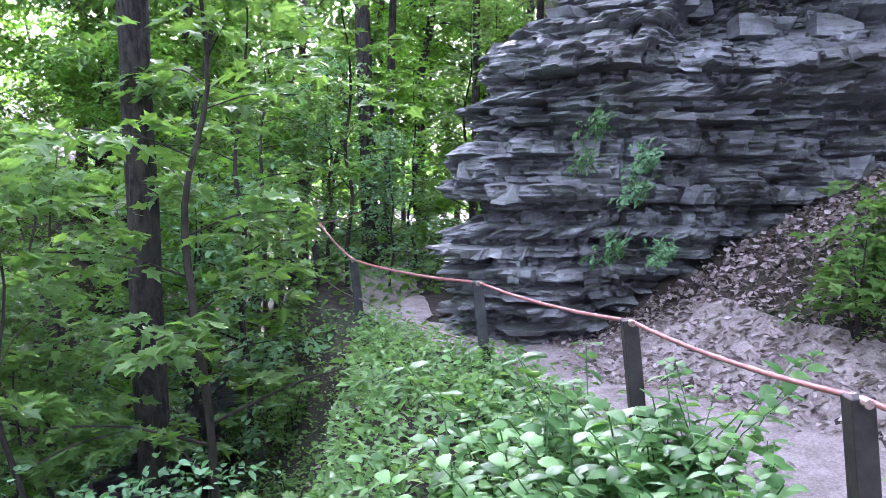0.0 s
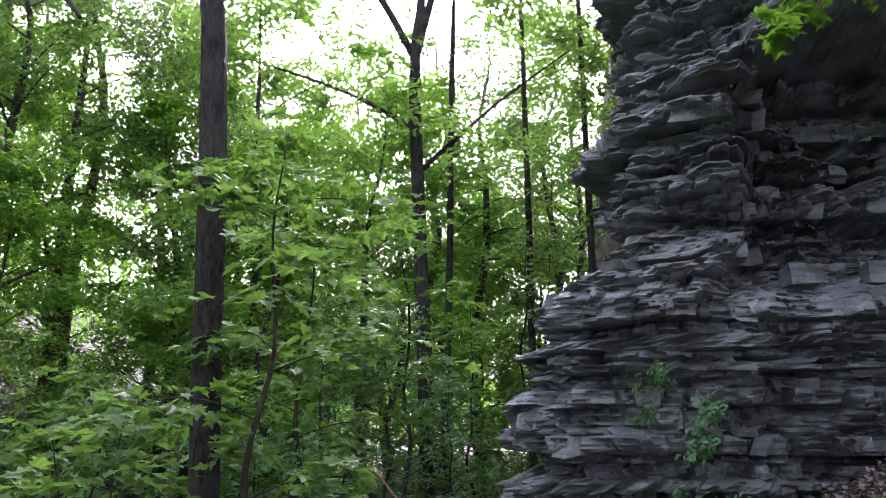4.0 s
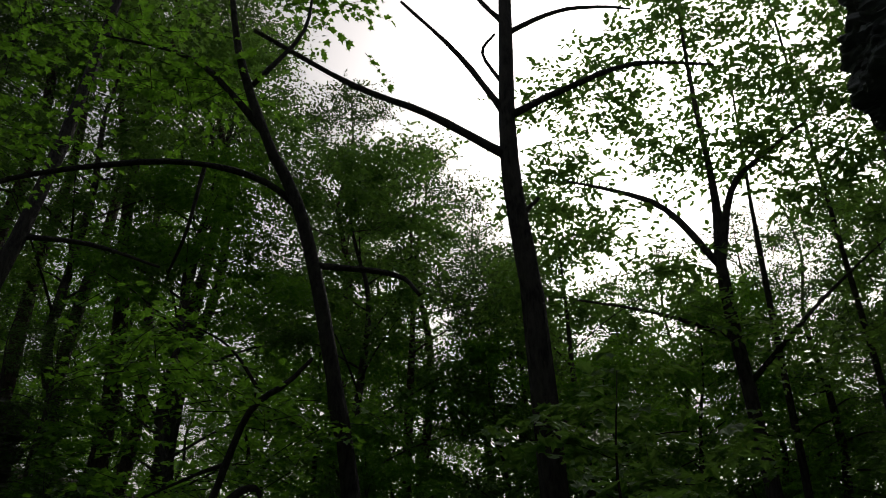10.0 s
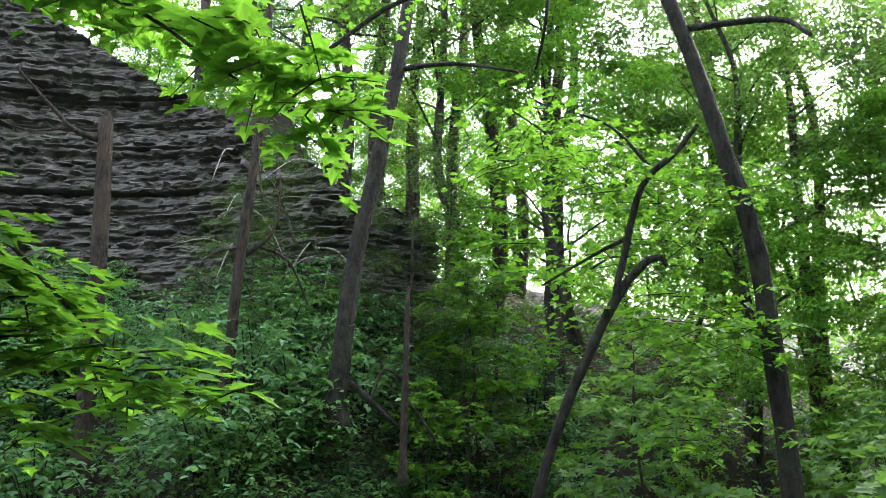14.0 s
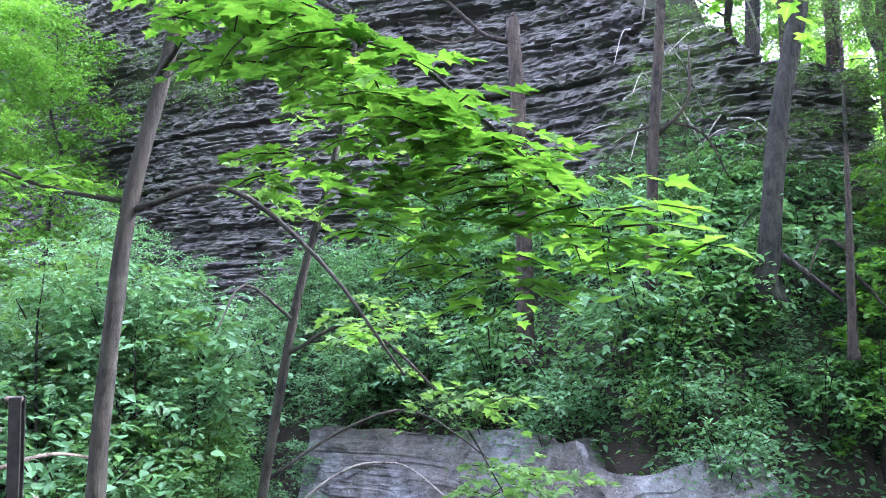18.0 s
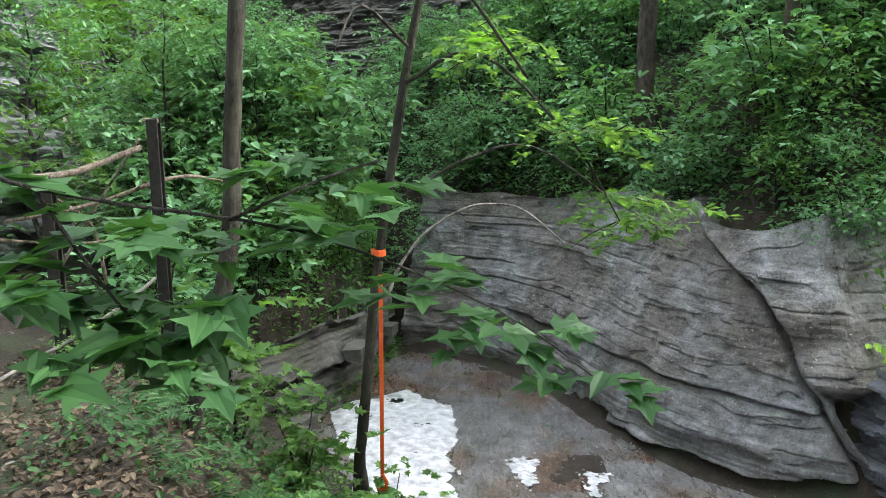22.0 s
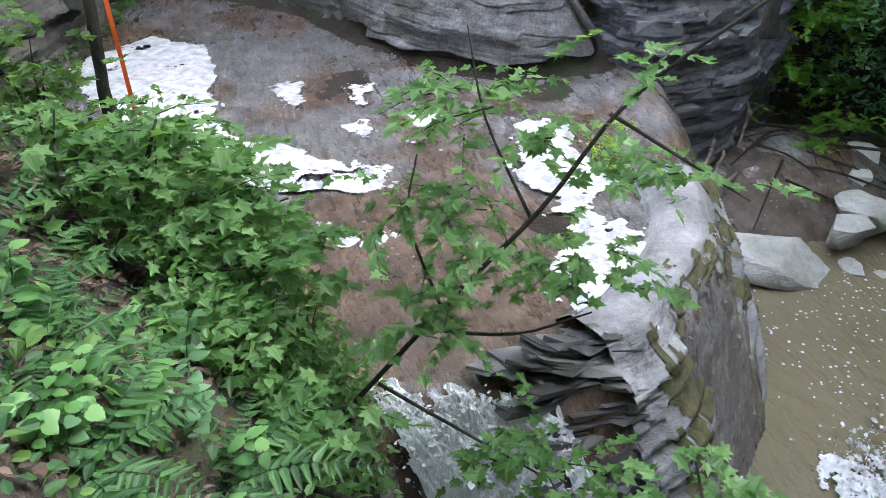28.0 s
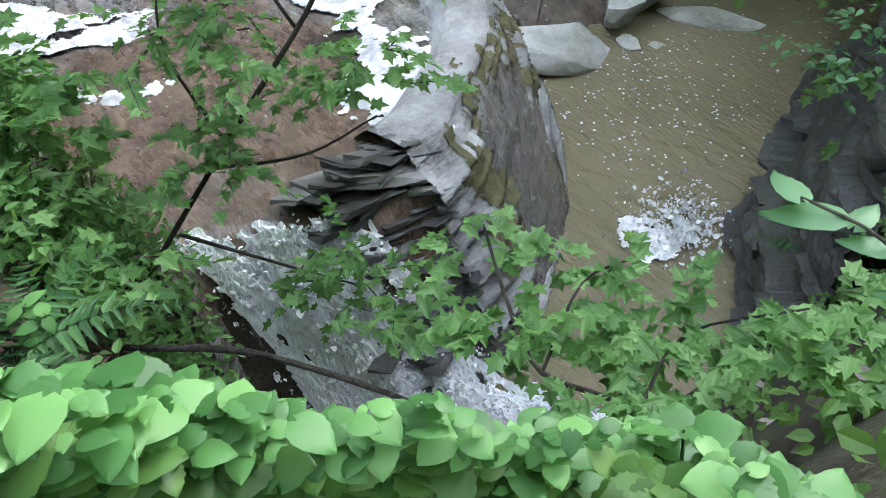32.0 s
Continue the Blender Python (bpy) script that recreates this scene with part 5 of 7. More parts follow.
def grown(kind, h, r, seed, bark, leaf, outline, size, low, n_limbs, reach, per, clump_r, flat=0.4, droop=0.0, tilt=0.45, name="tree", label="", category="tree", group="", lean=0.0):
    """A tree at the origin: trunk, limbs and clumps grown by rule."""
    gg = np.random.default_rng(seed)
    n = 7
    trunk = [(lean * (i / n) ** 1.3 * h + gg.normal(0, 0.012 * h) * (i > 0), gg.normal(0, 0.012 * h) * (i > 0), h * i / n) for i in range(n + 1)]
    T = np.array(trunk)
    limbs, clumps = [], []
    for i in range(n_limbs):
        u = low + (0.98 - low) * (i + gg.uniform(0, 0.8)) / n_limbs
        p = np.array([np.interp(u, np.linspace(0, 1, n + 1), T[:, k]) for k in range(3)])
        a = i * 2.4 + gg.normal(0, 0.4)
        L = reach * (1.1 - 0.75 * (u - low) / (1 - low)) * gg.uniform(0.7, 1.2)
        rise = (0.5 - droop) * L
        q = p + np.array([math.cos(a) * L * 0.5, math.sin(a) * L * 0.5, rise * 0.6])
        e = p + np.array([math.cos(a) * L, math.sin(a) * L, rise - droop * L * 0.4])
        limbs.append(([p, q, e], [r * 0.38 * (1.1 - u), 0.005 + 0.003 * r]))
        for v, w in ((1.0, 1.0), (0.62, 0.8)):
            c = p + (e - p) * v + gg.normal(0, 0.12 * L, 3) * (1, 1, 0.4)
            clumps.append((c, clump_r * w * gg.uniform(0.7, 1.25), int(per * w)))
    clumps.append((T[-1], clump_r * 0.8, per))
    return limbed_tree(name, label, trunk, [r, r * 0.85, r * 0.65, r * 0.35, r * 0.08], bark, limbs, clumps, leaf, outline, size, category, group, 8, flat, seed, tilt, twigs=False)


def strewn(line, n, radius, leaves):
    """Leaf clumps set along a bough."""
    line = np.array(line, float)
    u = np.linspace(0, len(line) - 1, n)
    pts = np.stack([np.interp(u, np.arange(len(line)), line[:, k]) for k in range(3)], 1)
    return [(tuple(p), radius, leaves) for p in pts]


STUB = [(-2.16, 5.8, -0.6), (-2.2, 5.8, 0.4), (-2.23, 5.78, 2.6), (-2.26, 5.65, 4.8), (-2.36, 5.58, 6.2), (-2.3, 5.6, 8.4), (-2.25, 5.6, 11)]
limbed_tree("dead_topped_tree", "tall grey-barked tree with bare dead upper limbs", STUB, [0.125, 0.12, 0.11, 0.095, 0.07, 0.045], BARK, [
    ([(-2.38, 5.55, 6.25), (-3.06, 5.22, 6.77), (-3.68, 4.83, 7.09), (-4.45, 4.18, 7.62)], [0.045, 0.035, 0.02]),
    ([(-2.3, 5.58, 6.72), (-1.78, 5.75, 6.97), (-1.12, 5.9, 7.12), (-0.42, 5.98, 6.88)], [0.04, 0.028, 0.012]),
    ([(-2.36, 5.55, 6.72), (-2.75, 5.38, 7.5), (-3.29, 5.09, 8.27)], [0.035, 0.026, 0.015]),
    ([(-2.3, 5.6, 7.8), (-1.8, 5.75, 8.0), (-1.35, 5.86, 7.95), (-1.07, 5.91, 7.83)], [0.03, 0.02, 0.01]),
    ([(-2.3, 5.6, 7.9), (-2.6, 5.5, 8.4), (-2.75, 5.45, 8.9)], [0.03, 0.015]),
    ([(-2.36, 5.58, 7.1), (-2.55, 5.5, 7.55), (-2.4, 5.5, 7.75)], [0.02, 0.012]),
    ([(-2.28, 5.62, 5.6), (-2.12, 5.65, 5.75)], [0.03, 0.02]),
], sides=12)
limbed_tree("forked_tree", "forked broadleaf tree with a dark trunk and airy crown", [(-1.1, 11.9, 0.3), (-1.12, 11.88, 2), (-1.22, 11.8, 5.2), (-1.28, 11.78, 7.5), (-1.15, 11.8, 8.8), (-1.16, 11.8, 11.1), (-1.1, 11.8, 13.5)], [0.14, 0.12, 0.1, 0.075, 0.05, 0.02], BARK_DARK, [
    ([(-1.28, 11.78, 7.5), (-0.89, 11.82, 8.89), (-0.28, 11.85, 9.43), (0.5, 11.9, 9.9)], [0.08, 0.06, 0.02]),
    ([(-1.3, 11.77, 7.6), (-1.96, 11.69, 8.77), (-2.73, 11.54, 9.29), (-3.6, 11.4, 9.7)], [0.07, 0.05, 0.02]),
    ([(-1.22, 11.8, 6.3), (-2.4, 11.5, 6.9), (-4.2, 11.2, 7.5)], [0.05, 0.03, 0.01]),
    ([(-1.22, 11.8, 5.6), (0.0, 11.6, 6.6), (1.2, 11.4, 7.4)], [0.05, 0.03, 0.01]),
], [((-1.2, 11.8, 12.6), 1.3, 900), ((-0.2, 11.8, 11.0), 1.1, 720), ((-2.4, 11.6, 11.0), 1.1, 720), ((0.7, 11.8, 10.2), 1.0, 700), ((-3.6, 11.4, 10.0), 1.0, 660), ((-2.9, 11.4, 8.6), 0.9, 380), ((0.3, 11.6, 8.4), 0.9, 380), ((1.3, 11.4, 7.6), 0.8, 380),
    ((-4.3, 11.2, 7.6), 0.9, 620), ((-1.6, 11.4, 6.6), 0.9, 480), ((-0.2, 11.4, 6.0), 0.9, 480), ((-1.5, 11.6, 9.8), 1.0, 620), ((-0.4, 11.7, 9.6), 0.9, 520), ((-2.6, 11.5, 12.2), 1.0, 560), ((0.2, 11.8, 12.4), 1.0, 560), ((-3.6, 11.3, 11.4), 0.9, 480), ((-2.0, 11.5, 7.6), 0.8, 460), ((0.9, 11.6, 8.9), 0.8, 460), ((-1.2, 11.8, 13.8), 1.0, 560), ((1.3, 11.9, 11.4), 0.9, 460), ((1.7, 12.2, 9.4), 0.8, 420), ((1.9, 12.4, 12.6), 0.9, 420), ((0.6, 12.2, 14.2), 1.0, 460), ((1.6, 12.4, 7.2), 0.8, 420), ((-4.0, 11.3, 8.9), 0.8, 420)], LEAF, OVAL, 0.125, sides=10, flat=0.6, per=10)
limbed_tree("companion_tree", "slim dark tree standing close behind another trunk", [(-0.95, 12.6, 0.3), (-0.8, 12.6, 4), (-0.7, 12.5, 8), (-0.5, 12.5, 12)], [0.08, 0.065, 0.045, 0.015], BARK_DARK, [], [((-0.6, 12.5, 10), 1.2, 250), ((-0.6, 12.5, 11.8), 1.0, 250), ((0.3, 12.4, 9.2), 0.9, 200)], LEAF, OVAL, 0.13)
for sx, sy, sr, sh in ((0.53, 13.85, 0.075, 16), (1.55, 13.2, 0.08, 13), (2.15, 13.4, 0.07, 12)):
    limbed_tree("pole_tree", "slender straight forest tree with sparse leaves", [(sx, sy, 0.2), (sx + 0.05, sy, 4), (sx + 0.03, sy, 9), (sx, sy, sh)], [sr, sr * 0.85, sr * 0.6, 0.015], BARK, [],
                [((sx + gx2, sy + 0.3, z2), 0.95, 300) for gx2, z2 in ((0.5, 5.2), (-0.4, 6.4), (0.6, 7.3), (-0.3, 8.6), (0.4, 9.6), (0.0, 11), (0.3, 12.3))], LEAF, OVAL, 0.1, group="slender forest trees", flat=0.6, seed=int(sx * 10) + 3)
CURVE = [(-3.42, 4.9, -1.4), (-3.46, 4.86, 0.2), (-3.47, 4.86, 1.8), (-3.52, 4.83, 3.14), (-3.62, 4.76, 3.8), (-3.78, 4.62, 4.8), (-3.95, 4.45, 5.6), (-4.15, 4.2, 6.2), (-4.42, 3.97, 7.2), (-4.6, 3.8, 8.6)]
limbed_tree("arching_tree", "lichen-spotted tree with a long arching limb", CURVE, [0.085, 0.078, 0.072, 0.066, 0.06, 0.052, 0.04, 0.02], BARK_LICHEN, [
    ([(-3.84, 4.56, 5.1), (-3.98, 4.5, 5.57), (-4.31, 4.22, 5.86), (-4.8, 3.72, 5.87), (-5.37, 2.94, 5.47), (-5.62, 2.48, 5.05), (-5.87, 1.93, 4.5)], [0.036, 0.032, 0.028, 0.022, 0.01]),
    ([(-3.8, 4.6, 5.0), (-3.2, 4.9, 4.9), (-2.9, 4.8, 4.6)], [0.03, 0.015]),
    ([(-4.2, 4.2, 6.3), (-4.9, 3.9, 7.2), (-5.8, 3.5, 7.6)], [0.04, 0.025, 0.01]),
    ([(-4.3, 4.1, 6.8), (-4.0, 4.4, 7.6), (-4.1, 4.6, 8.6)], [0.03, 0.02, 0.01]),
    ([(-4.6, 3.95, 5.88), (-4.75, 4.0, 5.3), (-5.0, 4.1, 5.0)], [0.02, 0.012]),
], [((-4.6, 3.8, 8.8), 0.9, 420), ((-5.8, 3.5, 7.6), 0.9, 420), ((-5.0, 4.0, 7.0), 0.8, 330), ((-4.2, 4.7, 8.4), 0.8, 330), ((-5.9, 2.2, 6.2), 0.8, 330), ((-6.6, 3.4, 6.6), 0.9, 330)], LEAF_BRIGHT, MAPLE, 0.085, sides=10)
limbed_tree("hooked_tree", "broken leaning tree ending in a hooked dark stub", [(-4.75, 3.1, -0.6), (-4.55, 3.3, 0.8), (-4.33, 3.49, 1.79), (-4.11, 3.72, 2.48), (-3.96, 3.86, 2.83), (-3.84, 3.97, 3.01), (-3.75, 4.04, 3.04), (-3.72, 4.06, 2.98)], [0.04, 0.036, 0.034, 0.031, 0.027, 0.012], BARK_LICHEN, [
    ([(-3.99, 3.83, 2.79), (-3.94, 3.88, 3.07), (-3.82, 3.98, 3.57), (-3.63, 4.14, 3.8), (-3.5, 4.24, 3.99)], [0.028, 0.024, 0.014]),
    ([(-3.9, 3.9, 3.2), (-4.2, 3.9, 3.15), (-4.6, 3.7, 2.95)], [0.018, 0.008]),
    ([(-3.75, 4.0, 3.7), (-3.9, 3.8, 4.0), (-4.1, 3.6, 4.15)], [0.015, 0.006])],
    [((-4.4, 3.6, 3.9), 0.7, 380), ((-3.9, 4.4, 3.6), 0.7, 400), ((-4.7, 4.3, 3.2), 0.8, 420), ((-4.1, 4.5, 2.7), 0.75, 420), ((-3.6, 4.6, 2.5), 0.6, 300), ((-4.9, 4.3, 4.2), 0.8, 380), ((-4.0, 4.7, 1.9), 0.6, 260)], LEAF_BRIGHT, MAPLE, 0.07, seed=4)


def scaled(p, k):
    """Move a point along its line from the viewing place, to keep its bearing."""
    return (p[0] * k, p[1] * k, 1.75 + (p[2] - 1.75) * k)


limbed_tree("mossy_tree", "rough-barked tree with exposed roots on the far bank", [(-8.55, 4.05, 2.3), (-8.52, 4.1, 2.65), (-8.45, 4.25, 4.06), (-8.34, 4.46, 5.21), (-8.18, 4.71, 6.87), (-8.05, 4.85, 8.4), (-7.9, 5.0, 11)], [0.14, 0.115, 0.105, 0.095, 0.085, 0.06], BARK_LICHEN,
    [([(-8.55, 4.1, 2.6), (-8.35, 4.35, 2.35), (-8.2, 4.7, 2.0)], [0.05, 0.02]), ([(-8.55, 4.1, 2.6), (-8.5, 3.9, 2.3), (-8.45, 3.65, 2.05)], [0.05, 0.02]), ([(-8.2, 4.65, 6.5), (-7.8, 5.3, 6.6), (-7.2, 5.9, 6.4)], [0.04, 0.015])],
    [((-9.3, 5.6, 12.5), 1.5, 500), ((-8.3, 6.2, 11.5), 1.2, 400), ((-9.6, 4.4, 11.6), 1.2, 400)], LEAF, MAPLE, 0.11, sides=11)
limbed_tree("thin_snag", "thin straight dead trunk with white broken branches", [(-8.8, 2.79, 1.55), (-8.78, 2.85, 2.6), (-8.75, 2.91, 3.86), (-8.7, 3.06, 5.91), (-8.68, 3.1, 8.5)], [0.07, 0.066, 0.06, 0.055, 0.03], BARK_RED,
    [([(-8.74, 2.95, 3.9), (-8.6, 3.25, 4.25), (-8.6, 3.3, 4.9)], [0.03, 0.012]), ([(-8.7, 3.05, 4.05), (-8.65, 3.45, 3.9), (-8.6, 3.7, 3.4)], [0.02, 0.008]), ([(-8.75, 2.9, 4.0), (-8.8, 2.6, 3.9), (-8.8, 2.35, 3.6)], [0.018, 0.006])], sides=9)
limbed_tree("broken_snag", "reddish dead trunk with one crooked arm", [scaled(p, 1.12) for p in [(-9.2, 1.55, 1.6), (-9.18, 1.55, 2.6), (-9.17, 1.54, 3.5), (-9.18, 1.47, 5.25), (-9.18, 1.46, 5.4)]], [0.12, 0.11, 0.105, 0.095, 0.05], BARK_RED,
    [([scaled(p, 1.12) for p in [(-9.18, 1.43, 5.12), (-9.23, 1.15, 5.2), (-9.26, 0.96, 5.38), (-9.31, 0.54, 5.8)]], [0.045, 0.03, 0.015]), ([scaled(p, 1.12) for p in [(-9.24, 1.1, 5.22), (-9.25, 0.7, 5.1), (-9.25, 0.3, 5.2)]], [0.02, 0.008])], sides=10)
limbed_tree("short_snag", "short bleached dead stump with twisted roots", [(-7.74, 4.48, 1.7), (-7.73, 4.5, 2.6), (-7.71, 4.52, 3.55)], [0.045, 0.038, 0.02], BARK_RED,
    [([(-7.74, 4.48, 2.3), (-7.75, 4.7, 2.1), (-7.7, 4.95, 1.75)], [0.025, 0.01]), ([(-7.74, 4.48, 2.5), (-7.8, 4.25, 2.6), (-7.85, 4.1, 2.2)], [0.02, 0.008])])
# trunk carried on above the view to bear an added shading crown
FRONT = [(-4.58, -2.06, -0.7), (-4.6, -2.0, -0.4), (-4.68, -1.78, 0.5), (-4.7, -1.72, 1.38), (-4.68, -1.62, 2.4), (-4.72, -1.45, 3.24), (-4.75, -1.3, 4.4), (-4.7, -1.2, 5.6), (-4.75, -1.15, 7.6)]
limbed_tree("front_maple", "young maple with smooth brown bark and drooping leafy limbs", FRONT, [0.058, 0.05, 0.044, 0.04, 0.034, 0.025], BARK_SMOOTH, [
    ([(-4.68, -1.62, 2.35), (-4.5, -1.1, 2.45), (-4.3, -0.6, 2.05), (-4.1, -0.2, 1.5)], [0.02, 0.014, 0.006]),
    ([(-4.68, -1.62, 2.4), (-4.8, -2.1, 2.5), (-4.9, -2.6, 2.7)], [0.018, 0.008]),
    ([(-4.7, -1.5, 3.1), (-4.0, -1.0, 3.35), (-3.2, -0.3, 2.75), (-2.9, 0.35, 2.05)], [0.02, 0.014, 0.005]),
    ([(-4.72, -1.4, 3.5), (-3.8, -0.8, 3.7), (-2.9, 0.1, 3.3), (-2.7, 0.6, 3.0)], [0.018, 0.012, 0.005])],
    strewn([(-3.3, -0.95, 2.95), (-3.05, -0.6, 2.7), (-3.0, -0.3, 2.45), (-2.95, 0.0, 2.25), (-2.88, 0.42, 1.95)], 17, 0.33, 88) + strewn([(-3.3, -0.6, 2.35), (-3.1, -0.3, 2.1), (-3.0, 0.1, 1.85)], 7, 0.28, 56)
    # the last 14 clumps are an unseen high crown, added to shade the bank
    + strewn([(-3.1, -0.25, 3.45), (-2.85, 0.2, 3.3), (-2.7, 0.65, 3.1), (-2.6, 0.95, 2.95)], 9, 0.33, 84) + [((-3.6, -0.9, 3.3), 0.35, 50), ((-4.8, -2.3, 2.6), 0.5, 100), ((-4.3, -1.4, 4.2), 0.7, 160), ((-4.9, -0.8, 4.6), 0.7, 160), ((-4.9, -1.9, 4.8), 0.7, 160), ((-4.2, -0.4, 1.7), 0.3, 30)] + [((-4.9 + 1.35 * math.cos(k * 2.4) * (0.4 + 0.08 * k), -1.2 + 1.3 * math.sin(k * 2.4) * (0.4 + 0.08 * k), 5.4 + 0.35 * (k % 7)), 0.95, 420) for k in range(14)], LEAF_BRIGHT, MAPLE, 0.078, sides=10, flat=0.28, seed=6, tilt=0.16, per=7)
MID = [(-5.73, -1.2, -1.0), (-5.73, -1.15, -0.5), (-5.74, -1.05, 0.45), (-5.75, -0.82, 1.9), (-5.73, -0.58, 2.85), (-5.7, -0.4, 3.9)]
limbed_tree("strapped_sapling", "slim leaning maple with an orange strap round it", MID, [0.042, 0.038, 0.035, 0.03, 0.024, 0.01], BARK_SMOOTH, [
    ([(-5.74, -0.9, 1.55), (-5.6, -0.4, 1.75), (-5.5, 0.2, 1.2), (-5.4, 0.5, 0.7)], [0.014, 0.01, 0.004]),
    ([(-5.74, -0.85, 1.8), (-5.3, -1.1, 2.0), (-4.9, -1.2, 1.7)], [0.012, 0.005]),
    ([(-5.75, -1.0, 0.75), (-5.9, -0.5, 1.05), (-6.0, 0.0, 1.15), (-5.9, 0.6, 0.75)], [0.012, 0.01, 0.005])],
    [((-5.5, 0.2, 1.3), 0.5, 170), ((-5.4, 0.6, 0.8), 0.42, 170), ((-5.6, -0.3, 1.8), 0.5, 150), ((-5.7, -0.4, 3.2), 0.6, 150), ((-5.5, -0.9, 2.6), 0.5, 100), ((-5.9, 0.75, 0.6), 0.35, 140)], LEAF, MAPLE, 0.075, sides=8, flat=0.35, seed=8, tilt=0.3)

# orange strap: a loop round the sapling and the tail hanging from it, with a hook
strap = empty("ratchet_strap", (-5.72, -1.05, 0.42))
bm = bmesh.new()
bmesh.ops.create_cone(bm, segments=14, radius1=0.052, radius2=0.05, depth=0.045, matrix=Matrix.Translation((-0.02, -0.01, 0.02)))
part("loop", bm, ORANGE, strap)
bm = bmesh.new()
ring = []
for i in range(13):
    u = i / 12
    wob = 0.006 * math.sin(i * 1.9)
    ring.append([bm.verts.new((0.06 + wob, 0.03 - 0.02 + s, -0.12 - u * 1.45)) for s in (-0.012, 0.016)] + [bm.verts.new((0.064 + wob, 0.03 - 0.02 + s, -0.12 - u * 1.45)) for s in (0.016, -0.012)])
for a, b in zip(ring[:-1], ring[1:]):
    for k in range(4):
        bm.faces.new((a[k], a[(k + 1) % 4], b[(k + 1) % 4], b[k]))
part("webbing", bm, ORANGE, strap)
tube("hook", [(0.06, 0.01, -1.54), (0.06, 0.04, -1.6), (0.06, 0.02, -1.66), (0.06, -0.02, -1.64)], [0.014, 0.012], ORANGE, strap)
tagged(strap, "bright orange ratchet strap hanging from a slim trunk", "strap")

SAP = [(-3.12, -0.32, -2.0), (-3.1, -0.29, -1.9), (-3.01, 0.32, -1.19), (-2.88, 0.69, -0.71), (-2.75, 0.95, -0.25), (-2.54, 1.26, 0.11), (-2.4, 1.5, 0.35)]
limbed_tree("leaning_sapling", "thin maple sapling leaning out over the creek", SAP, [0.014, 0.0125, 0.011, 0.009, 0.007, 0.004], BARK_SMOOTH, [
    ([(-3.02, 0.2, -1.3), (-2.8, 0.55, -1.25), (-2.6, 0.8, -1.05)], [0.01, 0.004]), ([(-3.0, 0.3, -1.2), (-3.1, 0.2, -0.8), (-3.1, 0.25, -0.5)], [0.008, 0.004]),
    ([(-2.9, 0.65, -0.75), (-3.0, 0.5, -0.35), (-3.05, 0.45, 0.0)], [0.008, 0.003]), ([(-2.78, 0.9, -0.3), (-2.6, 1.2, -0.5), (-2.5, 1.35, -0.6)], [0.008, 0.003]), ([(-3.06, 0.0, -1.6), (-2.75, 0.35, -1.75), (-2.4, 0.55, -1.7)], [0.01, 0.004])],
    [((-3.05, 0.3, -0.75), 0.34, 195), ((-3.05, 0.5, -0.3), 0.37, 195), ((-2.75, 0.75, -0.9), 0.30, 150), ((-2.6, 1.15, -0.45), 0.26, 80), ((-2.45, 0.5, -1.65), 0.34, 210), ((-2.9, 0.15, -1.1), 0.32, 135), ((-2.75, 1.05, -0.05), 0.24, 48), ((-2.9, 0.75, -0.5), 0.23, 90)], LEAF_FRESH, MAPLE, 0.062, sides=8, flat=0.4, seed=9, tilt=0.3)
limbed_tree("low_maple_bough", "low maple bough spreading over the cascade", [(-0.62, 0.32, -0.75), (-0.9, 0.5, -0.72), (-1.15, 0.45, -0.8), (-1.35, 0.5, -0.78), (-1.6, 0.6, -0.75)], [0.008, 0.007, 0.006, 0.004], BARK_SMOOTH, [([(-0.9, 0.5, -0.72), (-1.0, 0.75, -0.72), (-0.85, 0.95, -0.62)], [0.005, 0.003]), ([(-1.15, 0.45, -0.8), (-1.3, 0.7, -0.78), (-1.3, 0.9, -0.8)], [0.005, 0.003])],
    [((-1.55, 0.58, -0.75), 0.17, 51), ((-1.33, 0.6, -0.77), 0.19, 66), ((-1.2, 0.72, -0.78), 0.21, 75), ((-1.24, 0.42, -0.8), 0.18, 51), ((-1.04, 0.6, -0.7), 0.21, 75), ((-1.0, 0.8, -0.72), 0.21, 75), ((-0.86, 0.86, -0.64), 0.21, 66), ((-0.72, 0.8, -0.58), 0.18, 54), ((-1.0, 0.4, -0.72), 0.16, 39), ((-0.85, 0.6, -0.68), 0.18, 54), ((-0.64, 0.75, -0.54), 0.16, 39), ((-0.72, 1.0, -0.58), 0.19, 54)], LEAF_FRESH, MAPLE, 0.05, sides=7, flat=0.4, seed=10, tilt=0.3, category="bough", twigs=False)
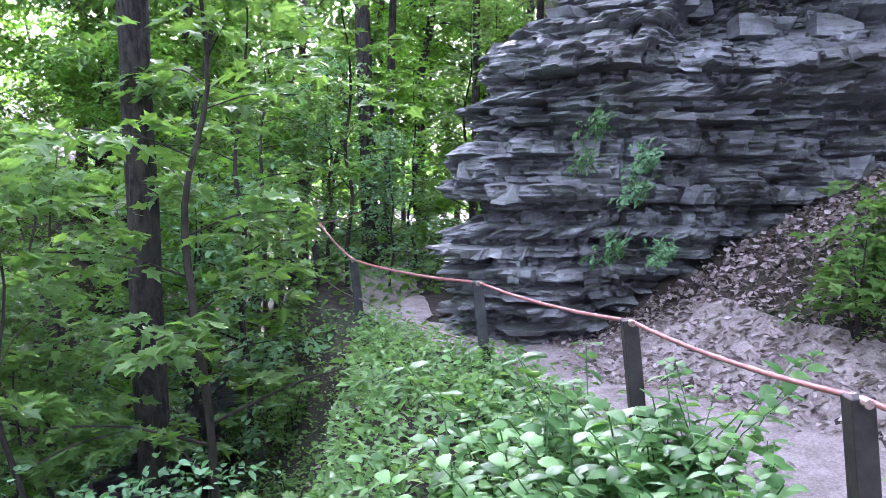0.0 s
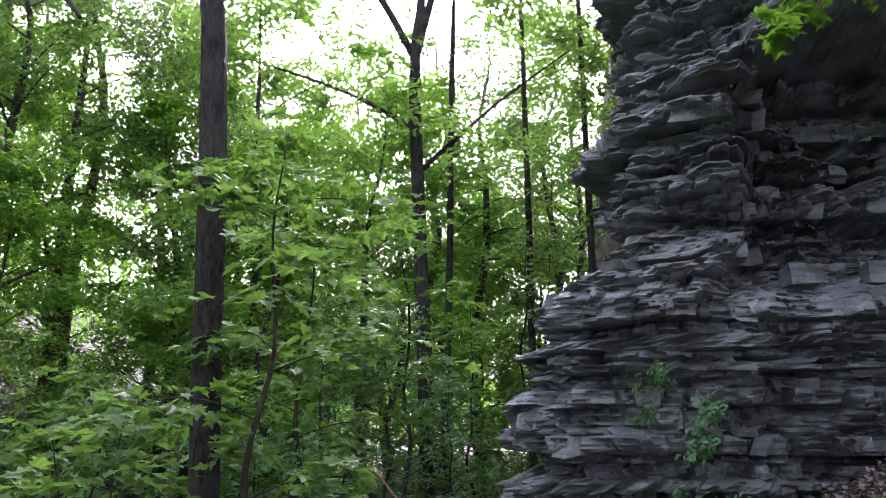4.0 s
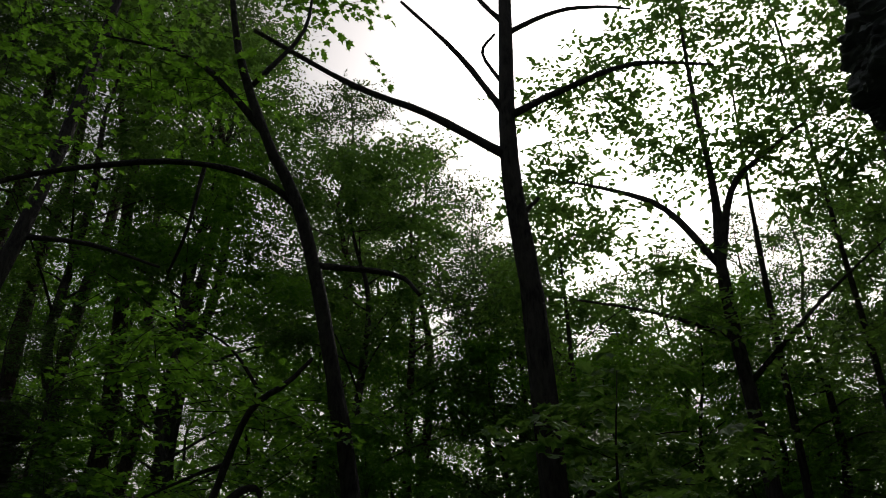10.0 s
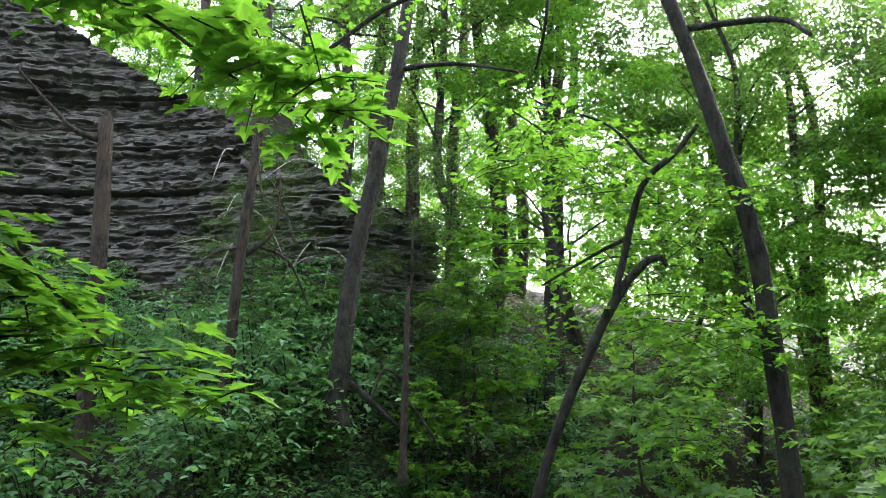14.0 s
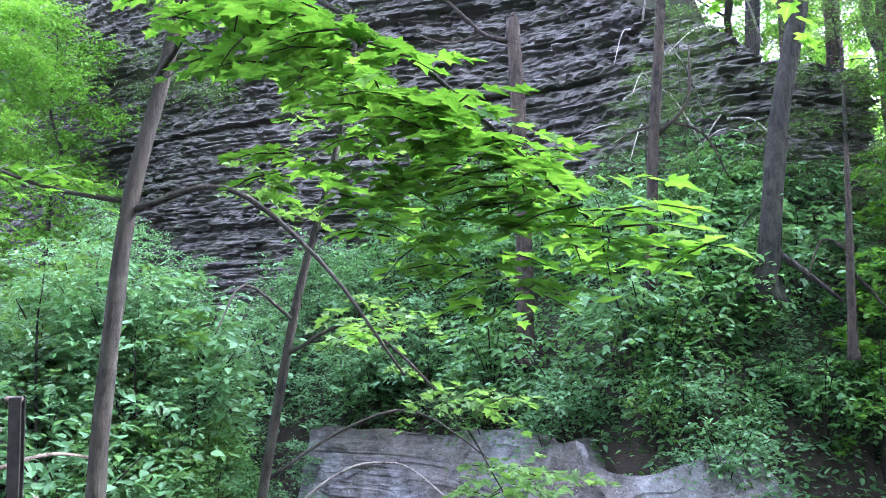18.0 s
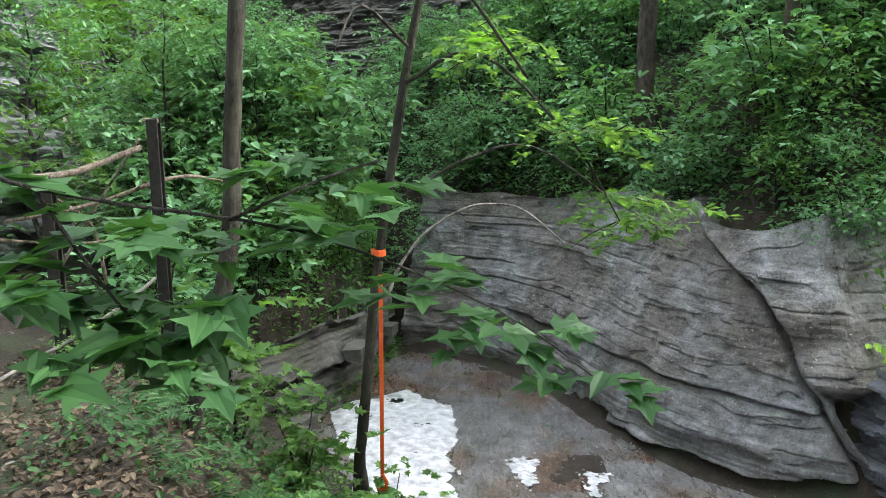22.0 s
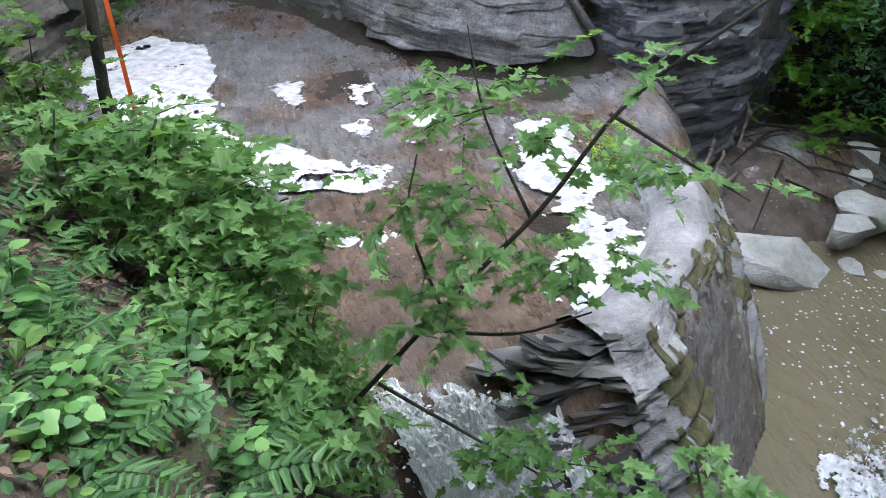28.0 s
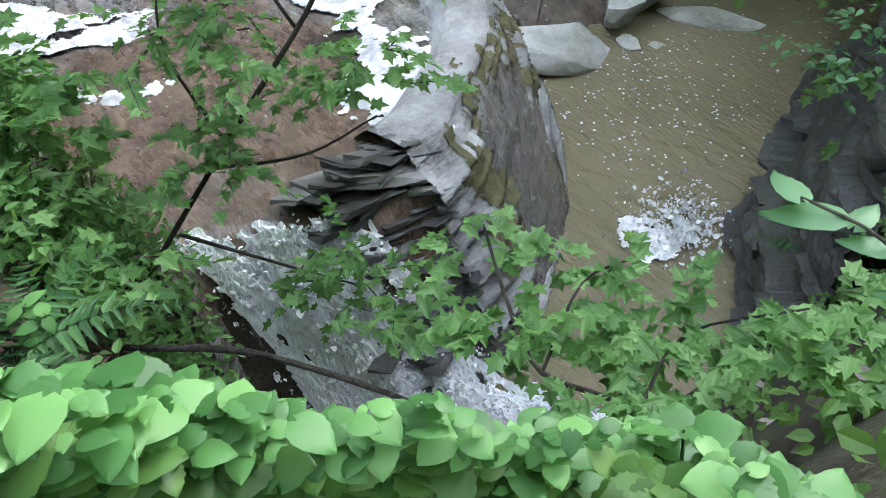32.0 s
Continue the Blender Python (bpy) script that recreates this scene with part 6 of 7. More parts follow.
limbed_tree("bank_maple", "bushy young maple growing from the creek bank", [(-3.1, -1.0, -1.05), (-3.2, -0.95, -0.8), (-3.35, -0.8, -0.55), (-3.45, -0.7, -0.35)], [0.02, 0.015, 0.01, 0.005], BARK_DARK, [([(-3.2, -0.95, -0.8), (-3.0, -0.8, -0.75), (-2.9, -0.6, -0.85)], [0.008, 0.004]), ([(-3.2, -0.95, -0.8), (-3.4, -1.1, -0.55), (-3.7, -1.1, -0.35)], [0.008, 0.004]), ([(-3.15, -0.97, -0.9), (-3.0, -0.6, -0.8), (-3.05, -0.4, -0.85)], [0.008, 0.004])],
    [((-3.71, -1.1, -0.42), 0.34, 190), ((-3.5, -0.78, -0.46), 0.36, 240), ((-3.32, -0.6, -0.65), 0.36, 240), ((-3.12, -0.94, -0.72), 0.32, 200), ((-2.9, -0.6, -0.93), 0.32, 200), ((-3.41, -1.08, -0.56), 0.32, 190), ((-3.1, -0.43, -0.85), 0.34, 220), ((-3.3, -0.35, -0.95), 0.3, 180), ((-2.75, -0.8, -0.85), 0.3, 180), ((-2.5, -0.4, -1.1), 0.28, 160), ((-3.7, -0.6, -0.75), 0.3, 160), ((-3.9, -0.85, -0.6), 0.3, 150)], LEAF_FRESH, MAPLE, 0.07, sides=6, flat=0.4, seed=17, tilt=0.35, category="sapling")
limbed_tree("drooping_maple_bough", "large-leaved maple bough drooping across the trail edge", [(-0.9, -2.9, -0.1), (-1.0, -2.8, 1.2), (-1.5, -2.1, 1.45), (-2.1, -1.4, 1.15), (-2.4, -0.9, 1.02), (-2.6, -0.4, 0.78), (-2.7, -0.1, 0.55)], [0.02, 0.012, 0.007, 0.005, 0.004, 0.003, 0.002], BARK_DARK, [([(-2.1, -1.4, 1.15), (-2.15, -1.3, 0.95), (-2.2, -1.2, 0.78)], [0.005, 0.003]), ([(-2.3, -1.05, 1.06), (-2.35, -0.85, 1.15), (-2.4, -0.7, 1.2)], [0.005, 0.003])],
    [((-2.19, -1.28, 1.04), 0.22, 40), ((-2.17, -1.25, 0.8), 0.24, 48), ((-2.37, -0.96, 1.03), 0.22, 32), ((-2.55, -0.63, 0.86), 0.2, 24), ((-2.63, -0.31, 0.73), 0.18, 18), ((-2.67, -0.12, 0.58), 0.12, 12), ((-2.34, -0.8, 1.14), 0.18, 18), ((-2.25, -1.08, 0.86), 0.18, 24), ((-1.9, -1.65, 1.2), 0.2, 30), ((-2.1, -1.42, 0.92), 0.2, 36)], LEAF_FERN, MAPLE, 0.108, sides=7, flat=0.4, seed=18, per=5, tilt=0.2, category="bough", twigs=False)
sprig = empty("broad_leaved_sprig", (-0.47, 0.645, -0.24))
stem_pts = np.array([(0, 0, 0), (-0.06, -0.03, 0.13), (-0.16, -0.09, 0.24), (-0.26, -0.14, 0.27)])
tube("stem", [tuple(p) for p in stem_pts], [0.004, 0.003, 0.002], BARK_SMOOTH, sprig, 6)
for u, turn, size in ((1.0, 62, 0.082), (0.86, 118, 0.08), (0.8, 8, 0.078), (0.66, 125, 0.082), (0.6, -2, 0.075), (0.46, 130, 0.07), (0.4, -8, 0.066)):
    p = np.array([np.interp(u, (0, 0.35, 0.7, 1), stem_pts[:, k]) for k in range(3)])
    foliage("leaflet", np.array([p]), size * 1.25, blade(0.27, 0.1, 0.1, 0.03, 0.015), LEAF_COOL, sprig, g=np.random.default_rng(int(u * 100)), tilt=0.12, yaw=np.array([radians(turn)]))
tagged(sprig, "sprig of broad pale oval leaflets beside the trail edge", "plant")


def fallen(name, label, pts, radii, mat, group=""):
    return tagged(tube(name, pts, radii, mat, None, 7, 0.1, 5, spans=5), label, "branch", group)


fallen("fallen_branch", "dark fallen branch lying across the bank", [(-2.5, -0.55, -1.38), (-2.31, -0.34, -1.35), (-2.04, -0.05, -1.3), (-1.62, 0.19, -1.2), (-1.3, 0.35, -1.15)], [0.014, 0.012, 0.007], BARK_DARK)
for bpts, brad in (([(-5.0, -3.45, 0.85), (-5.14, -3.22, 0.95), (-5.3, -2.9, 1.0), (-5.5, -2.55, 1.15)], [0.02, 0.024, 0.02]), ([(-5.2, -3.3, 0.7), (-5.5, -2.9, 0.78), (-5.7, -2.4, 0.95), (-5.9, -2.1, 0.9)], [0.012, 0.014, 0.008]),
                   ([(-5.9, -3.4, 0.2), (-5.8, -3.0, 0.75), (-5.6, -2.6, 1.2)], [0.012, 0.008]), ([(-6.3, -3.2, 0.1), (-5.9, -3.1, 0.6), (-5.4, -3.2, 0.9)], [0.014, 0.007]), ([(-5.5, -3.6, 0.55), (-5.7, -3.0, 0.5), (-6.0, -2.5, 0.65)], [0.01, 0.006])):
    fallen("driftwood", "bleached dead branch caught against the fence", bpts, brad, DEADROOT, "dead branches on the fence")
for bpts, brad in (([(-6.2, 4.3, -2.85), (-5.8, 4.8, -2.7), (-5.2, 5.2, -2.75)], [0.02, 0.008]), ([(-6.6, 4.6, -2.75), (-6.0, 5.4, -2.68), (-5.6, 6.2, -2.75)], [0.025, 0.01]), ([(-6.9, 3.9, -2.6), (-6.4, 3.95, -2.72), (-5.9, 4.2, -2.9)], [0.03, 0.012]), ([(-6.8, 4.3, -2.5), (-6.5, 5.0, -2.6), (-6.4, 5.9, -2.62)], [0.018, 0.008])):
    fallen("driftwood", "brown stick stranded on the muddy shore", bpts, brad, BARK, "sticks on the shore")
g = np.random.default_rng(57)
for i in range(9):
    u = i / 8
    r0 = np.array([-5.62 - 0.75 * u, 3.3 + 0.95 * u, -2.82 + 0.2 * u]) + g.normal(0, 0.06, 3)
    r1 = r0 + np.array([-0.45, 0.55, 0.22]) * g.uniform(0.6, 1.1) + g.normal(0, 0.1, 3)
    fallen("root", "bleached twisted root along the foot of the ledges", [tuple(r0), tuple((r0 + r1) / 2 + g.normal(0, 0.08, 3)), tuple(r1)], [0.012, 0.022, 0.01], DEADROOT, "roots at the shore")
for i in range(14):
    r0 = np.array([g.uniform(-6.9, -5.2), g.uniform(3.9, 5.8), 0.0])
    r0[2] = land_at(r0[0], r0[1]) + 0.03
    if r0[2] < -3.05:
        continue
    d = g.normal(0, 0.35, 2)
    fallen("driftwood", "brown stick stranded on the muddy shore", [tuple(r0), (r0[0] + d[0], r0[1] + d[1], land_at(r0[0] + d[0], r0[1] + d[1]) + 0.06), (r0[0] + 2 * d[0], r0[1] + 2 * d[1], land_at(r0[0] + 2 * d[0], r0[1] + 2 * d[1]) + 0.04)], [0.012, 0.005], BARK, "sticks on the shore")
g = np.random.default_rng(58)
for i in range(16):
    bx0, by0, bz0 = -10.7 - 1.6 * g.random(), 3.6 + 1.9 * g.random(), 4.0 + 2.6 * g.random()
    bd = np.array([0.9, -0.4, -0.3]) + g.normal(0, 0.5, 3)
    fallen("dead_branch", "bleached dead twig hanging from the cliff edge", [(bx0, by0, bz0), tuple(np.array([bx0, by0, bz0]) + bd * 0.6 + (0, 0, 0.2)), tuple(np.array([bx0, by0, bz0]) + bd * 1.3)], [0.02, 0.012, 0.004], DEADWOOD, "dead twigs on the cliff")
tube("arch_branch", [(-6.85, -1.1, -0.1), (-6.9, -1.0, 0.15), (-6.92, -0.79, 0.42), (-6.93, -0.47, 0.62), (-6.92, -0.21, 0.66), (-6.91, 0.04, 0.6), (-6.8, 0.4, 0.3)], [0.014, 0.013, 0.011, 0.008, 0.004], DEADWOOD)
tagged(bpy.data.objects["arch_branch"], "pale bare branch arching over the creek", "branch")
limbed_tree("trailside_maple", "leafy maple branch hanging before the cliff", [(3.2, 4.6, 1.2), (2.9, 4.4, 2.8), (2.5, 4.1, 4.2), (2.0, 3.9, 5.0), (1.6, 3.75, 4.9)], [0.05, 0.04, 0.03, 0.018, 0.006], BARK_SMOOTH, [([(2.4, 4.05, 4.4), (1.9, 3.8, 4.3), (1.5, 3.75, 3.9)], [0.014, 0.005])],
    [((1.75, 3.75, 4.6), 0.4, 190), ((1.65, 3.75, 4.15), 0.33, 150), ((2.0, 3.8, 4.3), 0.4, 170), ((2.1, 3.9, 5.0), 0.45, 170), ((1.4, 3.78, 3.85), 0.2, 40)], LEAF_BRIGHT, MAPLE, 0.09, sides=7, flat=0.6, seed=13)


# forest trees by rule: a few kinds, grown once and copied; some unseen, added for shade
def plant(kinds, places, group):
    made = {}
    for i, (k, x, y, s, turn) in enumerate(places):
        z = land_at(x, y)
        m = pose(x, y, z - 0.05, 0, 0, turn)
        if k not in made:
            made[k] = kinds[k]()
            made[k].matrix_basis = m @ Matrix.Diagonal((s, s, s, 1))
            tagged(made[k], group=group)
        else:
            ob = copy_thing(made[k], m)
            ob.scale = (s, s, s)


BIG = {
    "a": lambda: grown("a", 15, 0.15, 21, BARK, LEAF, DIAMOND, 0.15, 0.33, 22, 2.9, 400, 0.95, 0.5, name="forest_tree", label="tall broadleaf forest tree in full leaf"),
    "b": lambda: grown("b", 13, 0.13, 22, BARK_DARK, LEAF_BRIGHT, DIAMOND, 0.145, 0.28, 22, 2.7, 400, 0.92, 0.5, name="forest_tree", label="yellow-green broadleaf tree in full leaf", lean=0.05),
    "c": lambda: grown("c", 17, 0.17, 23, BARK_DARK, LEAF_DARK, DIAMOND, 0.1, 0.4, 26, 2.5, 420, 1.1, 0.22, 0.45, name="hemlock_tree", label="dark hemlock with drooping flat sprays"),
    "e": lambda: grown("e", 9, 0.09, 25, BARK_DARK, LEAF_BRIGHT, DIAMOND, 0.15, 0.04, 24, 2.4, 350, 0.95, 0.5, 0.1, name="forest_tree", label="low-branched broadleaf tree in full leaf"),
    "d": lambda: grown("d", 18, 0.19, 24, BARK_RED, LEAF_DARK, DIAMOND, 0.115, 0.62, 18, 2.7, 360, 0.95, 0.4, 0.2, name="pine_tree", label="tall bare-trunked pine with a high crown"),
}
g = np.random.default_rng(31)
places = []
for k, x, y, s in [("b", -4.0, 12.5, 0.7), ("b", -3.2, 17, 0.8), ("c", -0.3, 19, 0.72), ("a", 2.2, 21, 0.75), ("b", -6.2, 15, 0.85), ("c", -7.2, 18, 0.9), ("a", -9.2, 13.5, 0.95), ("d", -10.5, 18.5, 0.9), ("d", -9.5, 16.2, 0.85), ("d", -12.2, 16.8, 0.9), ("d", -8.4, 21, 0.95), ("c", -13, 12.5, 0.9),
                   ("d", -13.2, 10.2, 0.95), ("d", -14.4, 13.4, 1.0), ("d", -15.2, 9.4, 0.9), ("a", -11.2, 10.3, 0.85), ("b", -9.8, 8.6, 0.72), ("d", -16.4, 11.6, 0.9), ("b", -8.2, 11.2, 0.7), ("c", -17, 7.4, 0.8), ("d", -15.6, 5.4, 0.7), ("a", -18, 3, 0.7), ("b", -17.5, 0, 0.7), ("c", -18.5, -3.4, 0.7),
                   ("a", 1.2, 26, 0.8), ("b", -2.2, 27, 0.7), ("a", -5.5, 25, 0.9), ("c", -11.5, 25, 1.0), ("a", -15, 21, 1.0), ("d", -19, 16, 1.0), ("b", -20, 10, 0.9), ("a", 5.5, 18, 0.7), ("c", 8, 14, 0.7), ("a", 3.8, 16.2, 0.6), ("a", 7, 24, 0.8), ("b", -24, 20, 1.1), ("a", -18, 28, 1.1), ("b", -9, 33, 1.0), ("a", 0, 36, 0.8), ("c", 8, 33, 0.8),
                   # (4.6, -2.6) to (9, 3.5): unseen trees behind the view, added to block skylight
                   ("a", 12, 6, 0.8), ("b", 9, -4, 0.8), ("c", 6, -9, 0.8), ("a", 0, -11, 0.8), ("b", -7, -11, 0.8), ("c", -13, -10, 0.8), ("a", -19, -9, 0.8), ("e", -16.5, -7.6, 0.8), ("e", -19, -7.4, 0.8), ("e", -10, -6.6, 0.6), ("c", -13.6, 6.6, 0.8), ("a", -15.2, 4.2, 0.75), ("c", -16.6, 2.2, 0.75), ("d", -14.2, 7.8, 0.9), ("a", -12.8, 8.6, 0.8), ("a", 4.6, -2.6, 0.75), ("a", -2.0, -3.7, 0.66), ("a", -4.6, -4.7, 0.7), ("a", -0.4, -3.6, 0.62), ("a", 6.5, 1.5, 0.75), ("b", 2.6, -5.0, 0.8), ("a", -0.8, -6.2, 0.8), ("a", 1.8, -8.5, 0.85), ("b", -4.2, -8.0, 0.8), ("a", 7.5, -7.0, 0.8), ("b", 9, 3.5, 0.8),
                   ("a", -4.9, 15.0, 0.95), ("b", -1.4, 18.5, 0.78), ("a", -4.8, 18.5, 0.85), ("a", 1.4, 20, 0.8), ("b", -2.9, 21, 0.8), ("b", 2.6, 24.5, 0.7), ("b", -6.6, 20.5, 0.95), ("a", -4.2, 29, 0.9), ("b", 0.5, 30, 0.8), ("a", -9.5, 27, 1.1), ("d", -6.0, 23, 0.9), ("d", -4.4, 24.5, 0.9), ("d", -1.8, 25.5, 0.85), ("d", -8.0, 18.2, 0.85),
                   # two more out of view, added to darken the near bank
                   ("a", -2.6, -5.6, 0.8), ("a", -5.8, -6.4, 0.8)]:
    places.append((k, x, y, s, float(g.uniform(0, 360))))
for i in range(30):
    a, r = radians(-84 + 98 * (i + g.uniform(0, 1)) / 30), g.uniform(20, 36)
    places.append(("e", r * math.sin(a), r * math.cos(a), float(g.uniform(0.6, 0.95)), float(g.uniform(0, 360))))
plant(BIG, places, "forest trees")

YOUNG = {
    "s": lambda: grown("s", 5.2, 0.035, 41, BARK_SMOOTH, LEAF, MAPLE, 0.105, 0.15, 18, 1.25, 54, 0.5, 0.3, 0.2, 0.35, name="sapling", label="slender maple sapling with level leaf sprays", category="sapling"),
    "t": lambda: grown("t", 4.2, 0.03, 42, BARK_SMOOTH, LEAF_BRIGHT, MAPLE, 0.105, 0.1, 18, 1.2, 56, 0.5, 0.3, 0.2, 0.35, name="sapling", label="young maple with bright yellow-green leaves", category="sapling"),
    "u": lambda: grown("u", 3.4, 0.03, 43, BARK_DARK, LEAF_COOL, OVAL, 0.075, 0.08, 18, 1.1, 80, 0.5, 0.4, 0.1, 0.45, name="sapling", label="young understory tree with cool green leaves", category="sapling"),
    "h": lambda: grown("h", 4.6, 0.04, 44, BARK_DARK, LEAF_DARK, DIAMOND, 0.05, 0.08, 26, 1.3, 220, 0.55, 0.16, 0.4, 0.3, name="young_hemlock", label="young hemlock with feathery drooping sprays", category="sapling"),
}
places = []
for k, x, y, s in [("s", -1.55, 5.1, 1.05), ("s", -2.6, 4.6, 0.95), ("s", -3.2, 6.4, 1.0), ("u", -1.5, 3.6, 0.7), ("s", -1.9, 7.6, 0.95), ("t", -2.7, 8.6, 1.0), ("u", -2.2, 6.9, 1.0), ("s", -4.2, 8.0, 1.1), ("t", -4.4, 6.2, 1.0), ("s", -1.2, 9.8, 0.8), ("u", -1.6, 11, 0.9), ("t", -0.4, 10.6, 0.7), ("s", 0.4, 11.8, 0.8),
                   ("u", -0.6, 9.0, 0.55), ("h", -2.4, 10.6, 1.0), ("t", -3.4, 10.6, 1.0), ("s", -5.6, 10.4, 1.1), ("u", -6.4, 8.4, 1.0), ("h", -5.4, 8.6, 0.9), ("t", -7.2, 6.4, 1.0), ("h", -8.6, 6.0, 0.9), ("h", -9.8, 5.9, 1.0), ("t", -7.6, 5.6, 0.8), ("t", -8.4, 5.2, 0.6), ("h", -7.9, 6.8, 0.8), ("t", -9.0, 6.4, 0.9), ("u", -7.4, 6.2, 0.8), ("u", -8.0, 7.6, 1.0), ("t", -9.2, 7.0, 1.0), ("h", -10.6, 7.2, 1.0), ("u", -7.0, 9.6, 1.0),
                   ("s", -3.0, 5.4, 0.8), ("h", -10.9, 4.2, 0.7), ("h", -10.2, 3.4, 0.55), ("u", -11.2, 2.2, 0.5), ("u", -12.6, -2.0, 0.5), ("u", -12.3, -2.7, 0.5), ("u", -13.2, -2.5, 0.55), ("u", -12.2, -0.9, 0.42), ("u", -11.6, -1.2, 0.45), ("u", -12.8, -0.4, 0.4), ("u", -13.6, -1.0, 0.4), ("u", -13.0, 0.2, 0.4), ("u", -12, -0.6, 0.45), ("u", -12.6, 0.4, 0.4), ("u", -13, -1.4, 0.45), ("u", -11.6, 0.6, 0.45), ("u", -12.4, 1.6, 0.4), ("u", -11.8, -0.2, 0.45), ("u", -8.8, -3.6, 0.75), ("u", -9.6, -3.0, 0.55), ("u", -10.6, -3.6, 0.55), ("u", -9.0, -2.7, 0.5), ("u", -10.0, -2.6, 0.5), ("u", -11.0, -2.6, 0.5), ("u", -11.4, -3.2, 0.55), ("u", -8.0, -4.6, 0.9), ("u", -12.6, -3.2, 0.5), ("s", -7.0, -4.8, 0.9), ("u", -13.6, -4.6, 0.5), ("s", -10.4, -5.8, 0.6), ("u", -11, -6.6, 0.7),
                   ("s", -6.0, 6.3, 1.15), ("u", -5.0, 6.6, 1.3), ("s", -7.0, 7.3, 1.2), ("u", -6.6, 6.9, 1.3), ("u", 1.0, 10.2, 0.5), ("s", 2.6, 12, 0.8), ("t", -1.0, 14.5, 1.0), ("s", 1.0, 15.5, 1.0), ("u", -3.0, 14.2, 1.1), ("s", -5.0, 13.4, 1.2)]:
    places.append((k, x, y, s, float(g.uniform(0, 360))))
plant(YOUNG, places, "understory saplings")


# the wooded hillside beyond closes the low distance
g = np.random.default_rng(34)
n_far = 26000
fa, fr = np.radians(g.uniform(-95, 24, n_far)), g.uniform(40, 62, n_far)
crest = np.interp(np.degrees(fa), [-95, -60, -30, -12, -4, 24], [22, 24, 17, 10, 6.5, 8])
fz = crest * g.uniform(0, 1, n_far) ** 0.8 * (0.75 + 0.35 * vnoise(np.degrees(fa) * 0.35, fr * 0.08, 0.5, 35))
far_pos = np.c_[fr * np.sin(fa), fr * np.cos(fa), fz]
far_pos = far_pos[vnoise(np.degrees(fa) * 0.6, fr * 0.3, fz * 0.45, 36) > -0.3]
tagged(foliage("far_woods", far_pos, 0.75, DIAMOND, LEAF, g=g, tilt=0.9), "distant green woods on the hillside beyond", "woods", kind="stuff")

# ---- shrubs, herbs and ferns ----
def shrub(seed, h, leaf, outline, size, n, label, name="shrub"):
    gg = np.random.default_rng(seed)
    root = empty(name)
    cs = []
    for i in range(4):
        a, r = gg.uniform(0, 6.28), gg.uniform(0.1, 0.45) * h
        tip = np.array([math.cos(a) * r, math.sin(a) * r, h * gg.uniform(0.5, 1.0)])
        tube("stem", [(0, 0, -0.05), tuple(tip * (0.4, 0.4, 0.6)), tuple(tip)], [0.012, 0.004], BARK_SMOOTH, root, 5, 0.05, seed + i)
        cs += [tip, tip * (0.8, 0.8, 0.6), tip * (-0.8, 0.5, 0.8)]
    pos, yaw, _ = spray_leaves(cs, [0.36 * h] * len(cs), [n // len(cs)] * len(cs), 0.5, gg, 7)
    foliage("foliage", pos, size, outline, leaf, root, g=gg, tilt=0.35, yaw=yaw)
    return tagged(root, label, "shrub")


def herb(seed, h, leaf, outline, size, pairs, label, name="herb", stems=3):
    gg = np.random.default_rng(seed)
    root = empty(name)
    pos, yaw = [], []
    arr = []
    for sidx in range(stems):
        lean = gg.normal(0, 0.3, 2) * h
        base = gg.normal(0, 0.07, 2)
        hh = h * gg.uniform(0.7, 1.1)
        pts = np.array([(base[0] + lean[0] * u * u, base[1] + lean[1] * u * u, hh * u - 0.03) for u in (0, 0.35, 0.7, 1)])
        arr.append(tube_arrays(pts, [0.005, 0.0025], 5, 0))
        for j in range(pairs):
            u = 0.3 + 0.7 * (j + 1) / pairs
            p = np.array([np.interp(u, (0, 0.35, 0.7, 1), pts[:, k]) for k in range(3)])
            a = j * 1.57 + sidx
            for q in (0, math.pi):
                pos.append(p + np.array([math.cos(a + q), math.sin(a + q), 0]) * 0.02)
                yaw.append(a + q - math.pi / 2)
    tagged(link_mesh("stalk", np_mesh("stalk", *merge(arr)), LEAF_FERN, root), kind="stuff")
    foliage("leaves", np.array(pos), size, outline, leaf, root, g=gg, tilt=0.25, yaw=np.array(yaw), droop=0.3)
    return tagged(root, label, "plant")


def fern(seed, size, label):
    gg = np.random.default_rng(seed)
    root = empty("fern")
    for i in range(8):
        a = i * 0.785 + gg.normal(0, 0.15)
        L = size * gg.uniform(0.8, 1.15)
        u = np.linspace(0, 1, 17)
        path = np.c_[np.cos(a) * L * u, np.sin(a) * L * u, L * (0.75 * u - 0.62 * u * u)]
        arr = [tube_arrays(path, [0.004, 0.001], 4, 0)]
        pos, yaw, sz = [], [], []
        for j in range(1, 17):
            for q in (-1, 1):
                pos.append(path[j])
                yaw.append(a - math.pi / 2 + q * 1.15)
                sz.append(0.3 * L * (1 - 0.85 * u[j]) * min(1, u[j] * 5))
        Vs, Fs = leaf_arrays(np.array(pos), np.array(sz), [(0, 0), (0.13, 0.12), (0.09, 0.6), (0, 1)], 0.12, np.array(yaw), 0.15, 0.1, gg)
        link_mesh("frond", np_mesh("frond", *merge([(Vs, Fs), arr[0]])), LEAF_FERN, root)
    return tagged(root, label, "fern")


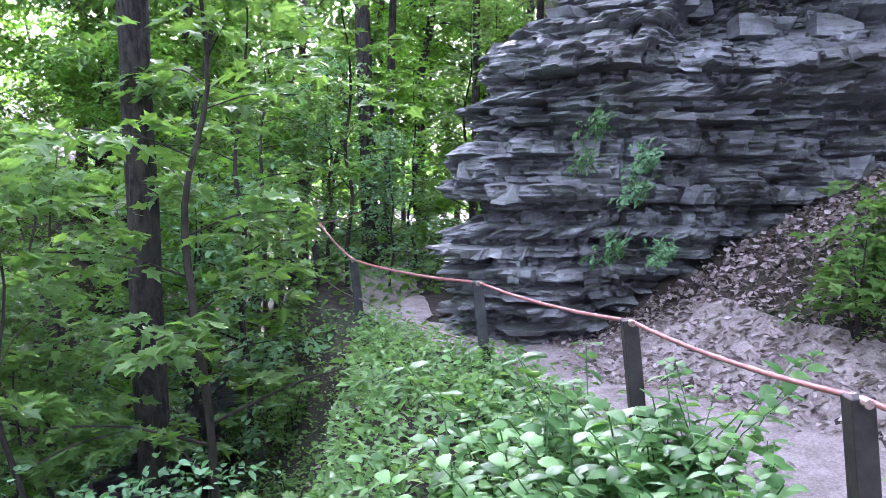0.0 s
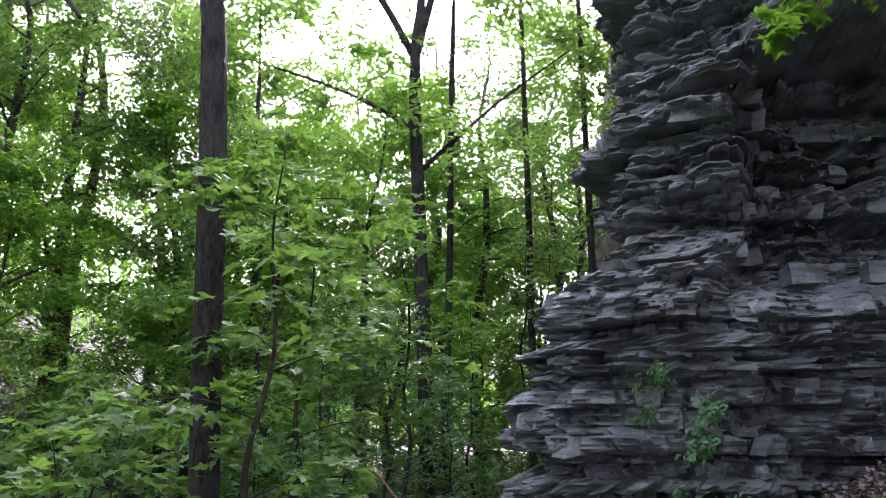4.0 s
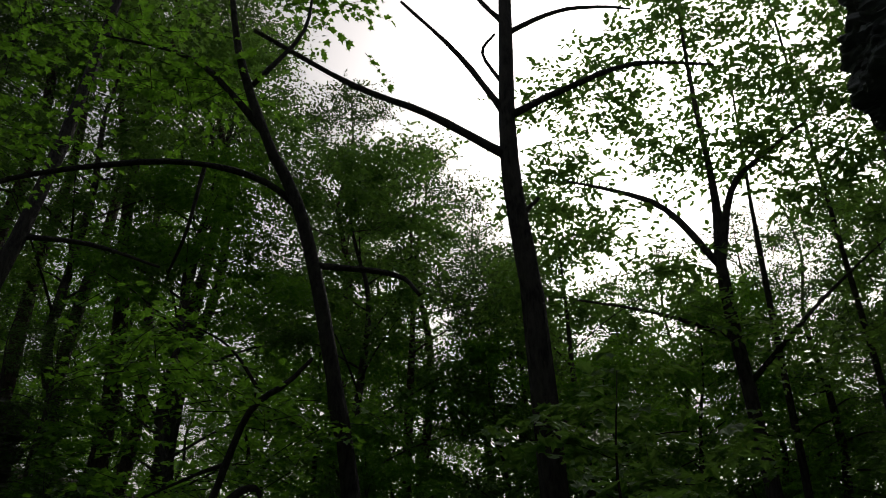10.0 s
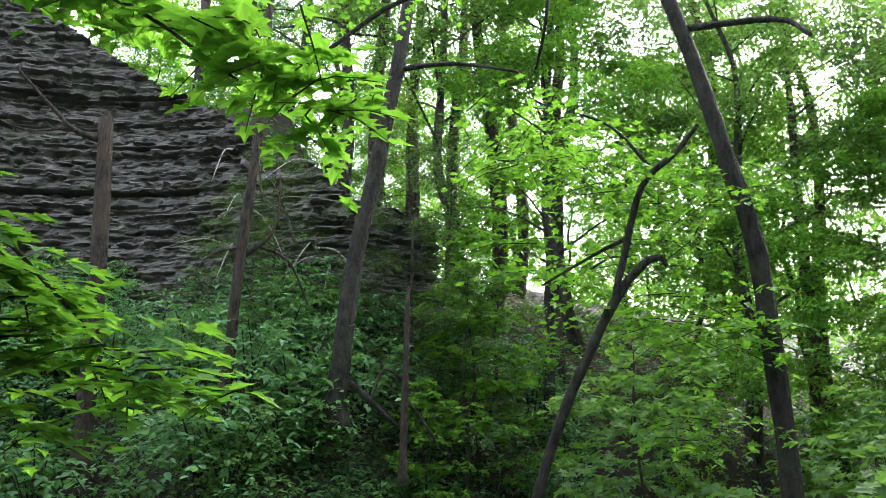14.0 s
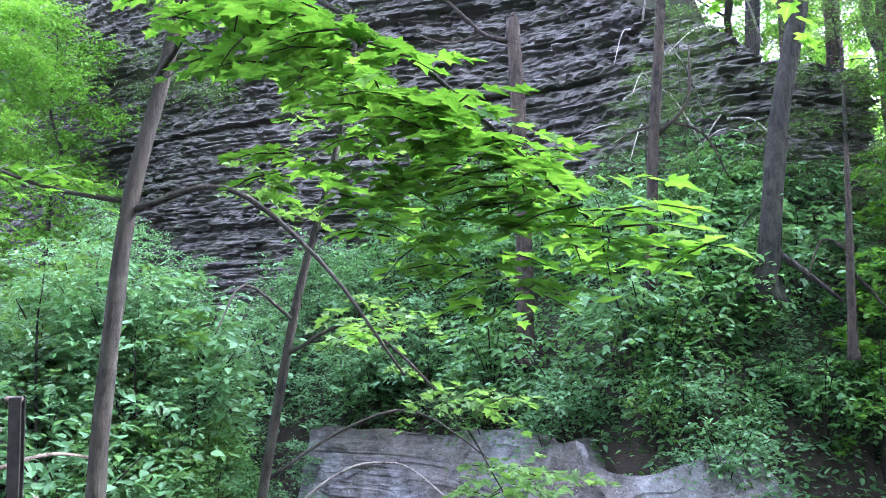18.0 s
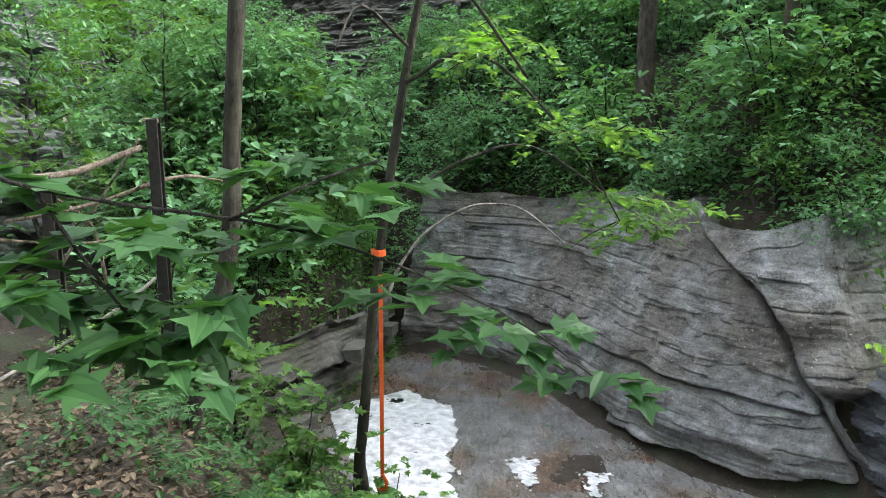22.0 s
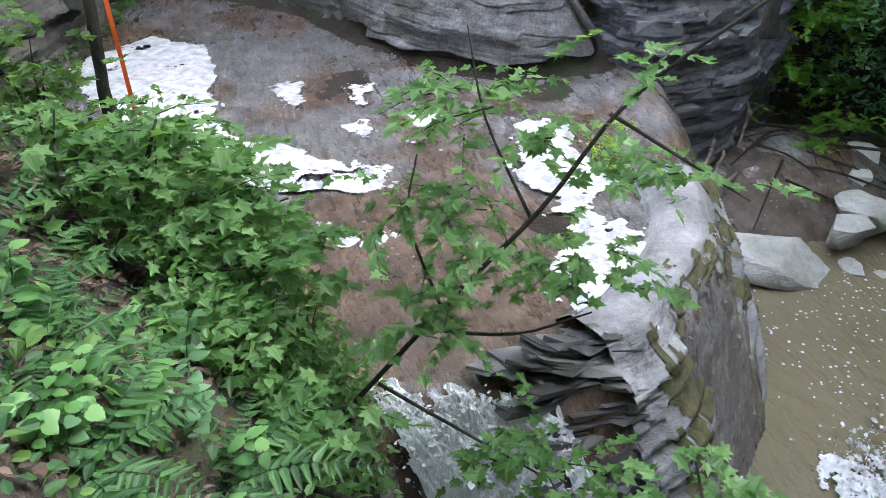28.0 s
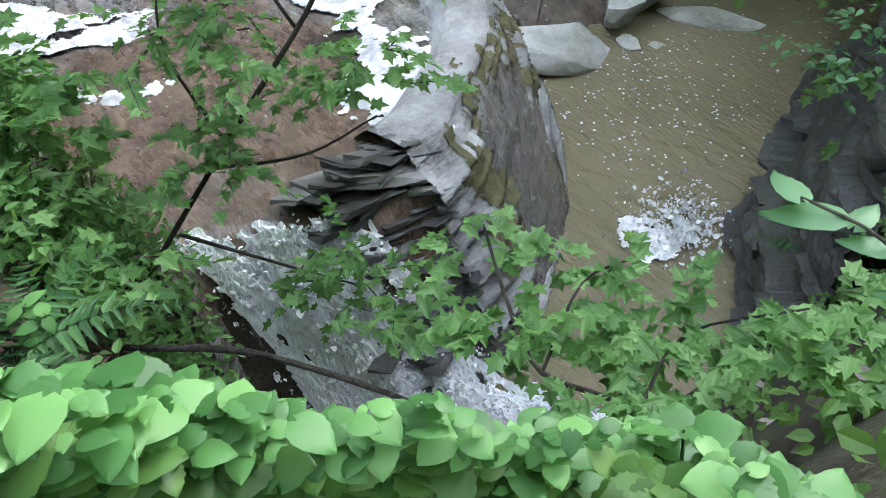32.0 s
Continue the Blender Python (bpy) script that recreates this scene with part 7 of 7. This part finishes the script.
SHRUBS = {
    "a": lambda: shrub(51, 1.1, LEAF_COOL, OVAL, 0.075, 620, "leafy cool-green shrub on the gorge slope"),
    "b": lambda: shrub(52, 0.9, LEAF, OVAL, 0.062, 560, "dense dark-green shrub on the gorge slope"),
    "c": lambda: shrub(53, 1.0, LEAF_HERB, OVAL, 0.078, 560, "fresh green leafy shrub on the bank"),
    "y": lambda: shrub(55, 1.0, LEAF_YELLOW, OVAL, 0.08, 420, "yellow-green leafy shrub at the foot of the rock wall"),
    "d": lambda: shrub(54, 0.8, LEAF, MAPLE, 0.08, 300, "low maple-leaved shrub on the bank"),
}
HERBS = {
    "a": lambda: herb(61, 0.42, LEAF_HERB, blade(0.45, 0.15, 0.1), 0.12, 4, "tall herb with broad toothed pale-green leaves"),
    "b": lambda: herb(62, 0.34, LEAF_HERB, blade(0.36), 0.085, 5, "herb with oval fresh-green leaves"),
    "n": lambda: herb(64, 0.4, LEAF_HERB, blade(0.48, 0.15, 0.1), 0.055, 8, "leafy pale-green herb with heart-shaped leaves at the trail edge", stems=4),
    "t": lambda: herb(65, 0.62, LEAF_HERB, blade(0.33), 0.075, 9, "tall leafy herb with pointed fresh-green leaves by the fence", stems=4),
    "c": lambda: herb(63, 0.26, LEAF_COOL, blade(0.52), 0.065, 4, "low herb with rounded green leaves"),
}


def seeded(count, box, test, kinds, smin, smax, gen):
    out = []
    tries = 0
    while len(out) < count and tries < count * 60:
        tries += 1
        x, y = gen.uniform(box[0], box[1]), gen.uniform(box[2], box[3])
        de, do = side_distance(np.array([x]), np.array([y]), BANK)[0], side_distance(np.array([x]), np.array([y]), FOOT)[0]
        if test(x, y, de, do):
            out.append((str(gen.choice(kinds)), x, y, float(gen.uniform(smin, smax)), float(gen.uniform(0, 360))))
    return out


TUFTS = []
g = np.random.default_rng(77)
sp = seeded(118, (-15, -7, -2.5, 9), lambda x, y, de, do: 1.05 < do < 5.0 and not (do < 1.5 and x > -8.4 and wave(x * 2, y * 2, 4) < 0.1), ["a", "a", "a", "c"], 0.7, 1.5, g)
sp += seeded(48, (-14, -7.0, -6.5, -1.4), lambda x, y, de, do: inside(np.array([x]), np.array([y]), SPUR)[0] > 0.1, ["a", "d", "a"], 1.0, 1.7, g)
sp += seeded(16, (-11.2, -7.3, -3.4, -1.5), lambda x, y, de, do: 0.06 < inside(np.array([x]), np.array([y]), SPUR)[0] < 0.5, ["a", "b", "c"], 0.5, 0.9, g)
sp += [("y", -5.25, 2.3, 0.34, 10.0), ("y", -5.0, 2.2, 0.28, 100.0), ("y", -7.4, 3.9, 0.8, 80.0), ("y", -7.6, 4.6, 0.9, 150.0), ("y", -7.6, 5.2, 1.0, 300.0), ("y", -7.3, 3.55, 1.0, 30.0), ("y", -7.2, 4.4, 1.1, 200.0), ("y", -7.1, 4.0, 0.9, 250.0), ("d", 2.5, 4.7, 0.9, 20.0), ("d", 2.75, 4.9, 1.0, 120.0), ("b", 2.7, 4.4, 0.6, 120.0), ("b", -5.0, -2.75, 0.5, 200.0), ("d", -9.3, -2.2, 0.8, 15.0), ("d", -8.75, -2.38, 0.8, 75.0), ("b", -10.0, -2.1, 0.9, 145.0), ("d", -8.35, -2.6, 0.8, 195.0), ("b", -9.65, -2.2, 0.8, 255.0), ("d", -9.0, -2.3, 0.6, 300.0), ("b", -7.9, -2.85, 0.8, 340.0), ("d", -5.2, -1.5, 0.9, 270.0), ("d", -5.35, -1.2, 0.45, 50.0), ("d", -5.5, -2.0, 1.1, 20.0), ("d", -6.0, -2.3, 1.2, 120.0), ("a", -6.6, -2.9, 1.2, 220.0), ("a", -7.1, -3.2, 1.2, 220.0), ("b", -8.35, 2.75, 1.2, 40.0), ("b", -8.1, 2.55, 0.9, 140.0)]
sp += seeded(38, (-6.4, -0.6, -2.6, 8), lambda x, y, de, do: 0.1 < de < 1.8 and not (x < -1.4 and y < 0 and de < 1.15) and not (-1.2 < y < 2.4 and de < 0.9) and not (0.0 < y < 3.2 and de > 1.2), ["b", "d", "d"], 0.4, 0.75, g)
sp += seeded(12, (-9, -2, 6, 14), lambda x, y, de, do: True, ["b", "a", "d"], 0.8, 1.5, g)
sp += seeded(7, (2.6, 4.4, 2.6, 5.4), lambda x, y, de, do: x > 2.9, ["b", "d"], 0.5, 0.8, g)
sp += seeded(28, (-12, -6.9, -1.6, 4.6), lambda x, y, de, do: 1.05 < do < 1.75, ["a", "c", "a"], 0.35, 0.75, g)
plant(SHRUBS, sp, "shrubs")
hp = seeded(60, (0.1, 1.2, 0.9, 5.8), lambda x, y, de, do: de < 0.25 and x < trail_left(y) - 0.05, ["n", "b", "b", "c"], 0.6, 1.0, g)
hp += seeded(58, (0.1, 1.6, 1.15, 3.5), lambda x, y, de, do: x < trail_left(y) + (0.2 if y < 2.3 else 0.0), ["t", "t", "n"], 0.85, 1.25, g)
for _ in range(1500):
    x, y = float(g.uniform(-1.35, 0.15)), float(g.uniform(-0.95, 0.95))
    r, gz = math.hypot(x + 0.32, y + 0.29), land_at(x, y)
    need = 0.66 - 1.55 * r - gz
    if 0.28 < r and 0.1 < need < 0.5 and y + 0.29 > -0.75 * (x + 0.32) - 0.9 and len(hp) < 228:
        hp.append((str(g.choice(["n", "n", "n", "c"])), x, y, min(0.95, max(0.35, need / 0.42)), float(g.uniform(0, 360))))
hp += seeded(34, (-2.3, -0.9, -1.2, -0.1), lambda x, y, de, do: 0.05 < de < 1.3 and math.hypot(x + 0.35, y + 0.3) > 0.85, ["n", "b", "n", "c"], 0.4, 0.7, g)
hp += seeded(16, (-5.6, -0.8, -2.6, 1.0), lambda x, y, de, do: 0.1 < de < 1.6, ["b", "c", "c"], 0.6, 1.0, g)
for tx2, ty2, tz2, ts2 in ((1.3, 6.0, 2.0, 0.3), (1.18, 6.05, 1.75, 0.25), (1.6, 6.0, 1.75, 0.28), (1.55, 6.0, 1.5, 0.3), (1.42, 6.0, 1.05, 0.32), (1.7, 6.02, 1.05, 0.26)):
    TUFTS.append((tx2, ty2, tz2, ts2))
plant(HERBS, hp, "herbs")
fp = [(-4.3, -2.1, 0.3), (-4.0, -2.0, 0.34), (-3.6, -1.75, 0.32), (-4.6, -2.2, 0.3), (-3.1, -1.5, 0.34), (-2.7, -1.25, 0.36), (-3.4, -1.45, 0.3), (-2.35, -1.05, 0.36), (-2.1, -0.95, 0.34), (-3.9, -1.6, 0.3), (-2.0, -0.62, 0.42), (-1.75, -0.85, 0.36), (-3.7, -1.2, 0.3), (-1.4, 4.0, 0.8), (-1.2, 3.4, 0.7), (-1.7, 3.2, 0.6)]
f0 = None
for x, y, s in fp:
    m = pose(x, y, land_at(x, y) + 0.02, 0, 0, x * 300)
    if f0 is None:
        f0 = tagged(fern(71, 1.0, "green fern with arching feathery fronds"), group="ferns")
        f0.matrix_basis = m @ Matrix.Diagonal((s, s, s, 1))
    else:
        copy_thing(f0, m).scale = (s, s, s)


# pebbles and flakes scattered on the creek bed
g = np.random.default_rng(91)
pb = np.c_[g.uniform(-10.5, -3, 2600), g.uniform(-1.5, 6, 2600)]
pk = (side_distance(pb[:, 0], pb[:, 1], FOOT) < 0.1) & (side_distance(pb[:, 0], pb[:, 1], BANK) > 2.0) & (vnoise(pb[:, 0] * 0.9, pb[:, 1] * 0.9, 0.5, 71) > -0.25)
pb = pb[pk]
V, F = leaf_arrays(np.c_[pb, bed_height(pb[:, 0], pb[:, 1]) + 0.035], 0.026, ROUND, 0.25, droop=0.3, fold=-0.25, g=g)
tagged(link_mesh("pebbles", np_mesh("pebbles", V, F), SLAB), "small pale shale flakes scattered on the creek bed", "pebbles", kind="stuff")

tuft = None
for tx2, ty2, tz2, ts2 in TUFTS:
    m = pose(tx2, ty2, tz2, 55, 0, tx2 * 200)
    if tuft is None:
        tuft = tagged(shrub(57, 1.0, LEAF_COOL, OVAL, 0.13, 220, "small green plant rooted in a cliff ledge", "cliff_plant"), group="plants on the cliff")
        tuft.matrix_basis = m @ Matrix.Diagonal((ts2, ts2, ts2, 1))
    else:
        copy_thing(tuft, m).scale = (ts2, ts2, ts2)


# the herbs below the trail's edge close up into one leafy canopy falling away with the slope
g = np.random.default_rng(95)
ca, cr = g.uniform(5, 118, 9000), g.uniform(0.34, 1.15, 9000)
cxy = np.c_[-0.32 - np.sin(np.radians(ca)) * cr, -0.29 + np.cos(np.radians(ca)) * cr]
c_top = 0.74 - cr * np.tan(np.radians(np.interp(ca, [5, 20, 57, 78, 88, 98, 106, 118], [54, 56, 58, 56, 51, 46, 43, 41]))) - np.abs(g.normal(0, 0.06, 9000)) + 0.03 * wave(cxy[:, 0] * 9, cxy[:, 1] * 9, 2)
c_gnd = land(cxy[:, 0], cxy[:, 1])
c_ok = (c_top > c_gnd + 0.04) & (c_top < c_gnd + 0.75)
c_pos = np.c_[cxy, c_top][c_ok]
c_kind = vnoise(c_pos[:, 0] * 5, c_pos[:, 1] * 5, 0.3, 96) + 0.5 * g.normal(size=len(c_pos))
c_gap = vnoise(c_pos[:, 0] * 11, c_pos[:, 1] * 11, 0.3, 97) > -0.25
tagged(foliage("herb_canopy", c_pos[(c_kind > 0) & c_gap], 0.03, blade(0.44, 0.14, 0.1, 0.025, 0.014), LEAF_HERB, g=g, tilt=0.22), "dense pale-green toothed leaves of trailside herbs", "plants", kind="stuff")
tagged(foliage("small_herb_canopy", c_pos[(c_kind <= 0) & c_gap], 0.019, blade(0.4, 0.14, 0.12, 0.03, 0.014), LEAF_HERB, g=g, tilt=0.3), "smaller fresh green leaves among the trailside herbs", "plants", kind="stuff")
# lower layer in a darker green, painting the shade between the herb leaves
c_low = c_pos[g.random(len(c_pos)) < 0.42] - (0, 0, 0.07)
tagged(foliage("lower_herb_leaves", c_low, 0.034, blade(0.48, 0.12, 0.1), LEAF, g=g, tilt=0.4), "lower leaves under the trailside herbs, coloured darker for shade", "plants", kind="stuff")


# ground cover and dry leaves: too many to count
def cover(name, label, count, box, test, size, outline, mat, seed, lift=(0.02, 0.16), tilt=0.4, per=5, category="plants"):
    gg = np.random.default_rng(seed)
    x, y = gg.uniform(box[0], box[1], count), gg.uniform(box[2], box[3], count)
    de, do = side_distance(x, y, BANK), side_distance(x, y, FOOT)
    ok = test(x, y, de, do)
    x, y = x[ok], y[ok]
    x, y = np.repeat(x, per) + gg.normal(0, 0.07, len(x) * per), np.repeat(y, per) + gg.normal(0, 0.07, len(y) * per)
    pos = np.c_[x, y, land(x, y) + gg.uniform(*lift, len(x))]
    return tagged(foliage(name, pos, size, outline, mat, g=gg, tilt=tilt), label, category, kind="stuff")


cover("spur_plants", "dense green plants hanging over the upstream rock wall", 3500, (-14, -7.0, -6.5, -1.4), lambda x, y, de, do: inside(x, y, SPUR) > -0.03, 0.075, OVAL, LEAF_FRESH, 88, (0.0, 0.35))
cover("wall_top_plants", "green plants overhanging the upstream wall top", 6500, (-11.5, -7.0, -3.8, -1.3), lambda x, y, de, do: (inside(x, y, SPUR) > -0.12) & (inside(x, y, SPUR) < 1.0), 0.07, OVAL, LEAF_FRESH, 89, (-0.02, 0.16))
cover("slab_top_plants", "green plants hanging over the slab top", 3600, (-12, -6.6, -1.8, 4), lambda x, y, de, do: (do > 0.85) & (do < 1.9) & (wave(x * 2.2, y * 2.2, 7) > -0.5 + 0.9 * (do < 1.05)), 0.075, OVAL, LEAF_FRESH, 90, (0.0, 0.35))
cover("ground_cover", "low green plants covering the far bank", 15000, (-16, -6.5, -3, 10), lambda x, y, de, do: (do > np.where(y > 3.4, 0.45, 1.05) + 0.3 * wave(x * 2, y * 2, 6)) & (do < 5.2), 0.09, OVAL, LEAF_COOL, 81, (0.02, 0.3))
cover("bank_plants", "low leafy plants on the near bank", 6000, (-6.5, -0.4, -3, 8), lambda x, y, de, do: (de > -0.1) & (de < 1.9) & (wave(x * 1.3, y * 1.3, 3) > np.where((x < -2.2) & (de < 1.3), 0.7, -0.5)) & ~((y > -0.1) & (y < 3.2) & (de > 1.1)), 0.05, OVAL, LEAF, 82, (0.02, 0.22))
cover("pool_bank_plants", "leafy plants clinging to the dark rock above the pool", 420, (-2.6, -1.0, 1.5, 4.2), lambda x, y, de, do: (de > 0.7) & (de < 1.6) & (wave(x * 3, y * 3, 5) > -0.1), 0.055, MAPLE, LEAF_FRESH, 91, (0.02, 0.2))
cover("verge_plants", "dense green verge plants beside the fence", 3200, (-0.7, 1.2, 1.0, 7.5), lambda x, y, de, do: (de < 0.3) & (x < trail_left(y)), 0.055, OVAL, LEAF_FRESH, 83, (0.02, 0.25))
cover("forest_floor_plants", "scattered leafy plants on the forest floor", 5000, (-16, 4, 8, 24), lambda x, y, de, do: de < 99, 0.12, OVAL, LEAF, 84, (0.02, 0.4))
cover("leaf_litter", "brown dry fallen leaves piled on the talus slope", 8000, (0.9, 5.0, 2.2, 6.6), lambda x, y, de, do: (0.75 * (x - 1.5) + 0.5 * (y - 5.3) > -0.15 + 0.2 * wave(x * 2, y * 2, 1)), 0.055, OVAL, LITTER, 85, (0.005, 0.04), 0.5, 3, "leaf litter")
cover("bank_herbs", "small dark-green woodland plants on the steep near bank", 2000, (-6.0, -1.3, -3.4, -0.2), lambda x, y, de, do: (de > -0.3) & (de < 1.5) & (vnoise(x * 2.4, y * 2.4, 0.5, 61) > -0.12), 0.042, OVAL, LEAF_FERN, 93, (0.02, 0.2), 0.4, 7)
cover("bank_litter", "brown dead leaves and twigs on the steep near bank", 5200, (-6.0, -1.2, -3.4, -0.3), lambda x, y, de, do: (de > -0.6) & (de < 1.4), 0.045, OVAL, LITTER_BROWN, 92, (0.004, 0.03), 0.4, 3, "leaf litter")
cover("path_litter", "scattered dry leaves on the trail and banks", 1500, (-6.5, 3.0, -4.0, 8), lambda x, y, de, do: (de < 1.6) & ~((x < -1.2) & (y < 0) & (de > -0.5)), 0.06, OVAL, LITTER, 86, (0.015, 0.03), 0.3, 1, "leaf litter")
cover("brow_plants", "leafy plants on the slope above the far cliff", 3800, (-19, -10.5, -1, 9.5), lambda x, y, de, do: do > 4.6, 0.11, OVAL, LEAF_FRESH, 94, (0.02, 0.7), 0.4, 6)
cover("ledge_plants", "leafy plants on the ledge beside the cascade", 900, (-3.3, -1.9, -1.0, -0.05), lambda x, y, de, do: (de > 0.9) & (de < 2.1), 0.05, OVAL, LEAF_FRESH, 96, (0.02, 0.4), 0.4, 7)
cover("far_litter", "brown fallen leaves on the far hillside", 3000, (-20, -7, 3, 18), lambda x, y, de, do: do > 2.2, 0.12, OVAL, LITTER, 87, (0.01, 0.05), 0.3, 2, "leaf litter")
